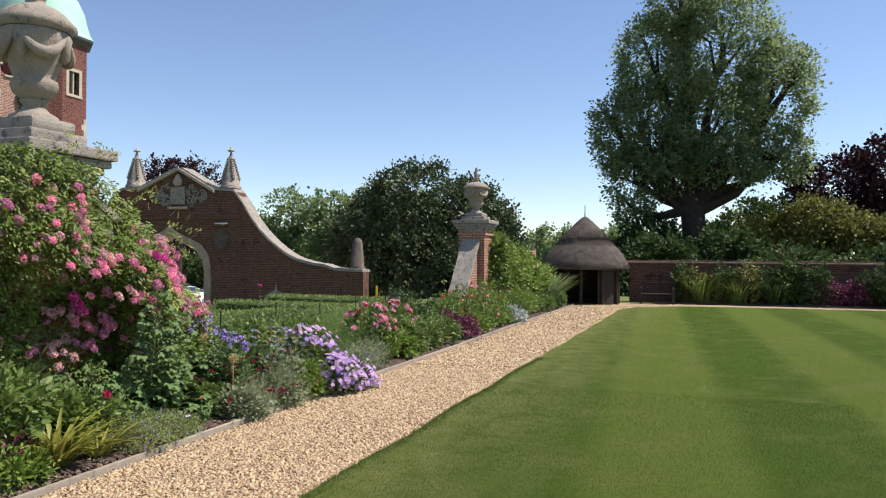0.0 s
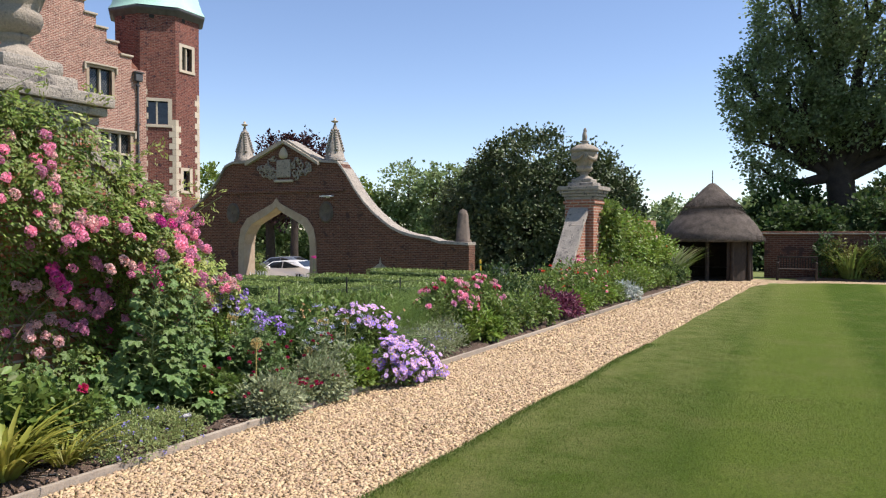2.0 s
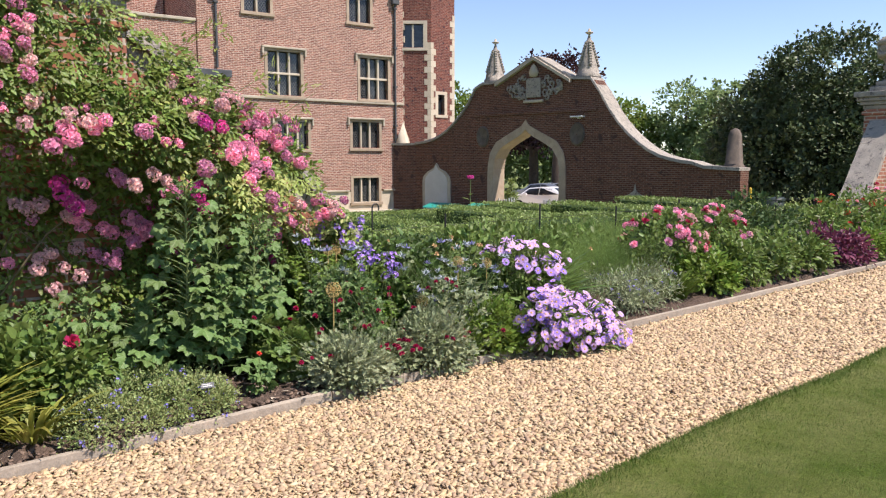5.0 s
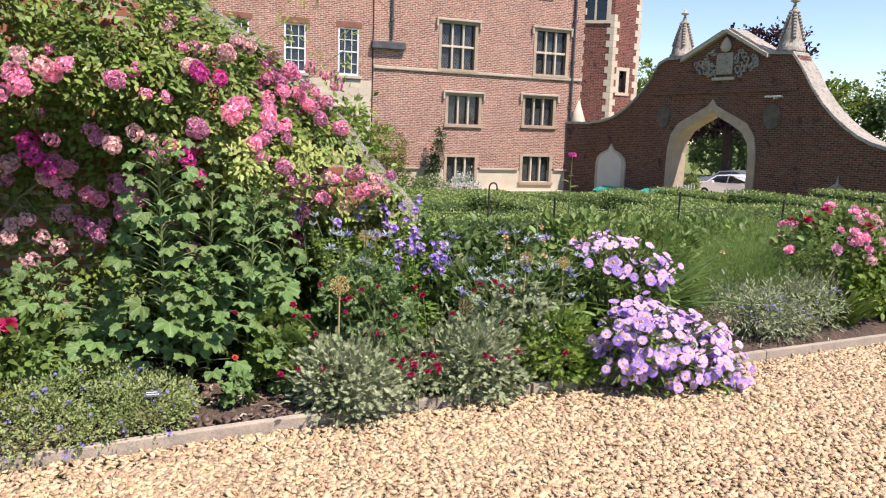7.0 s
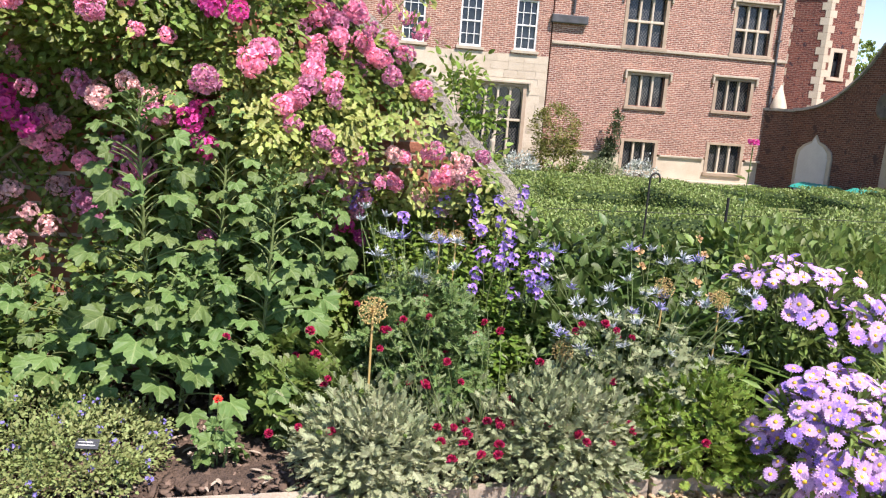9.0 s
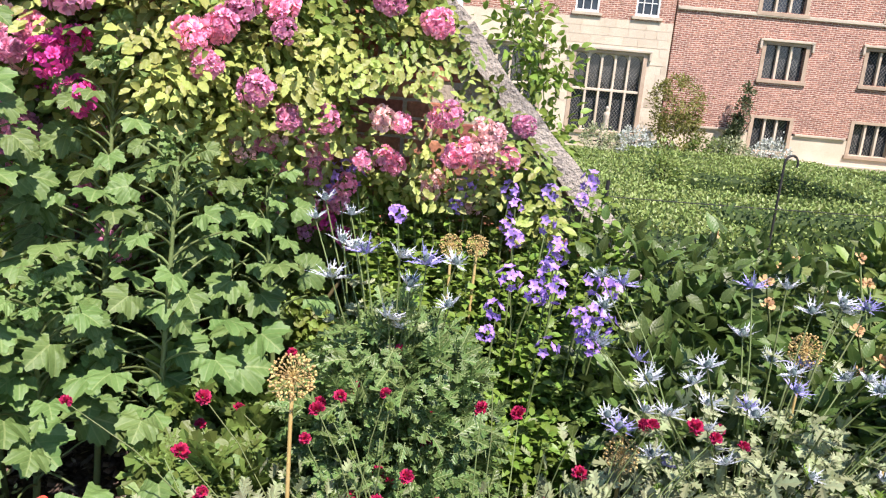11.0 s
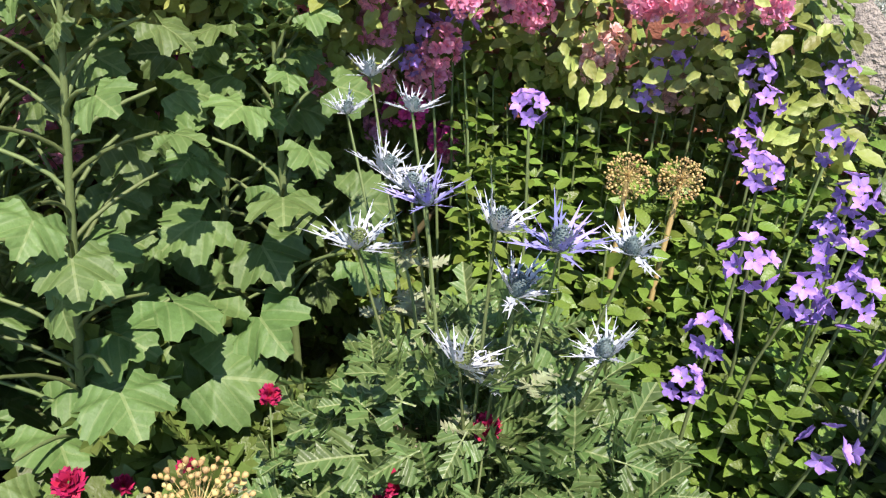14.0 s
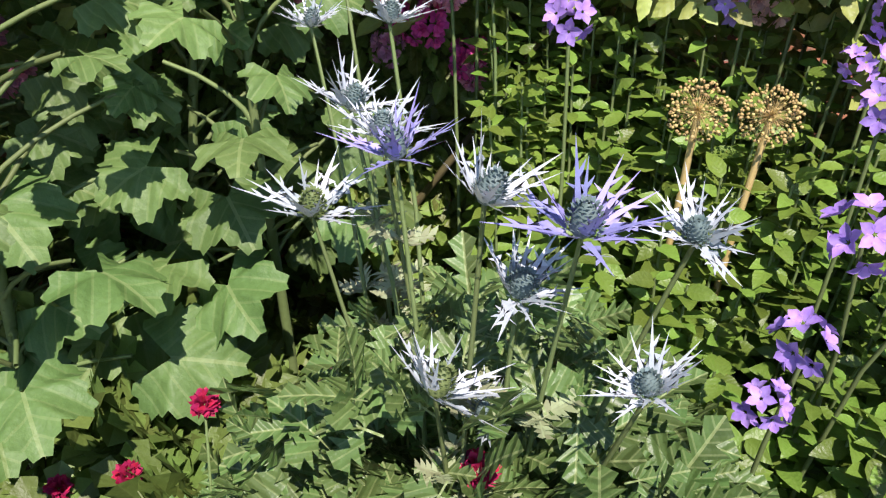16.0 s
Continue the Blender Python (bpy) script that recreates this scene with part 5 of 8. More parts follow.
def hut():
    h = thing("thatched_hut", pose(-3.97, 30.9, 0) @ Matrix.Diagonal((1.12, 1.12, 0.985, 1)), "small round thatched summerhouse with dark timber posts beside the path", "hut")
    prof = [(0.02, 3.62), (0.10, 3.60), (0.32, 3.38), (0.54, 3.12), (0.74, 2.88), (0.87, 2.76), (0.85, 2.68), (0.77, 2.67), (0.90, 2.58), (1.14, 2.34), (1.36, 2.05), (1.53, 1.74), (1.61, 1.53), (1.59, 1.42), (1.42, 1.42), (1.15, 1.75), (0.5, 2.4), (0.02, 2.6)]
    part("roof", lathed("roof", prof, M["thatch"], 40, wobble=0.012), None, h, "dark weathered thatch cone")
    n = 9000
    a, t = rng.random(n) * TAU, rng.random(n) ** 0.6
    r, z = np.interp(t, [0, .28, .45, .5, 1], [0.05, 0.58, 0.86, 0.9, 1.61]), np.interp(t, [0, .28, .45, .5, 1], [3.62, 3.05, 2.77, 2.64, 1.50])
    pos = np.stack([r * np.cos(a), r * np.sin(a), z + 0.005], -1)
    out = np.stack([np.cos(a), np.sin(a), np.full(n, -0.9)], -1) + rng.normal(size=(n, 3)) * 0.12
    tagged(part("reeds", scattered("reeds", NEEDLE, M["thatch"], pos, out, rng.uniform(0.12, 0.22, n)), None, h), kind="stuff")
    part("finial", mesh_np("finial", *(lambda t_: (t_[0], [t_[1]]))(tube([(0, 0, 3.58), (0, 0, 4.1)], [0.022, 0.014], 6)), M["iron"], True), None, h)
    for k in range(10):
        ang = k * TAU / 10 + 0.35
        if k in (6,):
            continue
        v, q = tube([(1.25 * math.cos(ang), 1.25 * math.sin(ang), -0.05), (1.22 * math.cos(ang) + 0.01, 1.22 * math.sin(ang), 0.8), (1.25 * math.cos(ang), 1.25 * math.sin(ang), 1.62)], [0.07, 0.06, 0.06], 7)
        part("post", mesh_np("post", v, [q], M["old_wood"], True), None, h)
    for k in range(40):
        ang = k * TAU / 40
        if 3.55 < ang < 5.2:
            continue
        part("wall_board", boxed(-0.1, 0.1, -0.012, 0.012, 0, 1.55, 0.004), M["old_wood"], h, at=pose(1.17 * math.cos(ang), 1.17 * math.sin(ang), 0.0, 0, 0, math.degrees(ang) + 90))
    part("floor_boards", lathed("floor_boards", [(1.15, 0.0), (1.15, 0.03), (0.01, 0.03)], M["old_wood"], 24, False), None, h)
    part("inner_seat", boxed(-0.75, 0.75, 0.65, 0.98, 0.36, 0.41, 0.01), M["old_wood"], h)


hut()


def bench(m):
    b = thing("garden_bench", m, "dark wooden garden bench with a slatted back on the gravel", "bench")
    for k in range(5):
        part("seat_slat", boxed(-0.62, 0.62, -0.22 + k * 0.09, -0.15 + k * 0.09, 0.40, 0.425, 0.006), M["old_wood"], b)
    for k in range(13):
        x = -0.55 + k * 0.0915
        part("back_slat", boxed(x - 0.018, x + 0.018, 0.235, 0.255, 0.44, 0.80, 0.004), M["old_wood"], b)
    part("back_rail", boxed(-0.62, 0.62, 0.225, 0.265, 0.802, 0.87, 0.01), M["old_wood"], b)
    for x in (-0.64, 0.64):
        for y, z in ((-0.22, 0.62), (0.245, 0.87)):
            part("leg", boxed(x - 0.03, x + 0.03, y - 0.03, y + 0.03, 0, z, 0.006), M["old_wood"], b)
        part("armrest", boxed(x - 0.035, x + 0.035, -0.27, 0.21, 0.622, 0.655, 0.008), M["old_wood"], b)
        part("side_rail", boxed(x - 0.02, x + 0.02, -0.19, 0.21, 0.34, 0.398, 0.004), M["old_wood"], b)


bench(pose(-1.12, 31.5, 0.0))


# ---- cars ----
def car(m, paint, label):
    c = thing("car", m, label, "car")
    L, W = 4.4, 0.88
    prof = [(-2.2, 0.42), (-2.18, 0.75), (-2.05, 0.92), (-1.3, 1.0), (-0.75, 1.38), (0.1, 1.46), (1.0, 1.42), (1.7, 1.08), (2.12, 0.98), (2.2, 0.7), (2.18, 0.35), (1.0, 0.22), (-1.0, 0.22)]
    bm = bmesh.new()
    n = len(prof)
    rings = []
    for y, s, k in ((-W, 0.0, 0.96), (-W * 0.97, 0, 1.0), (W * 0.97, 0, 1.0), (W, 0, 0.96)):
        rings.append([bm.verts.new((x * k, (y * (0.8 if z > 1.1 else 1.0)), z * (0.98 if k < 1 else 1))) for x, z in prof])
    for a, b in zip(rings, rings[1:]):
        for i in range(n):
            bm.faces.new((a[i], a[(i + 1) % n], b[(i + 1) % n], b[i]))
    bm.faces.new(rings[0]), bm.faces.new(rings[-1])
    body = part("body", bm, paint, c)
    for s in (1, -1):
        for pts in (((-1.15, 1.0), (-0.7, 1.33), (0.05, 1.38), (0.05, 0.98)), ((0.12, 0.98), (0.12, 1.38), (0.95, 1.34), (1.5, 1.06))):
            bm = bmesh.new()
            bm.faces.new([bm.verts.new((x, s * (W * (0.815 if z > 1.1 else 0.965) + 0.012), z)) for x, z in pts])
            r_ = bmesh.ops.extrude_face_region(bm, geom=bm.faces[:])
            bmesh.ops.translate(bm, verts=[e for e in r_["geom"] if isinstance(e, bmesh.types.BMVert)], vec=(0, s * 0.008, 0))
            part("side_window", bm, M["window_glass"], body)
        part("mirror", boxed(-0.95, -0.8, s * 0.9 - 0.06, s * 0.9 + 0.06, 0.95, 1.07, 0.02), paint, body)
        part("headlight", boxed(-2.19, -1.95, s * 0.62 - 0.16, s * 0.62 + 0.16, 0.66, 0.8, 0.03), M["lamp_glass"], body)
        part("tail_light", boxed(2.0, 2.2, s * 0.66 - 0.14, s * 0.66 + 0.14, 0.8, 0.95, 0.03), M["red_lens"], body)
        for x in (-1.38, 1.32):
            w = part("wheel", lathed("wheel", [(0.2, -0.1), (0.31, -0.1), (0.33, -0.06), (0.33, 0.06), (0.31, 0.1), (0.2, 0.1)], M["rubber"], 20), None, c, at=pose(x, s * 0.8, 0.33, 90, 0, 0))
            part("rim", lathed("rim", [(0.02, -0.08), (0.19, -0.09), (0.21, -0.1), (0.21, 0.1), (0.19, 0.09), (0.02, 0.08)], M["alloy"], 12, False), None, w)
    for x0, z0, x1, z1 in ((-1.28, 1.02, -0.78, 1.36), (1.68, 1.10, 1.04, 1.40)):
        bm = bmesh.new()
        d = -0.015 if x0 < 0 else 0.015
        q = [bm.verts.new(p) for p in ((x0 + d, -0.72, z0 + 0.012), (x0 + d, 0.72, z0 + 0.012), (x1 + d, 0.62, z1 + 0.012), (x1 + d, -0.62, z1 + 0.012))]
        bm.faces.new(q)
        part("windscreen", bm, M["window_glass"], body)


car(pose(-30.7, 38.8, float(ground_z(-30.7, 38.8)) + 0.03, 0, 0, 4), M["car_white"], "white saloon car parked on the gravel behind the gate")
car(pose(-36.0, 44.6, float(ground_z(-36, 44.6)) + 0.03, 0, 0, 14), M["car_grey"], "blue-grey hatchback parked farther back on the forecourt")


# ---- trees ----
def clumped(blobs, clumps, per, spread, size, template=TUFT, shell=0.75, low=-0.9, lift=0.25):
    """Leaf places in clumps set about the skins of the given ellipsoids, so that the outline is uneven and has gaps."""
    blobs = np.array(blobs, float)
    wts = (blobs[:, 3] * blobs[:, 5]) ** 1.0
    cnt = np.maximum(1, (clumps * wts / wts.sum()).astype(int))
    P, N = [], []
    for b, k in zip(blobs, cnt):
        p, d = ball_points(k, b[:3], b[3:6], shell, low)
        P.append(p), N.append(d)
    P, N = np.concatenate(P), np.concatenate(N)
    sp = spread * rng.uniform(0.5, 1.35, len(P))
    off = rng.normal(size=(len(P), per, 3)) * 0.55
    pos = (P[:, None] + off * sp[:, None, None]).reshape(-1, 3)
    along = (N[:, None] * 0.8 + off * 0.9 + rng.normal(size=off.shape) * 0.5).reshape(-1, 3)
    face = (N[:, None] * 0.8 + np.array([0, 0, 0.7 + lift]) + rng.normal(size=off.shape) * 0.55).reshape(-1, 3)
    n = len(pos)
    return scatter(template, pos, along, size * rng.uniform(0.6, 1.3, n), face)


def leaf_mesh(name, v, f, leaf, template, smooth=False):
    return mesh_np(name, v, f, M[leaf], smooth, template[0])


def tree(name, base, trunk, blobs, clumps, per, spread, size, leaf, label, category="tree", template=TUFT, shell=0.7, low=-0.8, bark=None):
    x, y = base
    z = float(ground_z(x, y))
    t = thing(name, pose(x, y, z), label, category)
    r, fork = trunk
    rs = random.Random(len(label))
    pieces = [tube([(0, 0, -0.1), (0.02, 0, 0.3), (rs.uniform(-.1, .1), 0, fork * 0.5), (rs.uniform(-.2, .2), 0.05, fork), (0.1, 0, fork * 1.3)], [r * 1.6, r * 1.15, r, r * 0.9, r * 0.6], 12)]
    for bx, by, bz, rx, ry, rz in blobs:
        a, c = np.array([0.0, 0.0, fork * rs.uniform(0.75, 1.05)]), np.array([bx, by, bz])
        m = a * 0.45 + c * 0.55 + np.array([rs.uniform(-.3, .3), rs.uniform(-.3, .3), -0.12 * abs(c[0])])
        pieces.append(tube([a, (a + m) / 2, m, c, c + np.array([0, 0, rz * 0.5])], [r * 0.5, r * 0.42, r * 0.33, r * 0.2, r * 0.06], 7))
        for _ in range(4):
            d = np.array([rs.uniform(-1, 1) * rx, rs.uniform(-1, 1) * ry, rs.uniform(-.2, 1) * rz]) * 0.8
            pieces.append(tube([m * 0.4 + c * 0.6, c + d * 0.5, c + d], [r * 0.16, r * 0.1, r * 0.03], 5))
    v, q = joined(pieces)
    part("trunk", mesh_np("trunk", v, [q], M[bark or "bark"], True), None, t)
    v, f = clumped(blobs, clumps, per, spread, size, template, shell, low)
    tagged(part("crown", leaf_mesh("crown", v, f, leaf, template), None, t), kind="stuff")
    return t


tree("ash_tree", (0.1, 48), (0.75, 5.5), [(-3.2, 0, 9.6, 2.9, 2.8, 3.2), (-2.2, 0, 13.4, 2.6, 2.8, 3.6), (1.6, 0.5, 14.6, 3.4, 3, 4.6), (4.4, 0, 11.6, 2.4, 2.4, 3.2), (0.8, -0.5, 9.8, 3.0, 2.8, 2.6), (-3.6, 0.3, 6.8, 1.9, 1.9, 1.9), (4.8, 0, 8.0, 1.5, 1.7, 1.7), (-0.8, 0, 17.4, 2.2, 2.2, 2.6), (-3.6, 0, 4.9, 1.2, 1.3, 1.3), (-1.2, 0.2, 6.6, 1.3, 1.3, 1.1), (5.9, 0.3, 13.2, 0.9, 0.9, 1.0), (1.4, -1.6, 7.6, 2.6, 1.6, 1.6), (-1.8, -1.4, 8.2, 2.2, 1.6, 1.8), (3.9, -0.6, 7.6, 1.6, 1.4, 1.3), (-5.2, 0, 10.9, 0.9, 0.9, 0.9), (2.2, 0.2, 7.3, 1.2, 1.3, 1.0)], 1500, 54, 0.5, 0.17, "ash_leaf", "tall broad ash tree in full green leaf behind the wall")
tree("copper_beech", (10.8, 56), (0.5, 3.0), [(-1.5, 0, 5.6, 3.4, 3, 3.4), (2.4, 0, 6.6, 3.6, 3, 3.8), (6.5, 0, 6.2, 3.8, 3, 3.8), (-3.2, 0, 4.0, 2.4, 2.2, 2.4)], 520, 46, 0.6, 0.27, "copper_leaf", "dark purple copper beech beyond the garden wall")
tree("olive_green_tree", (6.4, 49), (0.25, 1.6), [(-2.4, 0, 2.7, 2.2, 1.8, 1.5), (0.6, 0, 3.7, 2.3, 1.9, 1.7), (3.0, 0, 3.0, 2.2, 1.8, 1.5), (6.0, 0, 2.8, 2.4, 1.8, 1.5)], 420, 40, 0.45, 0.2, "olive_leaf", "low spreading yellowish-green tree behind the wall")
tree("holm_oak", (-15.2, 41.5), (0.5, 2.0), [(0, 0, 4.6, 3.9, 3.6, 3.4), (-2.6, 0, 3.6, 3.0, 3, 3.0), (2.6, 0, 3.9, 3.2, 3, 3.0), (0.4, -1.5, 2.2, 4.8, 3, 2.4), (4.4, 0, 2.6, 2.0, 2, 2.2), (-4.0, -0.5, 2.0, 2.0, 2, 2.0)], 1300, 52, 0.40, 0.17, "yew_leaf", "broad dome-shaped dark evergreen tree beyond the gate wall", low=-1.0)
tree("purple_plum_tree", (-36.6, 46.5), (0.3, 4.0), [(0, 0, 8.2, 2.4, 2.4, 2.4), (-1.6, 0, 9.2, 1.6, 1.6, 1.6), (1.8, 0, 8.9, 1.6, 1.6, 1.6)], 150, 34, 0.4, 0.2, "copper_leaf", "purple-leaved tree rising behind the gateway")
for x, y, w, hgt, leaf in ((-50, 72, 4.5, 7.6, "bright_tree_leaf"), (-43, 74, 4.2, 9.4, "tree_leaf"), (-36.5, 72, 4.4, 9.0, "tree_leaf"), (-32.5, 73, 3.6, 8.8, "bright_tree_leaf"), (-28.5, 75, 4.4, 8.6, "bright_tree_leaf"), (-23, 80, 4.5, 8.2, "tree_leaf"), (-17, 92, 4.2, 5.2, "tree_leaf"), (-9, 95, 4.0, 5.0, "tree_leaf"), (-60, 58, 4.6, 9.4, "bright_tree_leaf"), (-68, 50, 5.0, 9.0, "bright_tree_leaf"), (-53, 62, 4.2, 6.0, "tree_leaf")):
    z0 = 0.9 - float(ground_z(x, y)) * 0.6
    tree("woodland_tree", (x, y), (0.4, 2.4), [(0, 0, hgt * 0.62 + z0, w * 0.75, w * 0.7, hgt * 0.36), (-w * 0.5, 0, hgt * 0.45 + z0, w * 0.6, w * 0.5, hgt * 0.34), (w * 0.5, 0, hgt * 0.48 + z0, w * 0.6, w * 0.5, hgt * 0.36), (0, -0.6, hgt * 0.25 + z0 * 0.6, w * 0.95, w * 0.6, hgt * 0.3)], 210, 36, 0.62, 0.34, leaf, "sunlit broadleaf tree at the edge of the park", low=-1.0)
for x, y, w, hgt, leaf in ((3.6, 52, 2.6, 5.6, "dark_leaf"), (1.4, 54, 2.4, 4.6, "dark_leaf"), (-2.4, 46, 2.0, 4.4, "dark_leaf"), (5.4, 54, 2.6, 6.0, "dark_leaf"), (-5.2, 38.5, 1.9, 2.6, "dark_leaf"), (-1.6, 40, 2.0, 2.9, "dark_leaf"), (1.6, 43, 2.2, 3.4, "dark_leaf"), (3.2, 56, 3.2, 5.2, "tree_leaf"), (-2.6, 58, 2.6, 4.0, "tree_leaf"), (7.0, 62, 3.6, 5.6, "tree_leaf"), (12.0, 44, 3.2, 3.2, "dark_leaf"), (16.5, 46, 3.4, 4.6, "tree_leaf"), (5.0, 40, 2.6, 2.2, "dark_leaf"), (9.2, 40, 2.6, 2.2, "dark_leaf"), (-9.5, 46, 2.6, 2.2, "tree_leaf"), (-11, 52, 2.8, 2.6, "tree_leaf"), (-52, 66, 3.4, 3.2, "dark_leaf"), (-40, 60, 3.2, 3.0, "dark_leaf"), (-47, 63, 3.2, 3.6, "dark_leaf"), (-33, 58, 3.0, 3.4, "dark_leaf")):
    tree("bushy_tree", (x, y), (0.16, 0.9), [(0, 0, hgt * 0.6, w * 0.8, w * 0.7, hgt * 0.42), (-w * 0.5, 0, hgt * 0.42, w * 0.6, w * 0.5, hgt * 0.38), (w * 0.5, 0.2, hgt * 0.45, w * 0.6, w * 0.5, hgt * 0.42)], 150, 36, 0.42, 0.22, leaf, "dense green shrubby tree beyond the wall", low=-1.0)

tree("shade_tree", (-42.9, 51.0), (0.4, 4.2), [(-2.6, 0, 5.2, 2.6, 2.4, 1.7), (2.4, 0, 5.4, 2.6, 2.4, 1.8), (0, 0.4, 6.6, 3.0, 2.6, 1.9)], 260, 40, 0.5, 0.26, "copper_leaf", "dark spreading tree shading the drive behind the gate arch")


# ---- knot garden behind the fence ----
def hedge(x, y, lx, ly, h, turn=-5, label="clipped low box hedge in the knot garden"):
    """A clipped hedge: a plain box core in dark leaf colour under a close coat of small leaves."""
    z = float(ground_z(x, y))
    t = thing("box_hedge", pose(x, y, z, 0, 0, turn), label, "hedge", "hedges of the knot garden")
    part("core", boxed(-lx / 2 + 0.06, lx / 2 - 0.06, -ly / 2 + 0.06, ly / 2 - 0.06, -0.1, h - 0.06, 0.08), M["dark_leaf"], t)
    area = lx * ly + 2 * h * (lx + ly)
    dist = math.hypot(x + 1.5, y - 6)
    size = 0.02 + 0.0018 * dist
    n = int(min(18000, 1.6 * area / (size * size)))
    pick = rng.random(n)
    u, v = rng.uniform(-0.5, 0.5, n), rng.uniform(-0.5, 0.5, n)
    top = pick < lx * ly / area * 1.25
    side = ~top & (rng.random(n) < ly / (lx + ly))
    s = np.sign(rng.uniform(-1, 1, n))
    px = np.where(top, u * lx, np.where(side, s * lx / 2, u * lx))
    py = np.where(top, v * ly, np.where(side, u * ly, s * ly / 2))
    pz = np.where(top, h, (v + 0.5) * h)
    nrm = np.stack([np.where(top, 0, np.where(side, s, 0)), np.where(top, 0, np.where(side, 0, s)), np.where(top, 1.0, 0.35)], -1)
    pos = np.stack([px, py, pz], -1) + rng.normal(size=(n, 3)) * 0.022
    tagged(part("foliage", scattered("foliage", OVAL, M["box_leaf"], pos, nrm + rng.normal(size=(n, 3)) * 0.8, size * rng.uniform(0.7, 1.3, n), nrm + rng.normal(size=(n, 3)) * 0.4), None, t), kind="stuff")


for args in ((-9.6, 11.2, 0.7, 5.6, 0.52), (-8.4, 9.2, 1.6, 0.7, 0.52), (-12.6, 13.6, 5.2, 0.7, 0.52), (-12.8, 10.0, 5.4, 0.8, 0.52), (-15.4, 12.0, 0.8, 3.6, 0.52), (-18.0, 16.5, 4.5, 0.9, 0.52), (-13.0, 17.6, 4.6, 0.9, 0.52), (-10.4, 16.0, 0.8, 3.8, 0.52), (-20.5, 14.0, 0.9, 6.0, 0.52), (-18.0, 21.6, 5.0, 1.0, 0.52), (-12.5, 21.5, 5.2, 1.0, 0.52), (-22.5, 20.0, 1.0, 8.0, 0.52), (-19.0, 25.2, 6.0, 1.1, 0.52), (-12.5, 25.4, 6.0, 1.1, 0.52), (-25.5, 17.5, 1.1, 6.0, 0.52), (-8.6, 19.0, 0.8, 5.0, 0.52)):
    hedge(*args)


def fence():
    """Wire netting on iron rods along the open side of the border."""
    f = thing("wire_fence", pose(-6.75, 8.2, 0), "low wire-netting fence on thin iron posts behind the border", "fence")
    L, H, top = 11.8, 0.62, 0.78
    for k in range(8):
        v, q = tube([(0, k * L / 7, -0.1), (0.01, k * L / 7, top + 0.12 + 0.05 * (k % 3))], 0.012, 6)
        part("post", mesh_np("post", v, [q], M["iron"], True), None, f)
    c = 0.062
    cols, rows = int(L / (c * 0.866 * 2)), int(H / (c * 1.5))
    segs = []
    for i in range(cols):
        for j in range(rows):
            y0, z0 = (i + 0.5 * (j % 2)) * c * 1.732, top - H + j * c * 1.5
            p = [(y0 + c * math.sin(a), z0 + c * math.cos(a)) for a in np.arange(6) * math.pi / 3]
            segs += [(p[k], p[(k + 1) % 6]) for k in (0, 1, 2)]
    s = np.array(segs)
    a, b = s[:, 0], s[:, 1]
    d = unit(b - a)
    nrm = np.stack([-d[:, 1], d[:, 0]], -1) * 0.0013
    quad = np.stack([a - nrm, b - nrm, b + nrm, a + nrm], 1)
    v = np.concatenate([np.full((*quad.shape[:2], 1), 0.0), quad], -1)
    v[..., 0] += 0.02 * np.sin(v[..., 1] * 2.4)
    tagged(part("netting", mesh_np("netting", v.reshape(-1, 3), [np.arange(len(v) * 4).reshape(-1, 4)], M["iron"]), None, f), kind="stuff")
    part("top_wire", mesh_np("top_wire", *(lambda t_: (t_[0], [t_[1]]))(tube([(0.02 * math.sin(y * 2.4), y, top + 0.03) for y in np.linspace(0, L, 40)], 0.0025, 4)), M["iron"]), None, f)


fence()


def far_fence():
    f = thing("wire_fence", pose(-24.8, 26.0, float(ground_z(-24.8, 26.0)), 0, 0, -10), "low wire-netting fence in front of the gateway", "fence")
    for k in range(10):
        v, q = tube([(k * 1.9, 0, -0.1), (k * 1.9, 0, 1.0)], 0.02, 6)
        part("post", mesh_np("post", v, [q], M["iron"], True), None, f)
    bm = bmesh.new()
    for d in (1, -1):
        for k in np.arange(-1.0, 17.2, 0.12):
            a, b = (k, 0.12), (k + d * 0.8, 0.92)
            if min(a[0], b[0]) < 0 or max(a[0], b[0]) > 17.1:
                continue
            bm.faces.new([bm.verts.new((x, 0.0, z)) for x, z in ((a[0], a[1]), (a[0] + 0.008, a[1]), (b[0] + 0.008, b[1]), (b[0], b[1]))])
    tagged(part("netting", bm, M["iron"], f), kind="stuff")


far_fence()


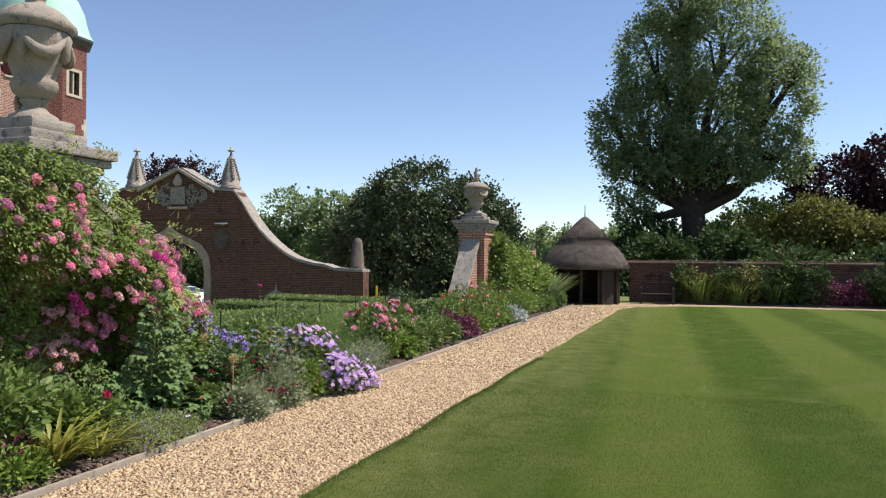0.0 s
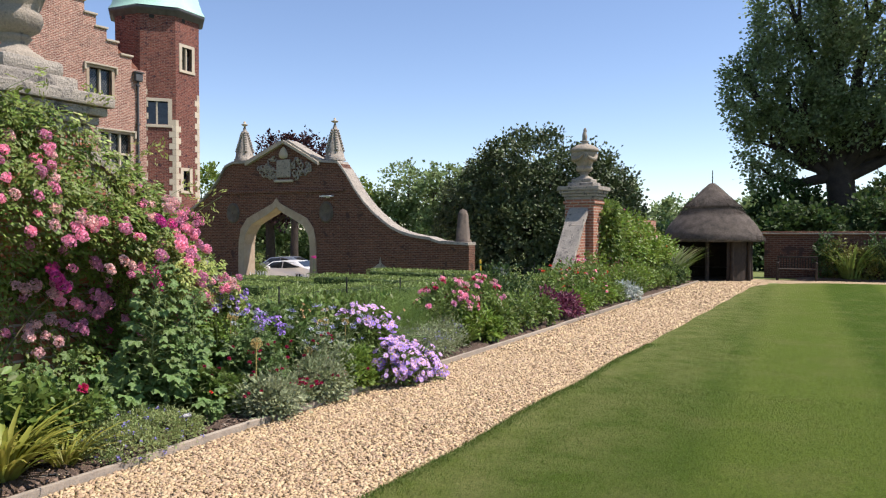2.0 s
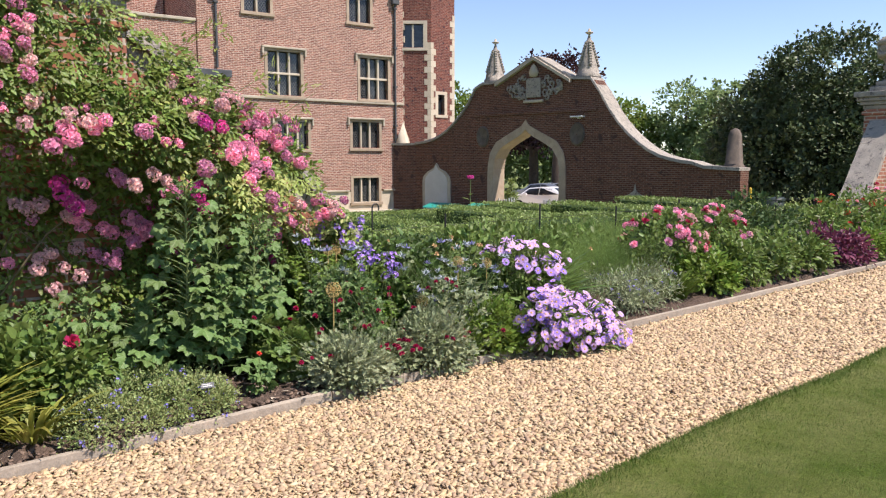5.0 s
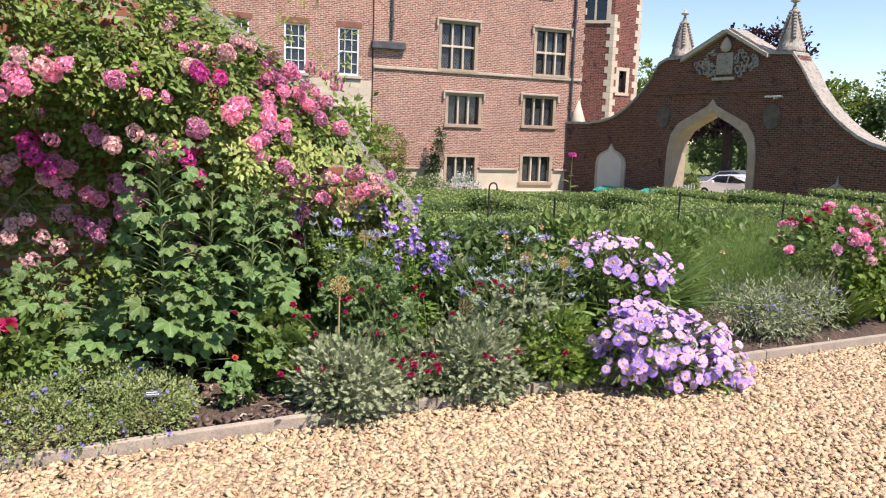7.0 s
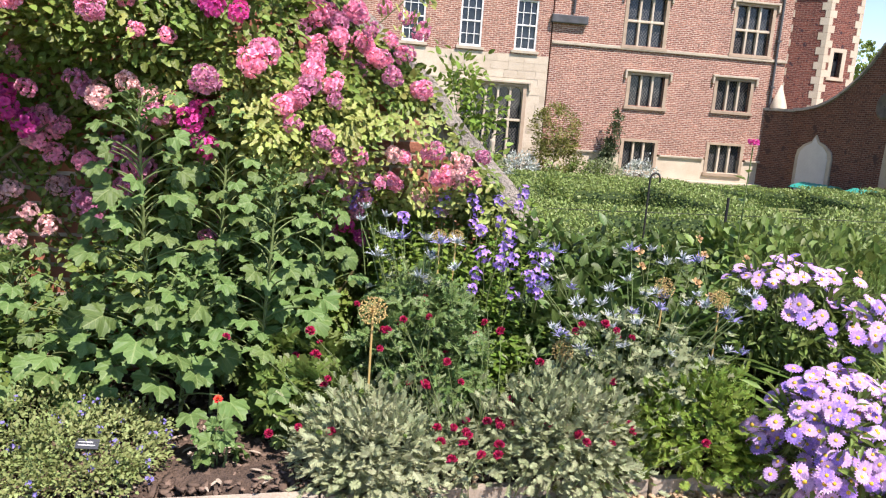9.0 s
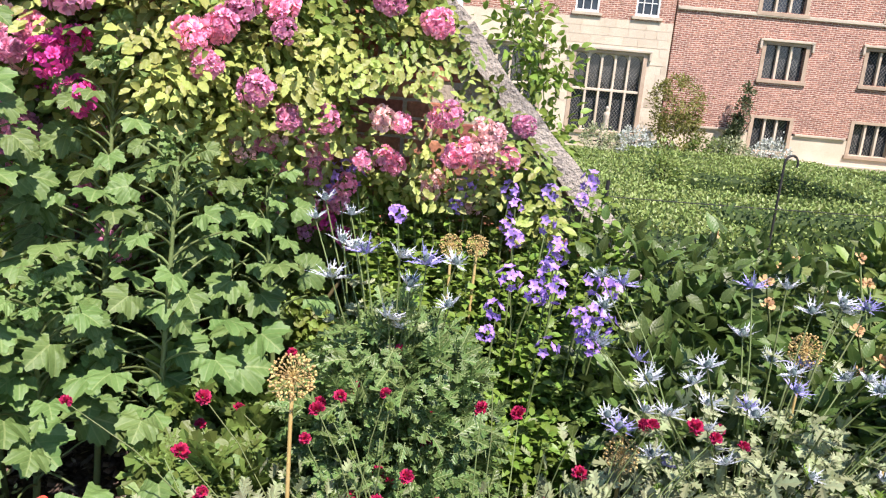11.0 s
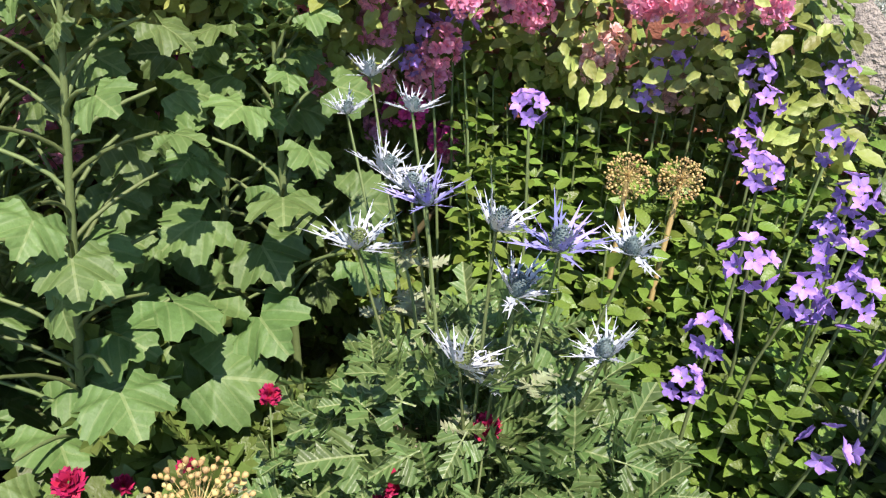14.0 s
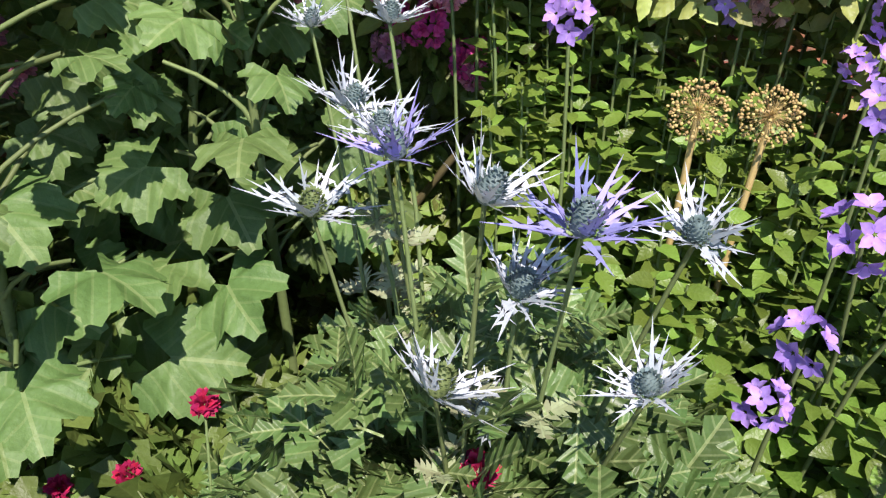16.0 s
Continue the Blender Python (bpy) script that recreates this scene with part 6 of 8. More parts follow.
def covered_table(x, y, turn):
    z = float(ground_z(x, y))
    t = thing("covered_frame", pose(x, y, z, 0, 0, turn), "low wooden garden frame under a bright teal sheet", "garden frame", "covered frames by the gateway")
    bm = bmesh.new()
    n = 14
    for i in range(n):
        u = -0.85 + 1.7 * i / (n - 1)
        for w, h in ((-0.6, 0.42), (-0.45, 0.5), (0.0, 0.62 + 0.012 * (i % 2)), (0.45, 0.5), (0.6, 0.42)):
            bm.verts.new((u, w, h + 0.01 * (i % 2)))
    bm.verts.ensure_lookup_table()
    for i in range(n - 1):
        for k in range(4):
            bm.faces.new([bm.verts[j] for j in (i * 5 + k, (i + 1) * 5 + k, (i + 1) * 5 + k + 1, i * 5 + k + 1)])
    r_ = bmesh.ops.extrude_face_region(bm, geom=bm.faces[:])
    bmesh.ops.translate(bm, verts=[e for e in r_["geom"] if isinstance(e, bmesh.types.BMVert)], vec=(0, 0, 0.015))
    part("sheet", bm, M["teal_sheet"], t)
    for sx in (-0.75, 0.75):
        for sy in (-0.5, 0.5):
            part("leg", boxed(sx - 0.03, sx + 0.03, sy - 0.03, sy + 0.03, 0, 0.44, 0.005), M["old_wood"], t)


covered_table(-26.4, 26.9, 8)
covered_table(-23.3, 26.6, 8)


def facade_shrub(x, y, blobs, n, leaf, label, name="shrub", size=0.09):
    tree(name, (x, y), (0.05, 0.4), blobs, n, 30, 0.16, size, leaf, label, "shrub", template=OVAL, low=-1.0)


facade_shrub(-29.9, 17.4, [(0, 0, 1.9, 0.85, 0.95, 1.0), (0, 0.2, 0.9, 0.85, 0.9, 0.9)], 190, "olive_leaf", "tall yellowish shrub against the stone wall of the house")
facade_shrub(-30.6, 20.0, [(0, 0, 0.7, 0.2, 0.22, 0.8), (0, 0.18, 1.7, 0.14, 0.17, 0.8), (0, 0.36, 2.5, 0.07, 0.09, 0.55)], 110, "yew_leaf", "narrow leaning dark conifer against the brick front", "pencil_conifer")
for k, y in enumerate((14.6, 15.8, 18.6, 19.3, 21.0)):
    facade_shrub(-29.4 + 0.2 * (k % 2), y, [(0, 0, 0.45, 0.7, 0.7, 0.45)], 50, ("grey_leaf", "silver_leaf", "mid_leaf")[k % 3], "grey-green low bush at the foot of the house")
facade_shrub(-14.2, 11.3, [(0, 0, 0.4, 0.34, 0.34, 0.42)], 60, "box_leaf", "small clipped box ball among the hedges", "box_ball", 0.06)
facade_shrub(-26.1, 31.0, [(0, 0, 0.5, 0.3, 0.3, 0.5), (0, 0, 1.1, 0.2, 0.2, 0.5)], 60, "box_leaf", "small clipped conical bush beside the gate arch", "clipped_bush", 0.08)


def garden_statue():
    """A small draped stone figure on a plinth, one plain shape."""
    x, y = -30.3, 15.0
    prof = [(0.26, 0), (0.26, 0.7), (0.2, 0.74), (0.14, 0.78), (0.15, 0.95), (0.12, 1.15), (0.15, 1.3), (0.13, 1.4), (0.05, 1.45), (0.06, 1.5), (0.075, 1.56), (0.05, 1.63), (0.005, 1.65)]
    tagged(part("garden_statue", lathed("garden_statue", prof, M["stone"], 12, squash=0.75), at=pose(x, y, float(ground_z(x, y)))), "small pale stone garden statue among bushes by the house", "statue")


garden_statue()


def crook():
    c = thing("iron_crook", pose(-9.0, 10.42, float(ground_z(-9.0, 10.42))), "thin rusty iron shepherd's crook stake among the hedges", "plant support")
    pts = [(0, 0, -0.05), (0, 0, 0.6), (0, 0.0, 0.95)] + [(0, 0.06 * (1 - math.cos(a)), 0.95 + 0.07 * math.sin(a)) for a in np.linspace(0.3, 3.6, 8)]
    v, q = tube(pts, 0.012, 6)
    part("rod", mesh_np("rod", v, [q], M["iron"], True), None, c)


crook()


def garden_bin():
    """A squat tapered bin with a lipped lid."""
    b = thing("garden_bin", pose(-9.4, 23.75, float(ground_z(-9.4, 23.75)), 0, 0, 12), "dark green plastic garden bin on the grass behind the border", "bin")
    part("body", lathed("body", [(0.02, 0.0), (0.27, 0.0), (0.33, 0.58), (0.02, 0.58)], M["bin_green"], 4, False), None, b, at=pose(0, 0, 0, 0, 0, 45))
    part("lid", lathed("lid", [(0.36, 0.583), (0.36, 0.63), (0.28, 0.68), (0.02, 0.69)], M["bin_green"], 4, False), None, b, at=pose(0, 0, 0, 0, 0, 45))


def marker_post():
    m = thing("marker_post", pose(-11.0, 25.6, float(ground_z(-11.0, 25.6))), "short yellow marker post on the grass", "post")
    part("stake", lathed("stake", [(0.045, -0.1), (0.045, 0.85), (0.03, 0.9), (0.01, 0.91)], M["yellow_paint"], 8, False), None, m)


garden_bin()
marker_post()


# ---- plants of the border ----
def mesh_multi(name, pieces, smooth=False):
    """A mesh of several (verts, faces, material) pieces."""
    vs, n, groups, idx, tot = [], 0, [], [], []
    for k, (v, fs, mat_) in enumerate(pieces):
        for f in fs:
            f = np.asarray(f, dtype=np.int32)
            idx.append((f + n).ravel()), tot.append(np.full(len(f), f.shape[1], np.int32)), groups.append(np.full(len(f), k, np.int32))
        vs.append(v)
        n += len(v)
    me = bpy.data.meshes.new(name)
    verts = np.concatenate(vs).astype(np.float32)
    me.vertices.add(len(verts))
    me.vertices.foreach_set("co", verts.ravel())
    idx, tot, groups = np.concatenate(idx), np.concatenate(tot), np.concatenate(groups)
    me.loops.add(len(idx))
    me.loops.foreach_set("vertex_index", idx)
    me.polygons.add(len(tot))
    me.polygons.foreach_set("loop_start", (np.cumsum(tot) - tot).astype(np.int32))
    me.polygons.foreach_set("loop_total", tot)
    for _, _, mat_ in pieces:
        me.materials.append(mat_)
    me.polygons.foreach_set("material_index", groups)
    if smooth:
        me.polygons.foreach_set("use_smooth", np.ones(len(tot), dtype=bool))
    me.update(calc_edges=True)
    me.validate()
    return me


def fib(n, low=-1.0):
    k = np.arange(n) + 0.5
    z = 1 - (1 - low) * k / n
    a = k * 2.39996
    r = np.sqrt(np.clip(1 - z * z, 0, 1))
    return np.stack([r * np.cos(a), r * np.sin(a), z], -1)


UP = np.array([0.0, 0.0, 1.0])


def rosette(n=22, r=1.0):
    """A full double rose: petals curling in round the middle."""
    d = fib(n, -0.15)
    f = np.cross(np.cross(d, UP + rng.normal(size=(n, 3)) * 0.1), d)
    return scatter(PETAL, d * 0.15 * r, d + rng.normal(size=(n, 3)) * 0.12, r * (0.55 + 0.4 * (1 - np.clip(d[:, 2], 0, 1)) + 0.15 * rng.random(n)), d * -0.3 + f)


def rose_cluster(k, mat_):
    vs, fs, n = [], [], 0
    for c in np.concatenate([fib(k, -0.1), fib(4, 0.4) * 0.6]):
        v, f = rosette(16, 0.36 * rng.uniform(0.7, 1.25))
        q = Vector(tuple(c)).to_track_quat("Z", "Y").to_matrix()
        v = v @ np.array(q).T + c * np.array([0.85, 0.85, 0.6]) * rng.uniform(0.75, 1.1)
        vs.append(v)
        fs.append([np.asarray(x) + n for x in f])
        n += len(v)
    faces = [np.concatenate([f[i] for f in fs]) for i in range(len(fs[0]))]
    return mesh_np("blossom", np.concatenate(vs), faces, mat_)


def daisy(mat_):
    a = np.arange(17) * TAU / 17
    d = np.stack([np.cos(a), np.sin(a), np.full(17, 0.12)], -1)
    v, f = scatter((LANCE[0] * np.array([1.9, 1, 1]), LANCE[1]), d * 0.17, d, 0.88, np.tile(UP, (17, 1)))
    cv, cq = lathe([(0.26, 0.03), (0.24, 0.11), (0.15, 0.16), (0.01, 0.18)], 8)
    return mesh_multi("flower_head", [(v, f, mat_), (cv, [cq], M["yellow_eye"])])


def bell_cluster(k, mat_):
    """Open five-pointed bells in a loose head."""
    vs, fs, n = [], [], 0
    for c in fib(k, -0.2):
        a = np.arange(5) * TAU / 5 + rng.random()
        d = np.stack([np.cos(a), np.sin(a), np.full(5, 0.45)], -1)
        v, f = scatter((OVAL[0] * np.array([1.25, 1, 1.5]), OVAL[1]), d * 0.04, d, 0.46 * rng.uniform(0.8, 1.15), np.tile(UP, (5, 1)))
        v = v @ np.array(Vector(tuple(c + rng.normal(size=3) * 0.2)).to_track_quat("Z", "Y").to_matrix()).T + c * np.array([0.75, 0.75, 1.0]) * rng.uniform(0.6, 1.1)
        vs.append(v), fs.append([np.asarray(x) + n for x in f])
        n += len(v)
    return mesh_np("blossom", np.concatenate(vs), [np.concatenate([f[0] for f in fs])], mat_)


def thistle_head(mat_, cone):
    """Sea holly: a scaly cone in a ruff of long spiny bracts. About one unit across."""
    br = [(-.05, 0, 0), (.05, 0, 0), (.032, .45, .02), (0, 1, .03), (-.032, .45, .02), (.15, .42, .03), (.03, .33, .01), (-.15, .5, .03), (-.03, .4, .01), (.11, .72, .03), (.02, .6, .02), (-.1, .2, .03), (-.045, .12, .0), (.12, .2, .03), (.045, .1, .0)]
    template = (np.array(br, float), [[(0, 1, 2, 4)], [(4, 2, 3), (2, 6, 5), (4, 7, 8), (2, 10, 9), (12, 11, 4), (14, 2, 13)]])
    n = 17
    a = np.arange(n) * TAU / n + rng.normal(size=n) * 0.12
    el = rng.uniform(0.15, 1.1, n)
    d = np.stack([np.cos(a) * np.cos(el), np.sin(a) * np.cos(el), np.sin(el)], -1)
    v, f = scatter(template, d * np.array([0.12, 0.12, 0.0]), d, rng.uniform(0.46, 0.72, n), np.tile(UP, (n, 1)) + rng.normal(size=(n, 3)) * 0.2)
    k = 90
    z = np.linspace(0.0, 1.0, k)
    ang = np.arange(k) * 2.39996
    r = 0.105 * np.sqrt(np.clip(1 - (z * 0.98) ** 2.2, 0, 1)) + 0.01
    p = np.stack([r * np.cos(ang), r * np.sin(ang), 0.02 + 0.22 * z], -1)
    o = np.stack([np.cos(ang), np.sin(ang), 0.35 + z], -1)
    cv, cf = scatter((np.array([(-.5, 0, 0), (.5, 0, 0), (.4, .6, .1), (0, 1.2, 0), (-.4, .6, .1)], float), [[(0, 1, 2, 4)], [(4, 2, 3)]]), p, o, 0.038, np.tile(UP, (k, 1)))
    bv, bq = lathe([(0.045, -0.04), (0.10, 0.02), (0.095, 0.12), (0.06, 0.2), (0.01, 0.24)], 9)
    return mesh_multi("flower_head", [(v, f, mat_), (cv, cf, cone), (bv, [bq], cone)])


def seed_globe():
    """A dry allium head: many stalks, each ending in a small three-lobed capsule."""
    d = unit(fib(190) + rng.normal(size=(190, 3)) * 0.06)
    ln = rng.uniform(0.8, 1.0, 190)
    v, f = scatter((NEEDLE[0] * np.array([0.35, 1, 1]), NEEDLE[1]), d * 0.02, d, ln)
    cap = lathe([(0.01, -0.07), (0.055, -0.02), (0.06, 0.03), (0.01, 0.06)], 5)
    cv, cf = scatter((cap[0][:, [0, 2, 1]], [cap[1]]), d * ln[:, None], d, rng.uniform(0.75, 1.15, 190))
    return mesh_multi("flower_head", [(v, f, M["seed_tan"]), (cv, cf, M["seed_tan"])])


def pincushion(mat_):
    d = fib(46, -0.1)
    v, f = scatter((OVAL[0] * np.array([1.3, 1, 1]), OVAL[1]), d * 0.2, d + rng.normal(size=d.shape) * 0.2, 0.75)
    return mesh_np("flower_head", v, f, mat_)


ROSES = [rose_cluster(k, M[m]) for k, m in ((15, "rose_petal"), (11, "rose_petal"), (18, "rose_petal"), (13, "magenta_petal"), (13, "faded_petal"), (9, "faded_petal"))]
SINGLE_ROSES = [mesh_np("flower", *rosette(26, 1.0), M[m]) for m in ("rose_petal", "deep_red_petal", "scarlet_petal", "faded_petal")]
WITHERED = mesh_np("flower", *rosette(9, 1.0), M["withered_petal"])
DAISY, DEEP_DAISY = daisy(M["lilac_petal"]), daisy(M["violet_petal"])
BELLS = [bell_cluster(k, M["violet_petal"]) for k in (7, 5, 9)]
SMALL_BELLS = [bell_cluster(4, M["blue_petal"])]
THISTLES = [thistle_head(M["thistle_white"], M["thistle_cone"]), thistle_head(M["thistle_blue"], M["thistle_cone"]), thistle_head(M["thistle_white"], M["stem"])]
GLOBE, PIN, BUD = seed_globe(), pincushion(M["deep_red_petal"]), pincushion(M["feather_leaf"])


WIDE_CUT = (CUT[0] * np.array([1.5, 1, 1.6]), CUT[1])
BROAD = FINE


def turned(p, out, size, spin=None):
    """A pose at p whose z points along out."""
    q = Vector(tuple(out)).to_track_quat("Z", "Y")
    return Matrix.Translation(tuple(p)) @ q.to_matrix().to_4x4() @ pose(0, 0, 0, 0, 0, rng.uniform(0, 360) if spin is None else spin) @ Matrix.Diagonal((size, size, size, 1))


def stalks(foot, tips, r0, r1, sag=0.08, n=5):
    """Tubes from a foot to each tip, bowed a little."""
    out = []
    for i, t in enumerate(np.asarray(tips)):
        a = np.asarray(foot if np.ndim(foot) == 1 else foot[i], float)
        m = a * 0.45 + t * 0.55 + np.array([(a - t)[0] * 0.25, (a - t)[1] * 0.25, 0.12 * (t - a)[2]]) + rng.normal(size=3) * sag * 0.3
        k = np.linspace(0, 1, 5)[:, None]
        out.append(tube((1 - k) ** 2 * a + 2 * k * (1 - k) * m + k * k * t, np.linspace(r0, r1, 5), n))
    return joined(out)


def stalk_part(parent, foot, tips, r0=0.005, r1=0.003, mat_="stem", name="stem_tangle", sag=0.08):
    v, q = stalks(foot, tips, r0, r1, sag)
    return tagged(part(name, mesh_np(name, v, [q], M[mat_], True), None, parent), kind="stuff" if len(tips) > 1 else "")


def bush(name, x, y, blobs, leaf, n, size, label, template=OVAL, category="shrub", clump=14, spread=0.09, flowers=None, z=0.03, shell=0.5, low=-0.5, droop=0.0, group=""):
    """A leafy plant: stems from its foot and leaves in clumps. Blobs are in metres from its foot. flowers = (meshes, count, size)."""
    t = thing(name, pose(x, y, z), label, category, group)
    b = np.array(blobs, float)
    v, f = clumped(blobs, max(4, n // clump), clump, spread, size, template, shell, low)
    v[:, 2] = np.maximum(v[:, 2], 0.004)
    tagged(part("foliage", leaf_mesh("foliage", v, f, leaf, template, template is FINE), None, t), kind="stuff")
    k = min(16, 4 + n // 250)
    tips = np.concatenate([ball_points(max(2, k // len(b)), c[:3], c[3:6] * 0.75, 0.4, -0.2)[0] for c in b])
    foot = np.stack([tips[:, 0] * 0.25, tips[:, 1] * 0.25, np.full(len(tips), -0.03)], -1)
    stalk_part(t, foot, tips, 0.007, 0.003)
    if flowers:
        meshes, cnt, fs = flowers
        wts = (b[:, 3] * b[:, 4]) / (b[:, 3] * b[:, 4]).sum()
        for c, w in zip(b, wts):
            P, D = ball_points(max(1, int(cnt * w)), c[:3], c[3:6] * 1.06, 0.92, -0.05)
            for p, d in zip(P, D):
                part("flower", meshes[int(rng.integers(len(meshes)))], None, t, at=turned(p, d + UP * 0.35 + np.array([0.3, 0, 0]), fs * rng.uniform(0.7, 1.25)))
    return t


# climbing rose over the near pier and wall
def rose_bulge(y, z):
    """How far the rose stands out from its wall: a heavy overhang above, hollow below on the older side."""
    b = 0.22 + 0.2 * np.sin(y * 2.3 + z * 1.7) * np.sin(z * 3.1 - y) + 0.26 * smooth01(0.3, 1.6, z) * smooth01(7.4, 6.0, y)
    old = smooth01(6.25, 5.8, y)
    b = b - 0.2 * smooth01(1.42, 1.75, z) * smooth01(6.25, 6.6, y)
    return b * (1 - 0.3 * old * smooth01(1.55, 1.25, z)) + 0.17 * old * smooth01(1.5, 1.8, z)


def climbing_rose():
    t = thing("climbing_rose", pose(-5.6, 5.4, 0), "climbing rose thick with pink flower clusters on the old wall", "climbing rose")
    o = np.array([-5.6, 5.4, 0.0])
    n = 25000
    y = np.concatenate([rng.uniform(1.6, 6.75, int(n * 0.84)), rng.uniform(6.3, 7.55, n - int(n * 0.84))])
    topz = np.interp(y, [1.6, 3.5, 4.6, 5.4, 6.0, 6.6, 7.1, 7.6], [2.2, 2.75, 2.85, 2.7, 2.42, 2.08, 1.7, 1.05])
    lowz = np.interp(y, [1.6, 4.5, 6.2, 6.8, 7.6], [0.15, 0.15, 0.12, 0.2, 0.5])
    z = lowz + (topz - lowz) * rng.random(len(y)) ** 0.8
    x = WALL_X + 0.08 + rose_bulge(y, z) * (0.35 + 0.65 * rng.random(len(y)) ** 0.5)
    keep = (noise_field(y * 2.2, z * 2.2) > -0.1) | (rng.random(len(y)) < 0.35)
    keep &= (z > 0.8) | (y > 6.2) | (rng.random(len(y)) < 0.75)
    keep &= ~((y > 6.85) & (z > 1.05) & (z < 1.5)) | (rng.random(len(y)) < 0.3)
    pos = np.stack([x, y, z], -1)[keep] - o
    k = len(pos)
    along = np.stack([0.4 + 0.4 * rng.random(k), rng.normal(size=k) * 0.7, -0.38 + rng.normal(size=k) * 0.45], -1)
    face = np.stack([0.85 + 0 * along[:, 0], 0.2 + rng.normal(size=k) * 0.4, 0.65 + rng.normal(size=k) * 0.4], -1)
    # each spray carries five leaflets
    leaf_v = []
    for s, dy, dx in ((1.0, 0.55, 0.0), (0.8, 0.3, -0.32), (0.8, 0.3, 0.32), (0.7, 0.02, -0.3), (0.7, 0.02, 0.3)):
        leaf_v.append(OVAL[0] * s * 0.5 + np.array([dx, dy, 0]))
    spray = (np.concatenate(leaf_v), [np.concatenate([np.asarray(OVAL[1][0]) + i * 6 for i in range(5)])])
    # patches of young leaves, coloured paler to stand in for sunlit foliage
    young = (noise_field(pos[:, 1] * 1.6 + 9, pos[:, 2] * 1.6) > 0.15) & ((pos[:, 1] > 0.85) & (pos[:, 2] < 1.6) & (rng.random(k) < 0.55) | (rng.random(k) < 0.06)) | (rng.random(k) < 0.02)
    young |= (pos[:, 1] > 0.5) & (pos[:, 1] < 1.9) & (pos[:, 2] > 0.95) & (pos[:, 2] < 1.6) & (rng.random(k) < 0.33)
    young &= pos[:, 2] > 0.85
    pos[young & (pos[:, 1] > 0.5) & (pos[:, 2] < 1.5), 0] += 0.09
    for name, sel, mat_ in (("foliage", ~young, "rose_leaf"), ("young_foliage", young, "rose_leaf_young_lit")):
        ob = part(name, scattered(name, spray, M[mat_], pos[sel], along[sel], rng.uniform(0.07, 0.125, sel.sum()), face[sel]), None, t)
        tagged(ob, kind="stuff")
    tips = np.stack([np.full(26, 0.25) + rng.normal(size=26) * 0.08, rng.uniform(-3.2, 1.9, 26), rng.uniform(1.2, 2.6, 26)], -1)
    tips[:, 2] = np.minimum(tips[:, 2], np.interp(tips[:, 1], [-3, 0, 1, 2], [2.6, 2.6, 2.0, 1.2]))
    foot = np.stack([np.full(26, 0.12), np.repeat([-2.2, -0.9, 0.3, 1.0], 7)[:26] + rng.normal(size=26) * 0.05, np.full(26, 0.0)], -1)
    stalk_part(t, foot, tips, 0.011, 0.004, "cane", "cane_tangle", 0.5)
    # fresh sprays that reach out over the bellflowers; sunlight is put into their paler colour
    m = 420
    fy = rng.uniform(6.3, 7.35, m)
    fz = rng.uniform(0.98, 1.45, m)
    front = np.stack([WALL_X + 0.13 + rose_bulge(fy, fz) + rng.uniform(0.0, 0.16, m), fy, fz], -1)[noise_field(fy * 3.1, fz * 3.3) > -0.25] - o
    m = len(front)
    tagged(part("sunny_sprays", scattered("sunny_sprays", spray, M["rose_leaf_young_lit"], front, np.stack([0.25 + 0.3 * rng.random(m), rng.normal(size=m) * 0.7, -0.4 + rng.normal(size=m) * 0.35], -1), rng.uniform(0.068, 0.11, m), np.stack([np.full(m, 1.0), 0.2 + rng.normal(size=m) * 0.3, np.full(m, 0.45)], -1)), None, t), kind="stuff")
    # long free shoots at the top
    shoots = np.array([(0.5, 1.35, 2.25), (0.45, 1.75, 2.12), (0.35, 0.4, 2.95), (0.5, -0.3, 3.0), (0.4, 1.0, 2.6)])
    stalk_part(t, shoots + np.array([-0.35, -0.5, -0.6]), shoots, 0.004, 0.002, "stem", "shoot_tangle")
    u = rng.random((5, 26, 1))
    sp = (shoots[:, None] + np.array([-0.35, -0.5, -0.6]) * (1 - u) ** 1.5 + rng.normal(size=(5, 26, 3)) * 0.05).reshape(-1, 3)
    tagged(part("shoot_leaves", scattered("shoot_leaves", spray, M["rose_leaf_young_lit"], sp, rng.normal(size=sp.shape) + np.array([0.5, 0.4, -0.1]), 0.09, rng.normal(size=sp.shape) * 0.5 + UP), None, t), kind="stuff")
    spots = ROSE_SPOTS
    for i, (yy, zz) in enumerate(spots):
        m = 3 if i in (1, 18, 20, 36, 40) else (4 + i % 2 if i in (2, 3, 25, 28, 29, 30, 16, 41, 45, 46) else i % 3)
        r = 0.07 if i in (0, 20, 22) else (0.041 if i >= 32 else 0.051)
        for j in range(3 if i < 32 else 1 + (i % 3 == 0)):
            p = np.array([WALL_X + 0.18 + float(rose_bulge(yy, zz)) + rng.uniform(-0.02, 0.05), yy + j * 0.13 * rng.uniform(-1, 1), zz - j * 0.075 * rng.uniform(0.2, 1)]) - o
            part("blossom", ROSES[m], None, t, at=turned(p, (0.85, rng.uniform(-0.3, 0.3), 0.55), r * rng.uniform(0.85, 1.15)))
    for i, p in enumerate(ROSE_HEADS):
        for j in range(2):
            q = np.array((max(p[0], WALL_X + 0.25 + float(rose_bulge(p[1], p[2]))), p[1], p[2])) - o + rng.normal(size=3) * np.array([0.02, 0.07, 0.05]) * (j > 0)
            part("blossom", ROSES[(0, 4, 1, 2, 5)[(i + 2 * j) % 5]], None, t, at=turned(q, (0.85, rng.uniform(-0.3, 0.3), 0.55), rng.uniform(0.036, 0.048)))
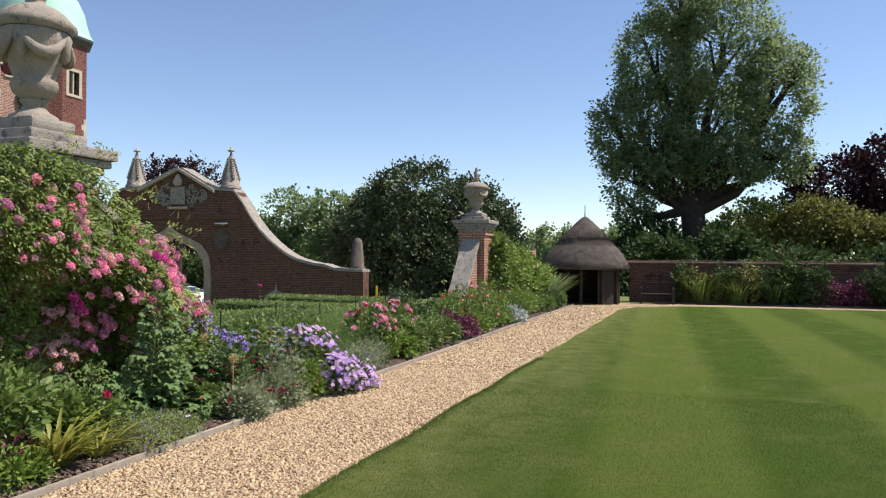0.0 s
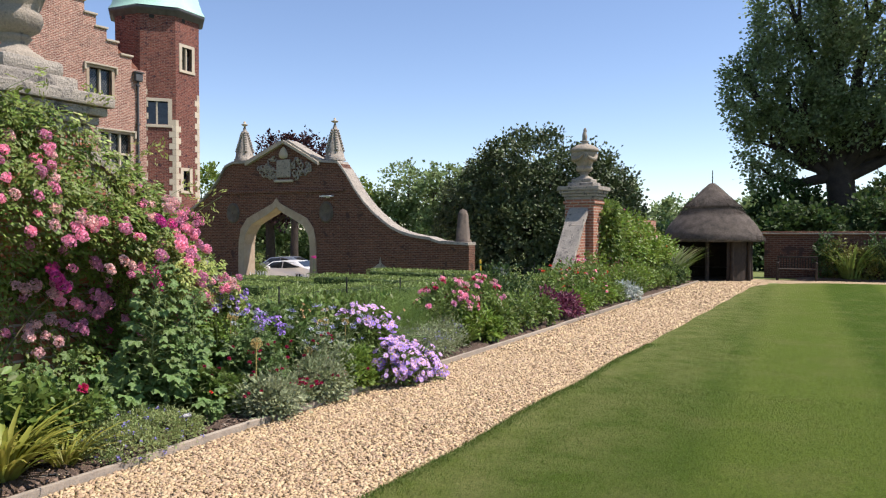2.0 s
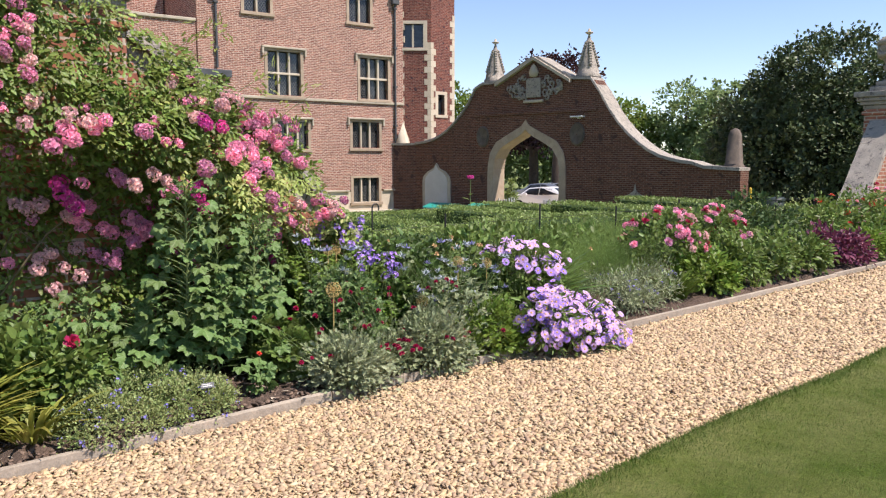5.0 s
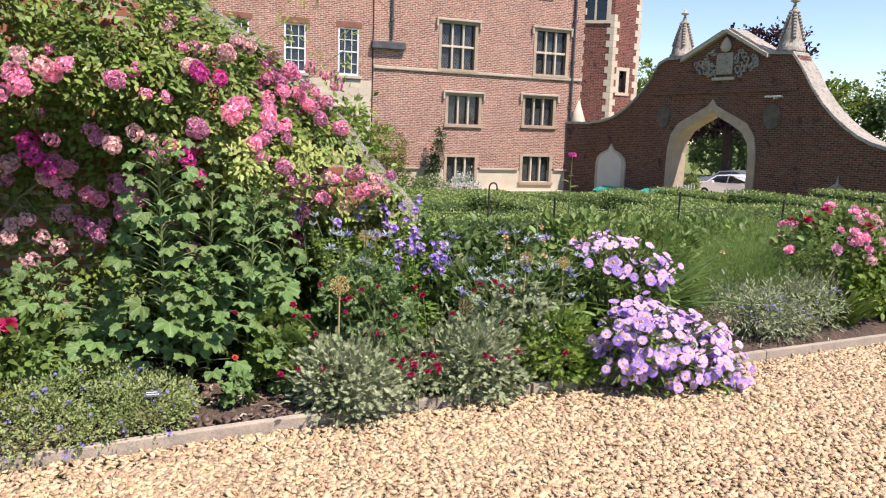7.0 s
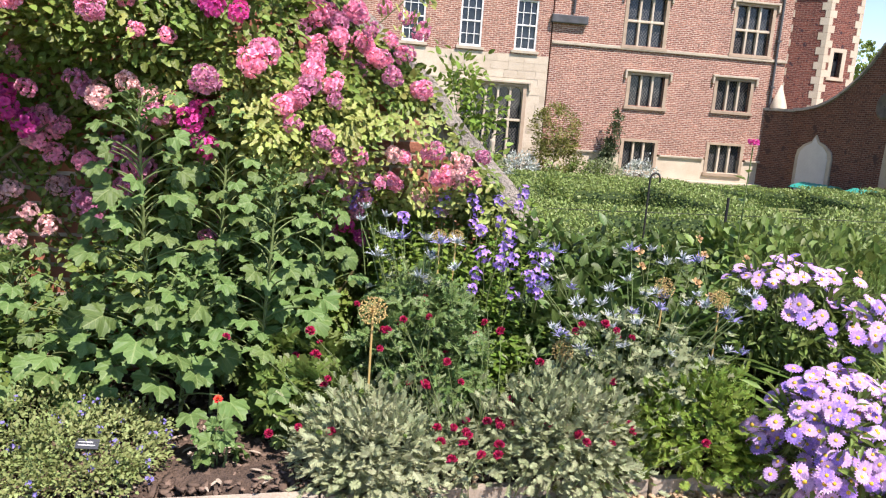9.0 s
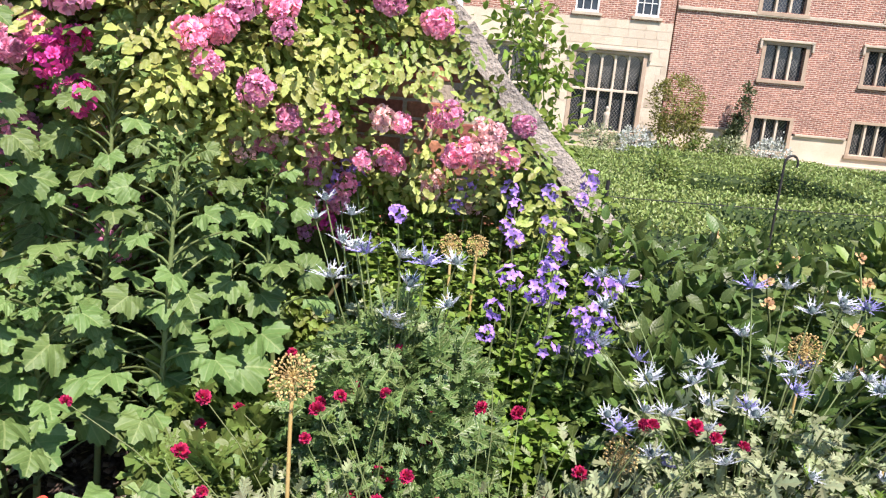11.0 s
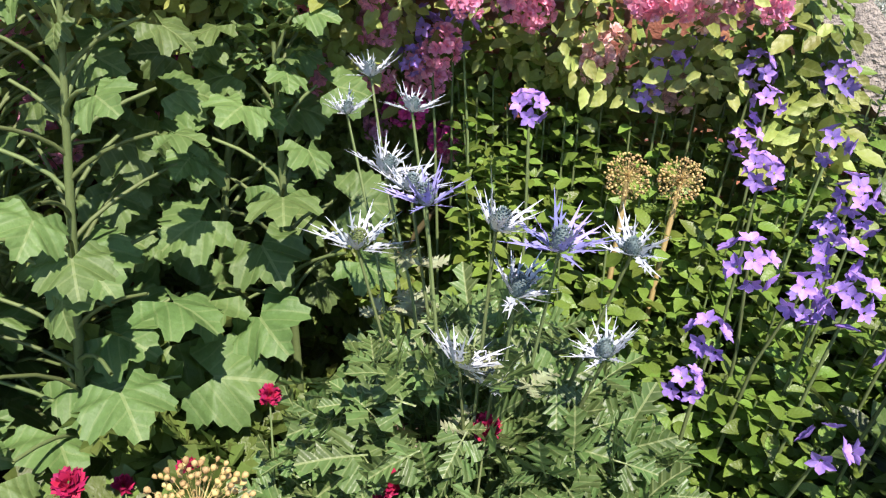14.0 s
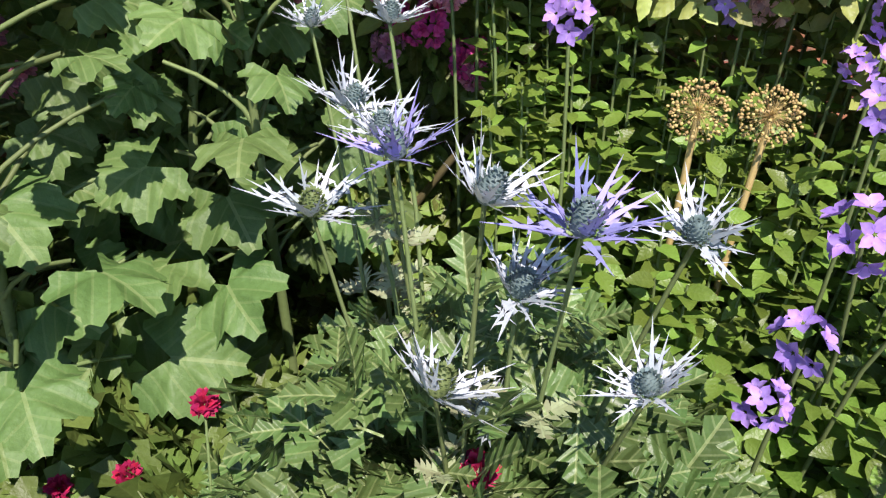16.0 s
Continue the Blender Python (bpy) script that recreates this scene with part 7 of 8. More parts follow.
    yy = rng.uniform(2.2, 6.3, 165)
    zz = rng.uniform(0.3, 1.0, 165) * np.interp(yy, [2, 4.6, 5.4, 6.3], [2.3, 2.6, 2.5, 2.1])
    for a, b in zip(yy, zz):
        if rng.random() < (0.7 if a > 5.1 and b > 1.85 else 0.15 if a > 5.1 else 0.05):
            continue
        p = np.array([WALL_X + 0.08 + float(rose_bulge(a, b)) + rng.uniform(-0.05, 0.06), a, b]) - o
        part("blossom", ROSES[int(rng.choice([0, 1, 2, 3, 2, 4, 1, 0, 4, 5]))], None, t, at=turned(p, (0.85, rng.uniform(-0.4, 0.4), 0.5), rng.uniform(0.036, 0.058)))


def noise_field(a, b):
    return np.sin(a * 1.7 + 1.3 * np.sin(b * 1.1)) * np.sin(b * 1.9 + 1.1 * np.sin(a * 0.7)) + 0.5 * np.sin(a * 4.1 + b * 2.7) * np.sin(b * 3.9 - a)


ROSE_HEADS = [(-5.3, 7.25, 1.14), (-5.3, 7.32, 1.22), (-5.3, 7.38, 1.15), (-5.3, 7.19, 1.14), (-5.3, 7.28, 1.24), (-5.3, 7.13, 1.26), (-5.15, 6.95, 1.25), (-5.15, 6.78, 1.24), (-5.15, 6.67, 1.25), (-5.15, 6.63, 1.18), (-5.15, 6.74, 1.12), (-5.15, 6.53, 1.13), (-5.15, 6.7, 1.21)]
ROSE_SPOTS = [(6.33, 1.67), (6.11, 1.86), (6.28, 1.98), (6.38, 2.05), (6.58, 1.87), (6.64, 2.00), (6.76, 1.93), (6.91, 1.96), (6.67, 1.78), (6.80, 1.77), (6.96, 1.80), (6.90, 1.70), (6.53, 1.55), (6.65, 1.57), (6.56, 1.67), (6.42, 1.45), (5.78, 1.50), (5.97, 1.44), (6.08, 1.41), (5.56, 1.50), (5.25, 1.44), (5.37, 1.32), (5.72, 1.19), (5.79, 1.08), (5.41, 1.15), (5.24, 1.86), (5.44, 1.83), (5.21, 1.77), (5.15, 1.31), (5.29, 0.88), (5.22, 0.98), (5.63, 0.95), (6.73, 1.04), (6.79, 0.97), (6.84, 1.01), (6.71, 0.94), (6.76, 0.86), (6.7, 0.81), (6.86, 0.79), (6.5, 0.99), (6.38, 0.96), (6.62, 1.06), (6.1, 0.81), (6.96, 1.11), (7.0, 1.09), (7.14, 1.03), (7.28, 0.96), (6.77, 1.13), (6.57, 1.12)]
climbing_rose()


def hollyhock(x, y, h, n, label, leaf_size=0.135, bare=0.17):
    """Upright stems with large soft lobed leaves on long stalks."""
    t = thing("hollyhock", pose(x, y, 0.03), label, "hollyhock", "hollyhocks in the border")
    top = np.array([rng.normal() * 0.05, rng.normal() * 0.05, h])
    v, q = tube([np.zeros(3), top * 0.35 + rng.normal(size=3) * 0.01, top * 0.7, top], [0.011, 0.009, 0.007, 0.004], 7)
    part("stem", mesh_np("stem", v, [q], M["stem"], True), None, t)
    k = (np.arange(n) + 0.5) / n
    a = np.arange(n) * 2.39996 + rng.normal(size=n) * 0.3
    reach = (0.22 - 0.13 * k) * rng.uniform(0.6, 1.3, n) * (0.6 if bare > 0.3 else 1.0)
    foot = top[None] * (bare + (0.97 - bare) * k)[:, None]
    tip = foot + np.stack([np.cos(a) * reach, np.sin(a) * reach, 0.06 + 0.05 * rng.random(n)], -1)
    stalk_part(t, foot, tip, 0.004, 0.003, "stem", "leaf_stalk_tangle", 0.02)
    d = np.stack([np.cos(a), np.sin(a), -0.45 + 0.5 * rng.random(n)], -1)
    sz = leaf_size * (1.1 - 0.6 * k) * rng.uniform(0.75, 1.25, n)
    face = np.stack([0.6 + rng.normal(size=n) * 0.4, 0.15 + rng.normal(size=n) * 0.45, np.full(n, 0.85)], -1)
    v, f = scatter(LOBED, tip, d, sz * 1.15, face)
    tagged(part("leaves", leaf_mesh("leaves", v, f, "hollyhock_leaf", LOBED, True), None, t), kind="stuff")
    p, dd = ball_points(26, top, (0.05, 0.05, 0.07), 0.3)
    tagged(part("top_leaves", scattered("top_leaves", LOBED, M["hollyhock_leaf"], p, dd + UP * 0.3, rng.uniform(0.03, 0.06, len(p)), UP + rng.normal(size=p.shape) * 0.4), None, t), kind="stuff")


for x, y, h, n in ((-4.80, 5.90, 1.40, 34), (-4.86, 6.14, 1.38, 34), (-4.76, 6.34, 1.10, 18), (-4.72, 6.02, 0.72, 14), (-4.90, 5.38, 0.68, 18), (-4.86, 5.56, 0.6, 12), (-5.05, 5.0, 0.6, 16)):
    hollyhock(x, y, h, int(n * 2.6), "tall hollyhock with large soft green lobed leaves, not yet in flower" if h > 0.9 else "low hollyhock with broad lobed leaves over bare soil")
hollyhock(-5.04, 6.66, 1.0, 20, "slender hollyhock with lobed leaves on its upper stem", 0.12, 0.5)
hollyhock(-4.98, 6.46, 1.02, 24, "slender hollyhock with lobed leaves on its upper stem", 0.12, 0.42)

# low plants in front
bush("creeping_bellflower", -4.46, 5.50, [(0, 0, 0.06, 0.40, 0.50, 0.19), (0.16, -0.25, 0.04, 0.30, 0.3, 0.15), (0.04, 0.25, 0.05, 0.34, 0.26, 0.17), (-0.2, -0.1, 0.08, 0.3, 0.4, 0.2)], "thyme_leaf", 17000, 0.019, "low spreading mound with small blue flowers beside the edging board", OVAL, "bellflower", 26, 0.05, (SMALL_BELLS, 120, 0.017), shell=0.8, low=0.0)


def strap_clump(name, x, y, n, length, leaf, label, category, spread=0.09, width=1.0, template=STRAP, lean=0.55, z=0.03):
    t = thing(name, pose(x, y, z), label, category)
    a = rng.random(n) * TAU
    r = spread * np.sqrt(rng.random(n))
    pos = np.stack([r * np.cos(a), r * np.sin(a), np.zeros(n)], -1)
    tilt = lean * rng.uniform(0.25, 1.3, n)
    d = np.stack([np.cos(a) * tilt, np.sin(a) * tilt, np.ones(n)], -1) + rng.normal(size=(n, 3)) * 0.1
    face = np.stack([-np.cos(a), -np.sin(a), tilt + 0.2], -1)
    ln = length * rng.uniform(0.55, 1.15, n)
    v, f = scatter(template, pos, d, ln, face, np.stack([np.full(n, width), np.ones(n), np.ones(n)], -1))
    v[:, 2] = np.maximum(v[:, 2], 0.005)
    tagged(part("leaves", mesh_np("leaves", v, f, M[leaf]), None, t), kind="stuff")
    return t


strap_clump("strap_leaf_clump", -4.5, 4.42, 120, 0.62, "strap_leaf", "arching clump of yellow-green strap leaves at the bed's edge", "crocosmia")
strap_clump("strap_leaf_clump", -4.46, 4.86, 60, 0.45, "strap_leaf", "small arching clump of yellowing strap leaves", "crocosmia")
strap_clump("strap_leaf_clump", -4.75, 4.6, 90, 0.6, "strap_leaf", "arching clump of yellow-green strap leaves at the bed's edge", "crocosmia")
bush("lime_green_plant", -4.42, 3.95, [(0, 0, 0.1, 0.22, 0.24, 0.13)], "bright_leaf", 900, 0.05, "low lime-green leafy plant at the edging", flowers=None)
bush("pink_bedding_plant", -4.78, 4.05, [(0, 0, 0.18, 0.25, 0.3, 0.16)], "plum_leaf", 900, 0.05, "low dusky pink bedding plant among green leaves", flowers=([SINGLE_ROSES[0]], 10, 0.02))
for x, y, r, h in ((-5.0, 4.3, 0.42, 0.78), (-4.95, 4.9, 0.3, 0.5), (-5.05, 3.5, 0.5, 0.85), (-4.9, 2.6, 0.5, 0.7), (-4.85, 1.6, 0.5, 0.6)):
    bush("leafy_border_plant", x, y, [(0, 0, h * 0.5, r, r * 1.1, h * 0.5)], "mid_leaf", 1500, 0.085, "leafy green border plant under the climbing rose")
p_ = bush("pink_bush_rose", -4.78, 5.12, [(0, 0, 0.3, 0.22, 0.26, 0.22)], "mid_leaf", 700, 0.06, "small green bush rose with single deep pink bloom")
part("flower", SINGLE_ROSES[1], None, p_, at=turned((0.14, 0.02, 0.5), (1, 0, 0.5), 0.045))


def scabious():
    """Dark red pincushions on wiry stems over grey variegated foliage."""
    t = bush("red_scabious", -4.26, 7.18, [(-0.05, 0, 0.08, 0.25, 0.56, 0.16), (0.03, 0.4, 0.12, 0.24, 0.28, 0.24), (0.02, -0.4, 0.10, 0.25, 0.24, 0.22)], "grey_leaf", 10000, 0.046, "grey-leaved clump with many dark red pincushion flowers on wiry stems", CUT, "scabious", 12, 0.11, shell=0.4, low=-0.3)
    n = 96
    foot = np.stack([rng.normal(size=n) * 0.10, rng.normal(size=n) * 0.28, np.zeros(n)], -1)
    tips = foot * np.array([1.2, 1.5, 0]) + np.stack([rng.normal(size=n) * 0.12, rng.normal(size=n) * 0.14, rng.uniform(0.28, 0.66, n)], -1)
    tips[:, 2] = np.where(tips[:, 0] > 0.05, np.minimum(tips[:, 2], 0.25), tips[:, 2])
    stalk_part(t, foot, tips, 0.0022, 0.0014, "stem", "flower_stem_tangle", 0.1)
    for i, p in enumerate(tips):
        part("flower_head", PIN if i % 4 else BUD, None, t, at=turned(p, (rng.normal() * 0.4 + 0.2, rng.normal() * 0.4, 1), (0.021 if i % 4 else 0.013) * rng.uniform(0.8, 1.2)))


scabious()


def sea_holly(name_label, base, heads, sizes, kinds, leaves, leaf="holly_leaf"):
    t = thing("sea_holly", pose(*base), name_label, "sea holly", "sea hollies in the border")
    b = np.array(base)
    tips = np.array(heads) - b
    out = []
    for i, p in enumerate(tips):
        d = np.array([rng.normal() * 0.25 + 0.12, rng.normal() * 0.25, 1.0])
        out.append(d)
        part("flower_head", THISTLES[kinds[i % len(kinds)]], None, t, at=turned(p, d, sizes[i % len(sizes)] * rng.uniform(0.9, 1.1)))
    stalk_part(t, np.stack([tips[:, 0] * 0.2, tips[:, 1] * 0.2, np.zeros(len(tips))], -1), tips - np.array([0, 0, 0.004]), 0.0035, 0.002, "stem", "stem_tangle", 0.05)
    # leafy spiny collars where the stems fork
    k = len(tips)
    src = tips[rng.integers(len(tips), size=k)] * np.stack([np.full(k, 0.82), np.full(k, 0.82), rng.uniform(0.62, 0.9, k)], -1)
    pos = np.repeat(src, 6, 0)
    a = np.tile(np.arange(6) * TAU / 6, k) + rng.random(k * 6)
    d = np.stack([np.cos(a), np.sin(a), rng.uniform(-0.2, 0.5, len(a))], -1)
    tagged(part("collar_leaves", scattered("collar_leaves", CUT, M["grey_leaf"], pos, d, rng.uniform(0.02, 0.045, len(a)), UP + rng.normal(size=d.shape) * 0.3), None, t), kind="stuff")
    n, rx, ry, h = leaves
    p, d = ball_points(n, (0, 0, h * 0.35), (rx, ry, h * 0.65), 0.35, -0.35)
    d = d * np.array([1, 1, 0.5]) + rng.normal(size=d.shape) * 0.5
    p[:, 2] = np.maximum(p[:, 2], 0.02)
    tagged(part("leaves", scattered("leaves", SPINY, M[leaf], p, d + rng.normal(size=d.shape) * 0.4, rng.uniform(0.05, 0.088, len(p)), UP + np.array([0.3, 0.1, 0]) + rng.normal(size=d.shape) * 0.6), None, t), kind="stuff")


H1 = [(-4.89, 6.80, 1.02), (-4.86, 6.775, 0.97), (-4.668, 6.93, 0.925), (-4.592, 7.09, 0.925), (-4.611, 7.168, 0.925), (-4.565, 7.157, 0.82), (-4.574, 7.04, 0.75), (-4.587, 7.02, 0.94), (-4.60, 7.05, 0.86), (-4.72, 6.90, 0.92), (-4.75, 6.86, 0.93), (-4.8, 6.88, 1.0), (-4.70, 6.84, 0.84), (-4.56, 7.0, 0.78)]
sea_holly("sea holly with silvery blue spiny flower heads above dark cut leaves", (-4.64, 7.04, 0.03), H1, [0.08, 0.074, 0.09, 0.098, 0.082], [0, 0, 1, 1, 0, 0, 0, 0, 0, 0, 0, 0, 2, 2], (1600, 0.34, 0.31, 0.76))
H2 = [(-4.42 + 0.2 * math.sin(k * 2.1), 7.98 + 0.42 * math.sin(k * 1.37 + 0.4), 0.42 + 0.30 * abs(math.sin(k * 0.83)) + 0.1 * (k % 3)) for k in range(46)]
sea_holly("sea holly with a dense crowd of small steel-blue spiny heads", (-4.46, 8.0, 0.03), H2, [0.075, 0.065, 0.08], [0, 0, 1, 0, 0, 1, 0], (620, 0.32, 0.46, 0.60), "grey_leaf")


BELL_SPOTS = [(-5.36, 6.84, 1.06), (-5.29, 6.81, 1.03), (-5.3, 6.87, 1.03), (-5.13, 7.02, 0.94), (-5.29, 7.25, 1.02), (-5.36, 7.33, 1.06), (-5.29, 7.41, 1.02), (-5.21, 7.42, 0.98), (-5.4, 7.46, 1.09), (-5.29, 7.55, 1.02), (-5.36, 7.71, 1.06), (-5.14, 7.52, 0.94), (-5.06, 7.4, 0.9), (-5.05, 7.54, 0.89), (-5.0, 7.54, 0.87), (-4.89, 7.37, 0.81), (-4.91, 7.49, 0.82), (-4.86, 7.44, 0.79), (-4.86, 7.51, 0.79), (-4.78, 7.32, 0.74), (-4.91, 7.63, 0.81), (-4.77, 7.56, 0.74), (-4.79, 7.61, 0.75), (-4.66, 7.45, 0.68), (-4.88, 7.68, 0.8), (-4.75, 7.63, 0.73)]


def bellflower():
    """A thicket of upright leafy stems, taller towards the wall, with heads of star-shaped bells."""
    t = thing("milky_bellflower", pose(-5.0, 7.35, 0.03), "leafy bellflower clump with violet star-shaped bells", "bellflower")
    o = np.array([-5.0, 7.35, 0.03])
    n = 430
    x = rng.uniform(-5.46, -4.60, n)
    y = rng.uniform(6.86, 7.86, n)
    keep = (y - 6.86 > (x + 5.2) * 0.75) | (x < -5.2)
    x, y = x[keep], y[keep]
    h = (0.49 + (-4.7 - x) * 0.69) * rng.uniform(0.82, 1.04, len(x))
    top = np.stack([x, y, h], -1) - o
    foot = np.stack([top[:, 0] * 0.85, top[:, 1] * 0.85, np.zeros(len(x))], -1)
    stalk_part(t, foot, top, 0.003, 0.002, "stem", "stem_tangle", 0.03)
    k = 46
    u = np.linspace(0.36, 1.0, k)[None, :, None] + rng.normal(size=(len(x), k, 1)) * 0.01
    p = (foot[:, None] * (1 - u) + top[:, None] * u).reshape(-1, 3)
    a = np.tile(np.arange(k) * 2.39996, len(x)) + np.repeat(rng.random(len(x)) * TAU, k)
    d = np.stack([np.cos(a), np.sin(a), 0.35 + rng.normal(size=len(a)) * 0.3], -1)
    size = np.tile(np.linspace(0.054, 0.040, k), len(x)) * rng.uniform(0.7, 1.2, len(a))
    v, f = scatter(FINE, p, d, size, UP + np.array([0.35, 0.1, 0]) + rng.normal(size=p.shape) * 0.3)
    tagged(part("foliage", leaf_mesh("foliage", v, f, "bell_leaf", FINE, True), None, t), kind="stuff")
    tips = np.array(BELL_SPOTS) - o
    stalk_part(t, np.stack([tips[:, 0] * 0.8, tips[:, 1] * 0.8, np.zeros(len(tips))], -1), tips, 0.004, 0.0025, "stem", "flower_stem_tangle")
    for i, q in enumerate(tips):
        part("blossom", BELLS[(i + 2) % 3], None, t, at=turned(q, (0.6, rng.normal() * 0.3, 0.8), rng.uniform(0.036, 0.044)))
        if i % 3 == 1:
            part("blossom", BELLS[(i + 1) % 3], None, t, at=turned(q - np.array([-0.02, 0.03, 0.06]), (0.8, 0.2, 0.5), 0.03))


bellflower()
for x, y, r, h in ((-5.18, 6.36, 0.16, 0.42), (-5.3, 6.05, 0.2, 0.46), (-4.98, 6.46, 0.12, 0.3)):
    bush("cut_leaved_perennial", x, y, [(0, 0, h * 0.55, r, r, h * 0.45)], "mid_leaf", 330, 0.085, "low clump of deeply cut green leaves over bare soil", WIDE_CUT, "perennial", 8, 0.05)


def allium(x, y, z, r):
    t = thing("allium_seedhead", pose(x, y, 0.03), "dry golden globe seedhead of an allium on a bare stalk", "allium", "allium seedheads")
    stalk_part(t, np.zeros(3), np.array([[0.01, 0.0, z - 0.03 - r * 0.2]]), 0.006, 0.005, "seed_tan", "stalk", 0.02)
    part("flower_head", GLOBE, None, t, at=turned((0.01, 0, z - 0.03), (0.1, 0, 1), r))


for a in ((-4.369, 6.782, 0.69, 0.058), (-5.10, 7.20, 0.86, 0.04), (-5.12, 7.29, 0.86, 0.04), (-4.42, 7.62, 0.5, 0.05), (-4.62, 8.18, 0.74, 0.05), (-4.5, 8.4, 0.72, 0.045)):
    allium(*a)


def daisies(x, y, dome, n, size, label, low=-0.25):
    """Fleabane: many lilac daisies with yellow eyes over narrow leaves."""
    t = bush("lilac_fleabane", x, y, dome, "mid_leaf", 1900, 0.08, label, LANCE, "fleabane", 12, 0.07, low=-0.6)
    b = np.array(dome, float)
    wts = b[:, 3] * b[:, 4] / (b[:, 3] * b[:, 4]).sum()
    tips, dirs = [], []
    for c, w in zip(b, wts):
        k = max(3, int(n * w / 5))
        P, D = ball_points(k, c[:3], c[3:6] * 1.1, 0.9, low)
        tips.append(P), dirs.append(D)
    tips, dirs = np.concatenate(tips), np.concatenate(dirs)
    tips[:, 2] = np.maximum(tips[:, 2], 0.03)
    stalk_part(t, np.stack([tips[:, 0] * 0.4, tips[:, 1] * 0.4, np.zeros(len(tips))], -1), tips, 0.004, 0.002)
    for p, d in zip(tips, dirs):
        for j in range(5):
            q = p + rng.normal(size=3) * np.array([0.04, 0.05, 0.022])
            q[2] = max(q[2], 0.02)
            part("flower_head", DAISY if rng.random() < 0.8 else DEEP_DAISY, None, t, at=turned(q, d + UP * 0.5 + np.array([0.5, -0.2, 0]) + rng.normal(size=3) * 0.25, size * rng.uniform(0.8, 1.2)))


daisies(-4.03, 8.84, [(0.06, 0, 0.12, 0.28, 0.44, 0.28), (0.16, 0.22, 0.06, 0.22, 0.32, 0.22), (0.08, -0.22, 0.24, 0.2, 0.24, 0.26)], 720, 0.031, "mass of lilac fleabane daisies spilling over the edging onto gravel")
daisies(-4.60, 8.88, [(0, 0, 0.56, 0.28, 0.34, 0.28), (0.02, 0.25, 0.46, 0.25, 0.3, 0.24)], 230, 0.033, "domed clump of pale lilac fleabane daisies behind the edging", 0.35)
bush("golden_marjoram", -4.2, 8.18, [(0, 0, 0.16, 0.2, 0.3, 0.24)], "bright_leaf", 1700, 0.055, "low yellowish-green leafy clump at the edging", CUT)
bush("variegated_edging_plant", -4.3, 7.75, [(0, 0, 0.12, 0.2, 0.25, 0.2)], "mid_leaf", 900, 0.05, "low leafy plant at the edging", CUT)
for k, (x, y, r, h) in enumerate(((-4.72, 6.72, 0.15, 0.34), (-4.9, 6.62, 0.14, 0.3), (-4.52, 6.66, 0.13, 0.26), (-4.6, 6.5, 0.12, 0.3), (-4.85, 6.45, 0.13, 0.42))):
    bush("cut_leaf_seedling", x, y, [(0, 0, h * 0.55, r, r, h * 0.5)], "mid_leaf", 190, 0.105, "young plant with deeply cut fresh green leaves", HOLLY, clump=6, spread=0.05)
t_ = bush("poppy", -4.36, 6.2, [(0, 0, 0.1, 0.06, 0.06, 0.1)], "hollyhock_leaf", 30, 0.08, "small scarlet poppy standing alone over bare soil", LOBED, "poppy", 6, 0.03)
part("flower", SINGLE_ROSES[2], None, t_, at=turned((0, 0, 0.3), (0.5, 0, 1), 0.018))
stalk_part(t_, np.zeros(3), np.array([[0, 0, 0.3]]), 0.003, 0.002, "stem", "stalk", 0.01)
for x, y, n, h in ((-5.15, 8.45, 170, 0.85), (-5.35, 9.0, 150, 0.85), (-5.0, 9.5, 150, 0.75), (-5.7, 8.8, 140, 0.8), (-4.85, 9.2, 90, 0.6)):
    c = strap_clump("daylily", x, y, n, h, "lily_leaf", "dark green daylily clump with withered orange flowers", "daylily", 0.16, 1.3)
    tips = np.stack([rng.normal(size=7) * 0.2, rng.normal(size=7) * 0.25, rng.uniform(0.6, 0.95, 7) * h], -1)
    stalk_part(c, np.stack([tips[:, 0] * 0.3, tips[:, 1] * 0.3, np.zeros(7)], -1), tips, 0.005, 0.004, "stem", "flower_stem_tangle")
    for p in tips:
        part("flower", WITHERED, None, c, at=turned(p, (0.6, 0, 0.5), 0.026))
for x, y, r, h, s in ((-5.75, 9.5, 0.5, 0.8, 0.085), (-6.0, 10.4, 0.6, 0.76, 0.085), (-6.2, 11.6, 0.6, 0.72, 0.085), (-5.6, 10.1, 0.4, 0.72, 0.08), (-6.1, 8.6, 0.4, 0.6, 0.07)):
    bush("peony_bush", x, y, [(0, 0, h * 0.5, r, r, h * 0.5)], "mid_leaf", 1500, s, "leafy dark green peony bush after flowering")
for x, y, r, h in ((-5.3, 7.95, 0.32, 0.9), (-5.1, 8.0, 0.28, 0.75), (-5.45, 8.45, 0.35, 0.85), (-4.75, 8.35, 0.26, 0.55), (-4.8, 7.85, 0.26, 0.6)):
    bush("leafy_perennial", x, y, [(0, 0, h * 0.5, r, r * 1.2, h * 0.5)], "border_leaf", 1500, 0.07, "dark leafy perennial in the middle of the border", BROAD)
l_ = thing("tall_magenta_flower", pose(-5.6, 9.22, 0.03), "single tall stem with a magenta flower head", "flower")
stalk_part(l_, np.zeros(3), np.array([[0.02, 0.0, 1.36]]), 0.007, 0.004, "stem", "stalk", 0.03)
part("flower_head", ROSES[3], None, l_, at=turned((0.02, 0, 1.38), (0.2, 0, 1), 0.034))
tagged(part("leaves", scattered("leaves", OVAL, M["mid_leaf"], np.stack([np.zeros(14), np.zeros(14), np.linspace(0.6, 1.2, 14)], -1), np.stack([np.cos(np.arange(14) * 2.4), np.sin(np.arange(14) * 2.4), np.full(14, 0.3)], -1), 0.09, np.tile(UP, (14, 1))), None, l_), kind="stuff")


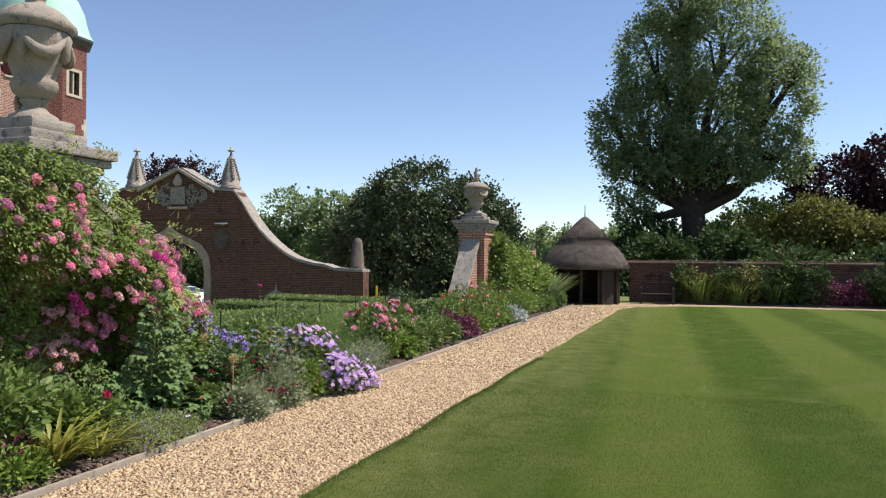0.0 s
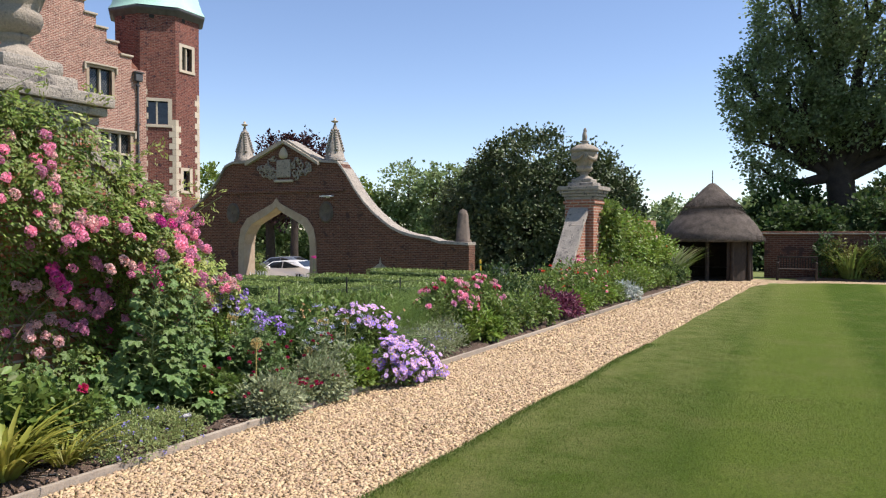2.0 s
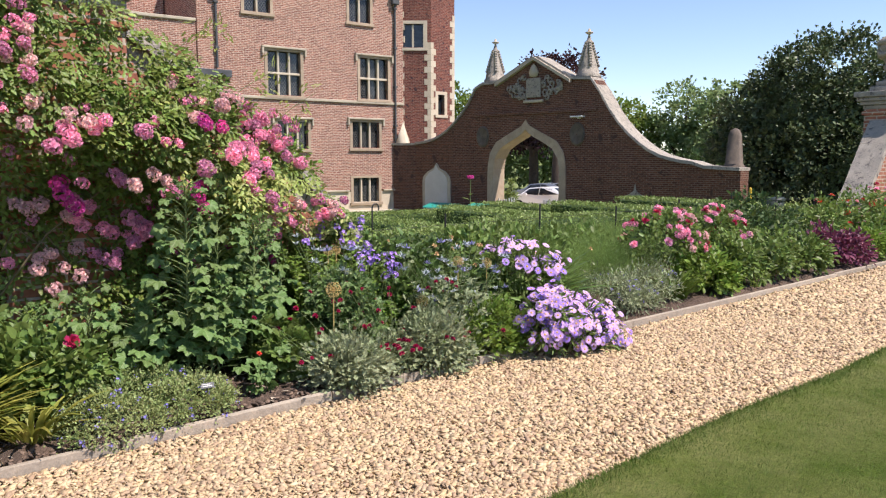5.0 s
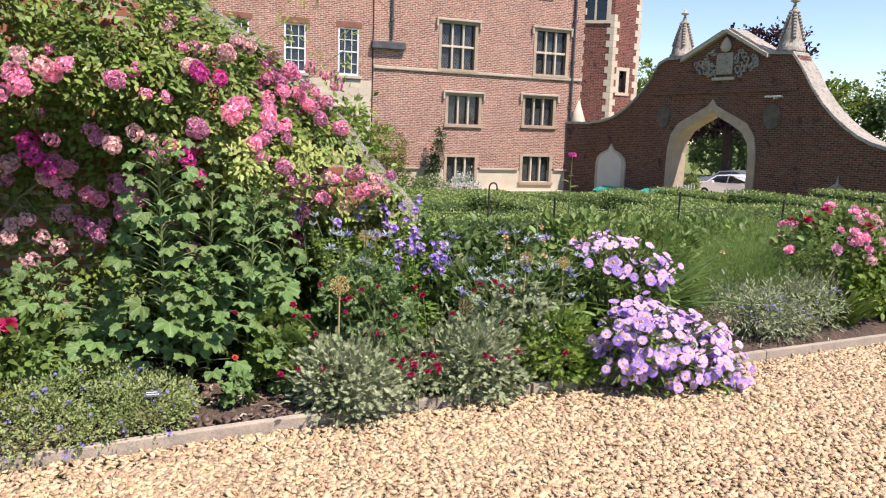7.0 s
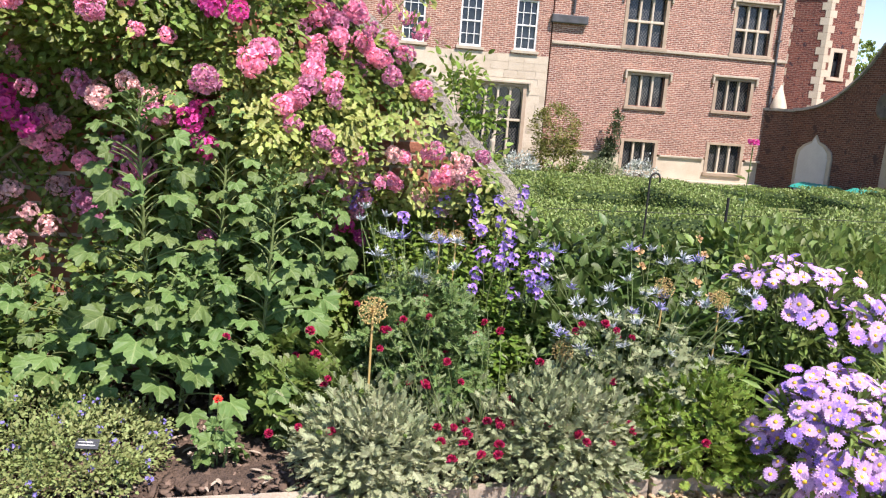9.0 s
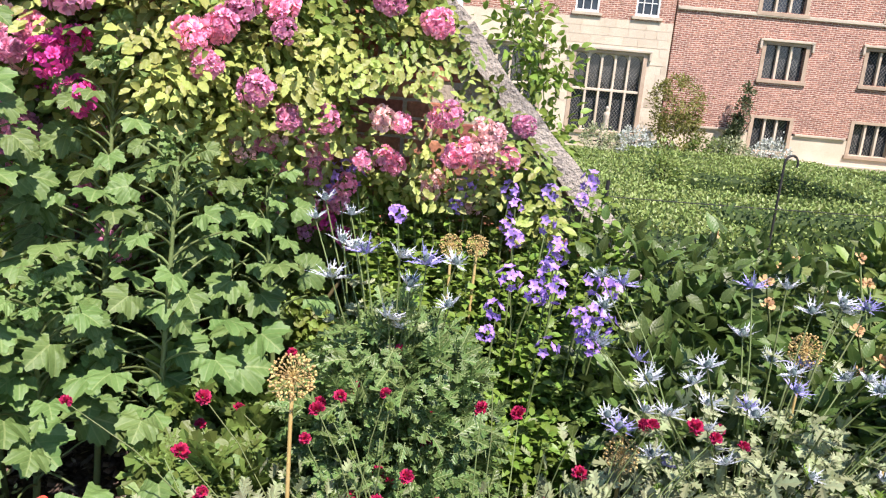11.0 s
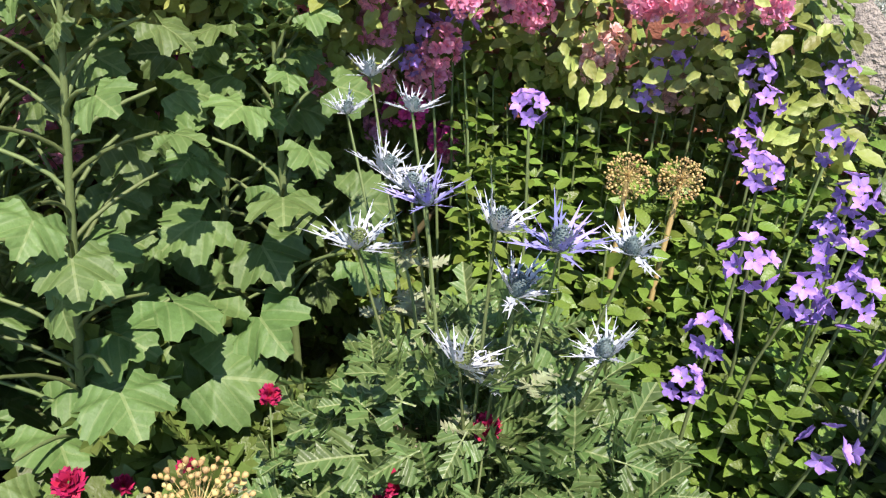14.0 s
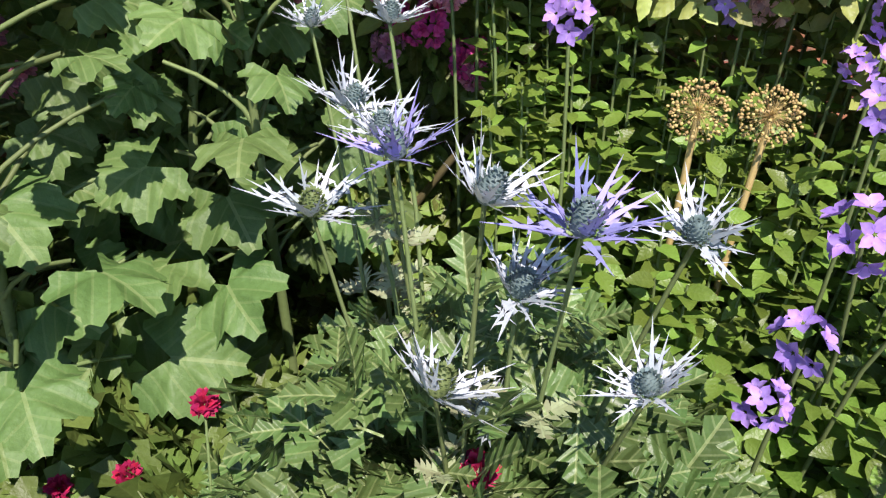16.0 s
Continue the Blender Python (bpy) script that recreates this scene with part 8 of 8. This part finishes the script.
def feathery(x, y, r, h, n, label):
    t = thing("feathery_fern_plant", pose(x, y, 0.0), label, "asparagus fern", "feathery plants")
    p, d = ball_points(n, (0, 0, h * 0.5), (r, r, h * 0.5), 0.35, -0.8)
    p = p + rng.normal(size=p.shape) * 0.04
    p[:, 2] = np.maximum(p[:, 2], 0.02)
    tagged(part("foliage", scattered("foliage", (NEEDLE[0] * np.array([0.6, 1, 1]), NEEDLE[1]), M["feather_leaf"], p, d * 0.6 + UP * 0.8 + rng.normal(size=p.shape) * 0.5, rng.uniform(0.04, 0.085, len(p))), None, t), kind="stuff")
    tips = ball_points(14, (0, 0, h * 0.5), (r * 0.8, r * 0.8, h * 0.48), 0.6, 0.0)[0]
    stalk_part(t, np.stack([tips[:, 0] * 0.3, tips[:, 1] * 0.3, np.zeros(len(tips))], -1), tips, 0.006, 0.002)


for x, y, r, h in ((-5.3, 10.9, 0.5, 0.72), (-5.55, 11.7, 0.55, 0.78), (-5.8, 12.8, 0.6, 0.82), (-5.35, 10.1, 0.42, 0.66), (-6.2, 13.6, 0.6, 0.8), (-6.05, 11.0, 0.5, 0.76), (-6.3, 12.2, 0.55, 0.78), (-5.9, 10.0, 0.45, 0.72)):
    feathery(x, y, r, h, 13000, "soft feathery green plant in the middle of the border")
for x, y, r, h in ((-4.5, 10.15, 0.3, 0.42), (-4.48, 10.75, 0.32, 0.45), (-4.42, 10.45, 0.22, 0.3)):
    bush("catmint", x, y, [(0, 0, h * 0.5, r, r * 1.2, h * 0.5)], "grey_leaf", 1500, 0.045, "grey-green catmint mound with pale mauve spikes", LANCE, "catmint", flowers=(SMALL_BELLS, 22, 0.016))
strap_clump("grassy_tuft", -4.5, 11.3, 160, 0.45, "grass_blade", "bright green grassy tuft at the edging", "grass", 0.14, 0.5, lean=0.3)
bush("pink_rose_bush", -5.0, 12.35, [(0, -0.5, 0.55, 0.45, 0.6, 0.42), (0, 0.5, 0.55, 0.45, 0.65, 0.42)], "mid_leaf", 2600, 0.065, "bush rose covered in bright pink and coral blooms", flowers=([SINGLE_ROSES[0], ROSES[1], SINGLE_ROSES[1], ROSES[5]], 95, 0.048), category="rose bush")
for x, y, r, h, leaf, fl in ((-4.55, 11.95, 0.32, 0.5, "bright_leaf", None), (-4.6, 12.6, 0.4, 0.62, "mid_leaf", None), (-4.6, 13.4, 0.45, 0.68, "mid_leaf", None), (-4.55, 14.2, 0.42, 0.6, "mid_leaf", None), (-5.3, 14.0, 0.5, 0.95, "dark_leaf", None), (-5.5, 15.2, 0.6, 1.05, "dark_leaf", None), (-4.5, 15.6, 0.42, 0.55, "plum_leaf", None), (-5.1, 16.3, 0.5, 0.9, "mid_leaf", None), (-4.55, 16.7, 0.4, 0.5, "bright_leaf", None), (-5.2, 17.3, 0.5, 0.95, "mid_leaf", "r"), (-4.6, 17.6, 0.42, 0.6, "mid_leaf", None), (-4.6, 18.5, 0.42, 0.65, "bright_leaf", "r"), (-5.2, 18.6, 0.6, 1.05, "mid_leaf", "r"), (-5.3, 19.6, 0.6, 1.15, "mid_leaf", "r"), (-4.6, 19.4, 0.4, 0.55, "mid_leaf", None), (-4.45, 20.2, 0.38, 0.42, "silver_leaf", None), (-5.2, 20.8, 0.6, 1.1, "bright_leaf", None), (-4.7, 21.3, 0.5, 0.8, "mid_leaf", None), (-4.75, 22.4, 0.55, 0.9, "bright_leaf", None), (-4.7, 23.6, 0.5, 0.7, "mid_leaf", None), (-4.6, 24.8, 0.5, 0.6, "mid_leaf", None), (-4.55, 26.0, 0.5, 0.62, "dark_leaf", None), (-4.6, 27.2, 0.5, 0.7, "mid_leaf", None)):
    bush("border_bush" if leaf != "plum_leaf" else "purple_smoke_bush", x, y, [(0, 0, h * 0.5, r, r * 1.2, h * 0.5), (0.05, 0.1, h * 0.35, r * 0.9, r, h * 0.35)], leaf, 1500, 0.075, {"plum_leaf": "rounded bush with dark purple leaves", "silver_leaf": "low silvery-leaved mound at the edging", "dark_leaf": "dark green bush deep in the border", "bright_leaf": "fresh green bushy border plant", "mid_leaf": "leafy green bushy border plant"}[leaf] + (" and red flowers" if fl else ""), flowers=([SINGLE_ROSES[2], SINGLE_ROSES[1], SINGLE_ROSES[0]], 26, 0.045) if fl else None)
bush("wall_climber", -5.35, 23.4, [(-0.1, -1.0, 1.5, 0.45, 0.9, 1.0), (0, 0.4, 1.35, 0.55, 1.2, 1.0), (0.05, 2.0, 1.1, 0.6, 1.2, 0.95), (0.1, 3.4, 0.95, 0.55, 1.1, 0.85), (0.1, 4.8, 0.8, 0.55, 1.1, 0.75)], "bright_leaf", 9000, 0.11, "tall mass of climbing foliage covering the far brick wall", category="climber", spread=0.16, flowers=([SINGLE_ROSES[2], SINGLE_ROSES[3], SINGLE_ROSES[0]], 46, 0.05))
bush("wall_climber", -5.5, 22.1, [(0.1, 0, 1.5, 0.4, 0.7, 1.15)], "mid_leaf", 2600, 0.11, "dark climbing shrub beside the far pier", category="climber", spread=0.14)
strap_clump("tall_spire_plant", -4.95, 27.9, 130, 1.5, "grey_leaf", "tall upright grey-green spires beside the hut", "perennial", 0.3, 0.6, lean=0.14)
strap_clump("tall_spire_plant", -4.9, 28.8, 110, 1.4, "mid_leaf", "tall upright green spires beside the hut", "perennial", 0.3, 0.6, lean=0.14)

# border under the far wall; tree shade over it is put into darker leaves
rs = random.Random(21)
fx = -0.2
while fx < 25:
    r, h = rs.uniform(0.4, 0.75), rs.uniform(0.9, 1.6)
    leaf = rs.choice(["mid_leaf", "dark_leaf", "dark_leaf", "dark_leaf", "olive_leaf", "dark_leaf", "dark_leaf"])
    if 5.3 < fx < 6.4:
        leaf, h = "plum_leaf", 0.8
    bush("far_border_bush", fx, 32.75, [(0, 0, h * 0.5, r, 0.5, h * 0.55), (rs.uniform(-.2, .2), 0, h * 0.75, r * 0.6, 0.4, h * 0.45)], leaf, 800, 0.12, {"plum_leaf": "reddish-brown bush in the border under the far wall", "grey_leaf": "grey-green bush in the border under the far wall", "olive_leaf": "yellowish-green bush in the border under the far wall"}.get(leaf, "leafy green bush in the border under the far wall"), spread=0.14, low=-0.9)
    fx += r * rs.uniform(0.8, 1.2)
for x in (0.6, 2.0, 3.4, 7.6, 9.4, 12.0):
    strap_clump("far_border_spires", x, 32.6, 120, 1.25 + 0.25 * math.sin(x * 3), "mid_leaf" if x < 3 else "dark_leaf", "tall upright perennials against the far wall", "perennial", 0.35, 0.5, lean=0.1)
bush("trained_wall_shrub", 3.9, 33.1, [(0, 0, 0.9, 0.25, 0.25, 0.9), (0.12, 0, 1.9, 0.14, 0.15, 0.5)], "dark_leaf", 900, 0.1, "tall narrow evergreen shrub against the far wall", spread=0.12, low=-1)

bush("wisteria_climber", -6.38, 7.8, [(0, -0.26, 1.6, 0.12, 0.14, 0.15), (0.02, -0.1, 1.42, 0.12, 0.13, 0.18), (0, -0.1, 1.1, 0.1, 0.12, 0.25)], "bright_leaf", 800, 0.05, "yellow-green climber shoots behind the sloping buttress", BROAD, "climber", spread=0.1)


# ---- loose pieces: gravel, clods, grass, bricks ----
def stones(n, x0, x1, y0, y1, z, smin, smax, sink=0.25, flat=0.55):
    """Angular pebbles: a squashed, jittered eight-cornered lump for each."""
    lump = np.array([(s * a, t * b, u * c) for s in (-1, 1) for t in (-1, 1) for u in (-1, 1) for a, b, c in ((0.62, 0.5, 0.45),)], float)
    faces = np.array([(0, 1, 3, 2), (4, 6, 7, 5), (0, 4, 5, 1), (2, 3, 7, 6), (0, 2, 6, 4), (1, 5, 7, 3)])
    v = lump[None] * (1 + rng.uniform(-0.32, 0.32, (n, 8, 3)))
    size = smin + (smax - smin) * rng.random(n) ** 1.8
    ang = rng.random(n) * TAU
    tilt = rng.normal(size=(n, 2)) * 0.35
    v = v * size[:, None, None] * np.array([1.0, 0.8, flat])
    c, s = np.cos(ang)[:, None], np.sin(ang)[:, None]
    vx, vy, vz = v[..., 0], v[..., 1], v[..., 2]
    vz = vz + vx * tilt[:, :1] + vy * tilt[:, 1:]
    x, y = rng.uniform(x0, x1, n)[:, None], rng.uniform(y0, y1, n)[:, None]
    out = np.stack([x + vx * c - vy * s, y + vx * s + vy * c, z + vz + size[:, None] * (0.5 - sink) * flat], -1)
    f = (faces[None] + (np.arange(n) * 8)[:, None, None]).reshape(-1, 4)
    return out.reshape(-1, 3), [f]


def gravel():
    g = thing("gravel", pose(0, 0, 0), "loose golden angular gravel on the path", "gravel", kind="stuff")
    for k, (n, y0, y1, a, b) in enumerate(((62000, 2.4, 11.6, 0.010, 0.029), (20000, -1.5, 2.4, 0.011, 0.031), (20000, 11.6, 19.0, 0.016, 0.042), (9000, 19.0, 29.5, 0.024, 0.05))):
        v, f = stones(n, KERB_X + 0.03, EDGE_X + 0.02, y0, y1, 0.0, a, b)
        tagged(part("pebbles", mesh_np("pebbles", v, f, M["gravel_stone"]), None, g), kind="stuff")


gravel()


def clods():
    g = thing("soil_crumbs", pose(0, 0, 0), "crumbs of dry soil, bark and small stones on the bed", "soil", kind="stuff")
    v, f = stones(9000, -5.6, KERB_X - 0.05, 3.6, 8.8, 0.045, 0.006, 0.034, 0.3)
    tagged(part("crumbs", mesh_np("crumbs", v, f, M["clod"]), None, g), kind="stuff")
    n = 700
    p = np.stack([rng.uniform(-5.6, KERB_X - 0.06, n), rng.uniform(4.0, 8.4, n), np.full(n, 0.065)], -1)
    d = np.stack([rng.normal(size=n), rng.normal(size=n), rng.normal(size=n) * 0.08], -1)
    tagged(part("bark_chips", scattered("bark_chips", (LANCE[0] * np.array([1, 1, 0.6]), LANCE[1]), M["kerb_wood"], p, d, rng.uniform(0.025, 0.08, n), np.tile(UP, (n, 1))), None, g), kind="stuff")
    v, f = stones(90, -5.5, KERB_X - 0.06, 4.4, 8.2, 0.055, 0.015, 0.035, 0.2)
    tagged(part("pale_stones", mesh_np("pale_stones", v, f, M["gravel_stone"]), None, g), kind="stuff")


clods()


def grass():
    g = thing("lawn_grass", pose(0, 0, 0), "short mown grass blades, longer along the lawn's cut edge", "grass", kind="stuff")
    n = 30000
    y = rng.uniform(0.5, 13.0, n)
    x = EDGE_X + 0.02 * np.sin(y * 2.1) + np.abs(rng.normal(size=n)) * 0.06 - 0.02
    d = np.stack([-0.35 + rng.normal(size=n) * 0.5, rng.normal(size=n) * 0.5, np.ones(n)], -1)
    tagged(part("edge_blades", scattered("edge_blades", (NEEDLE[0] * np.array([1.6, 1, 1]), NEEDLE[1]), M["grass_blade"], np.stack([x, y, np.full(n, 0.02)], -1), d, rng.uniform(0.02, 0.055, n)), None, g), kind="stuff")
    n = 90000
    y = rng.uniform(1.5, 10.0, n)
    x = EDGE_X + 0.05 + 4.6 * rng.random(n) ** 1.25
    d = np.stack([rng.normal(size=n) * 0.6, rng.normal(size=n) * 0.6 + 0.3, np.ones(n)], -1)
    tagged(part("blades", scattered("blades", (NEEDLE[0] * np.array([2.2, 1, 1]), NEEDLE[1]), M["grass_blade"], np.stack([x, y, np.full(n, 0.033)], -1), d, rng.uniform(0.012, 0.03, n)), None, g), kind="stuff")
    n = 700
    y = rng.uniform(3.0, 20.0, n)
    p = np.stack([KERB_X + 0.03 + np.abs(rng.normal(size=n)) * 0.02, y, np.full(n, 0.0)], -1)
    tagged(part("kerb_weeds", scattered("kerb_weeds", NEEDLE, M["grass_blade"], p[noise_field(y, y * 0.3) > 0.3], np.stack([0.4 + rng.normal(size=n) * 0.4, rng.normal(size=n) * 0.5, np.ones(n)], -1)[noise_field(y, y * 0.3) > 0.3], 0.05), None, g), kind="stuff")


grass()


def plant_label():
    t = thing("plant_label", pose(-4.2, 5.77, 0.11, 0, 0, 80), "small dark slate plant label with faint writing", "plant label")
    part("stake", boxed(-0.004, 0.004, -0.003, 0.003, -0.08, 0.12), M["iron"], t)
    part("plate", boxed(-0.04, 0.04, -0.0025, 0.0025, -0.018, 0.018, 0.001), M["label_slate"], t, at=pose(0, -0.006, 0.13, -40, 0, 0))
    for k in range(2):
        part("text_line", boxed(-0.03, 0.02 + 0.008 * k, -0.0005, 0.0005, -0.0015, 0.0015), M["white_paint"], t, at=pose(0, -0.006, 0.13, -40, 0, 0) @ pose(0, -0.0035, 0.006 - 0.011 * k))


plant_label()


def near_wall():
    """The wall that carries the rose, south of the near pier, and the bricks of the pier's buttress."""
    w = tagged(part("wall_rose", boxed(-6.05, WALL_X, -8.0, PIER_NEAR - 0.425, -0.1, 2.35, 0.01), M["pier_brick"]), "old red brick garden wall behind the climbing rose", "wall", kind="structure")
    part("coping", boxed(-6.12, WALL_X + 0.07, -8.0, PIER_NEAR - 0.58, 2.353, 2.45, 0.02), M["lichen_stone"], w)
    prof = BUTTRESS
    holder = next(o for o in scene.objects if o.name.startswith("garden_pier") and abs(o.location.y - PIER_NEAR) < 0.1)
    shapes = []
    for k in range(5):
        bm = boxed(-0.025, 0.008, 0.006, 0.212, 0.005, 0.066, 0.006)
        for v in bm.verts:
            v.co += noise.noise_vector(v.co * 30 + Vector((k * 3.1, 0, 0))) * 0.004
        me = bpy.data.meshes.new("brick")
        bm.to_mesh(me)
        bm.free()
        me.materials.append(M["brick_piece"])
        shapes.append(me)
    half = bpy.data.meshes.new("half_brick")
    bm = boxed(-0.025, 0.008, 0.006, 0.102, 0.005, 0.066, 0.006)
    bm.to_mesh(half)
    bm.free()
    half.materials.append(M["brick_piece"])
    r = random.Random(5)
    for c in range(34):
        z = c * 0.072
        y = 0.43
        if c % 2:
            end = float(np.interp(-(z + 0.09), [-p[1] for p in prof], [p[0] for p in prof]))
            if y + 0.11 < end:
                part("brick", half, None, holder, at=Matrix.Translation((0.2, y, z)))
            y += 0.11
        while True:
            end = float(np.interp(-(z + 0.09), [-p[1] for p in prof], [p[0] for p in prof]))
            if y + 0.22 > end:
                break
            part("brick", shapes[r.randrange(5)], None, holder, at=Matrix.Translation((0.2 + r.uniform(-0.003, 0.003), y, z)) @ pose(0, 0, 0, r.uniform(-0.6, 0.6), 0, r.uniform(-0.5, 0.5)))
            y += 0.22


near_wall()
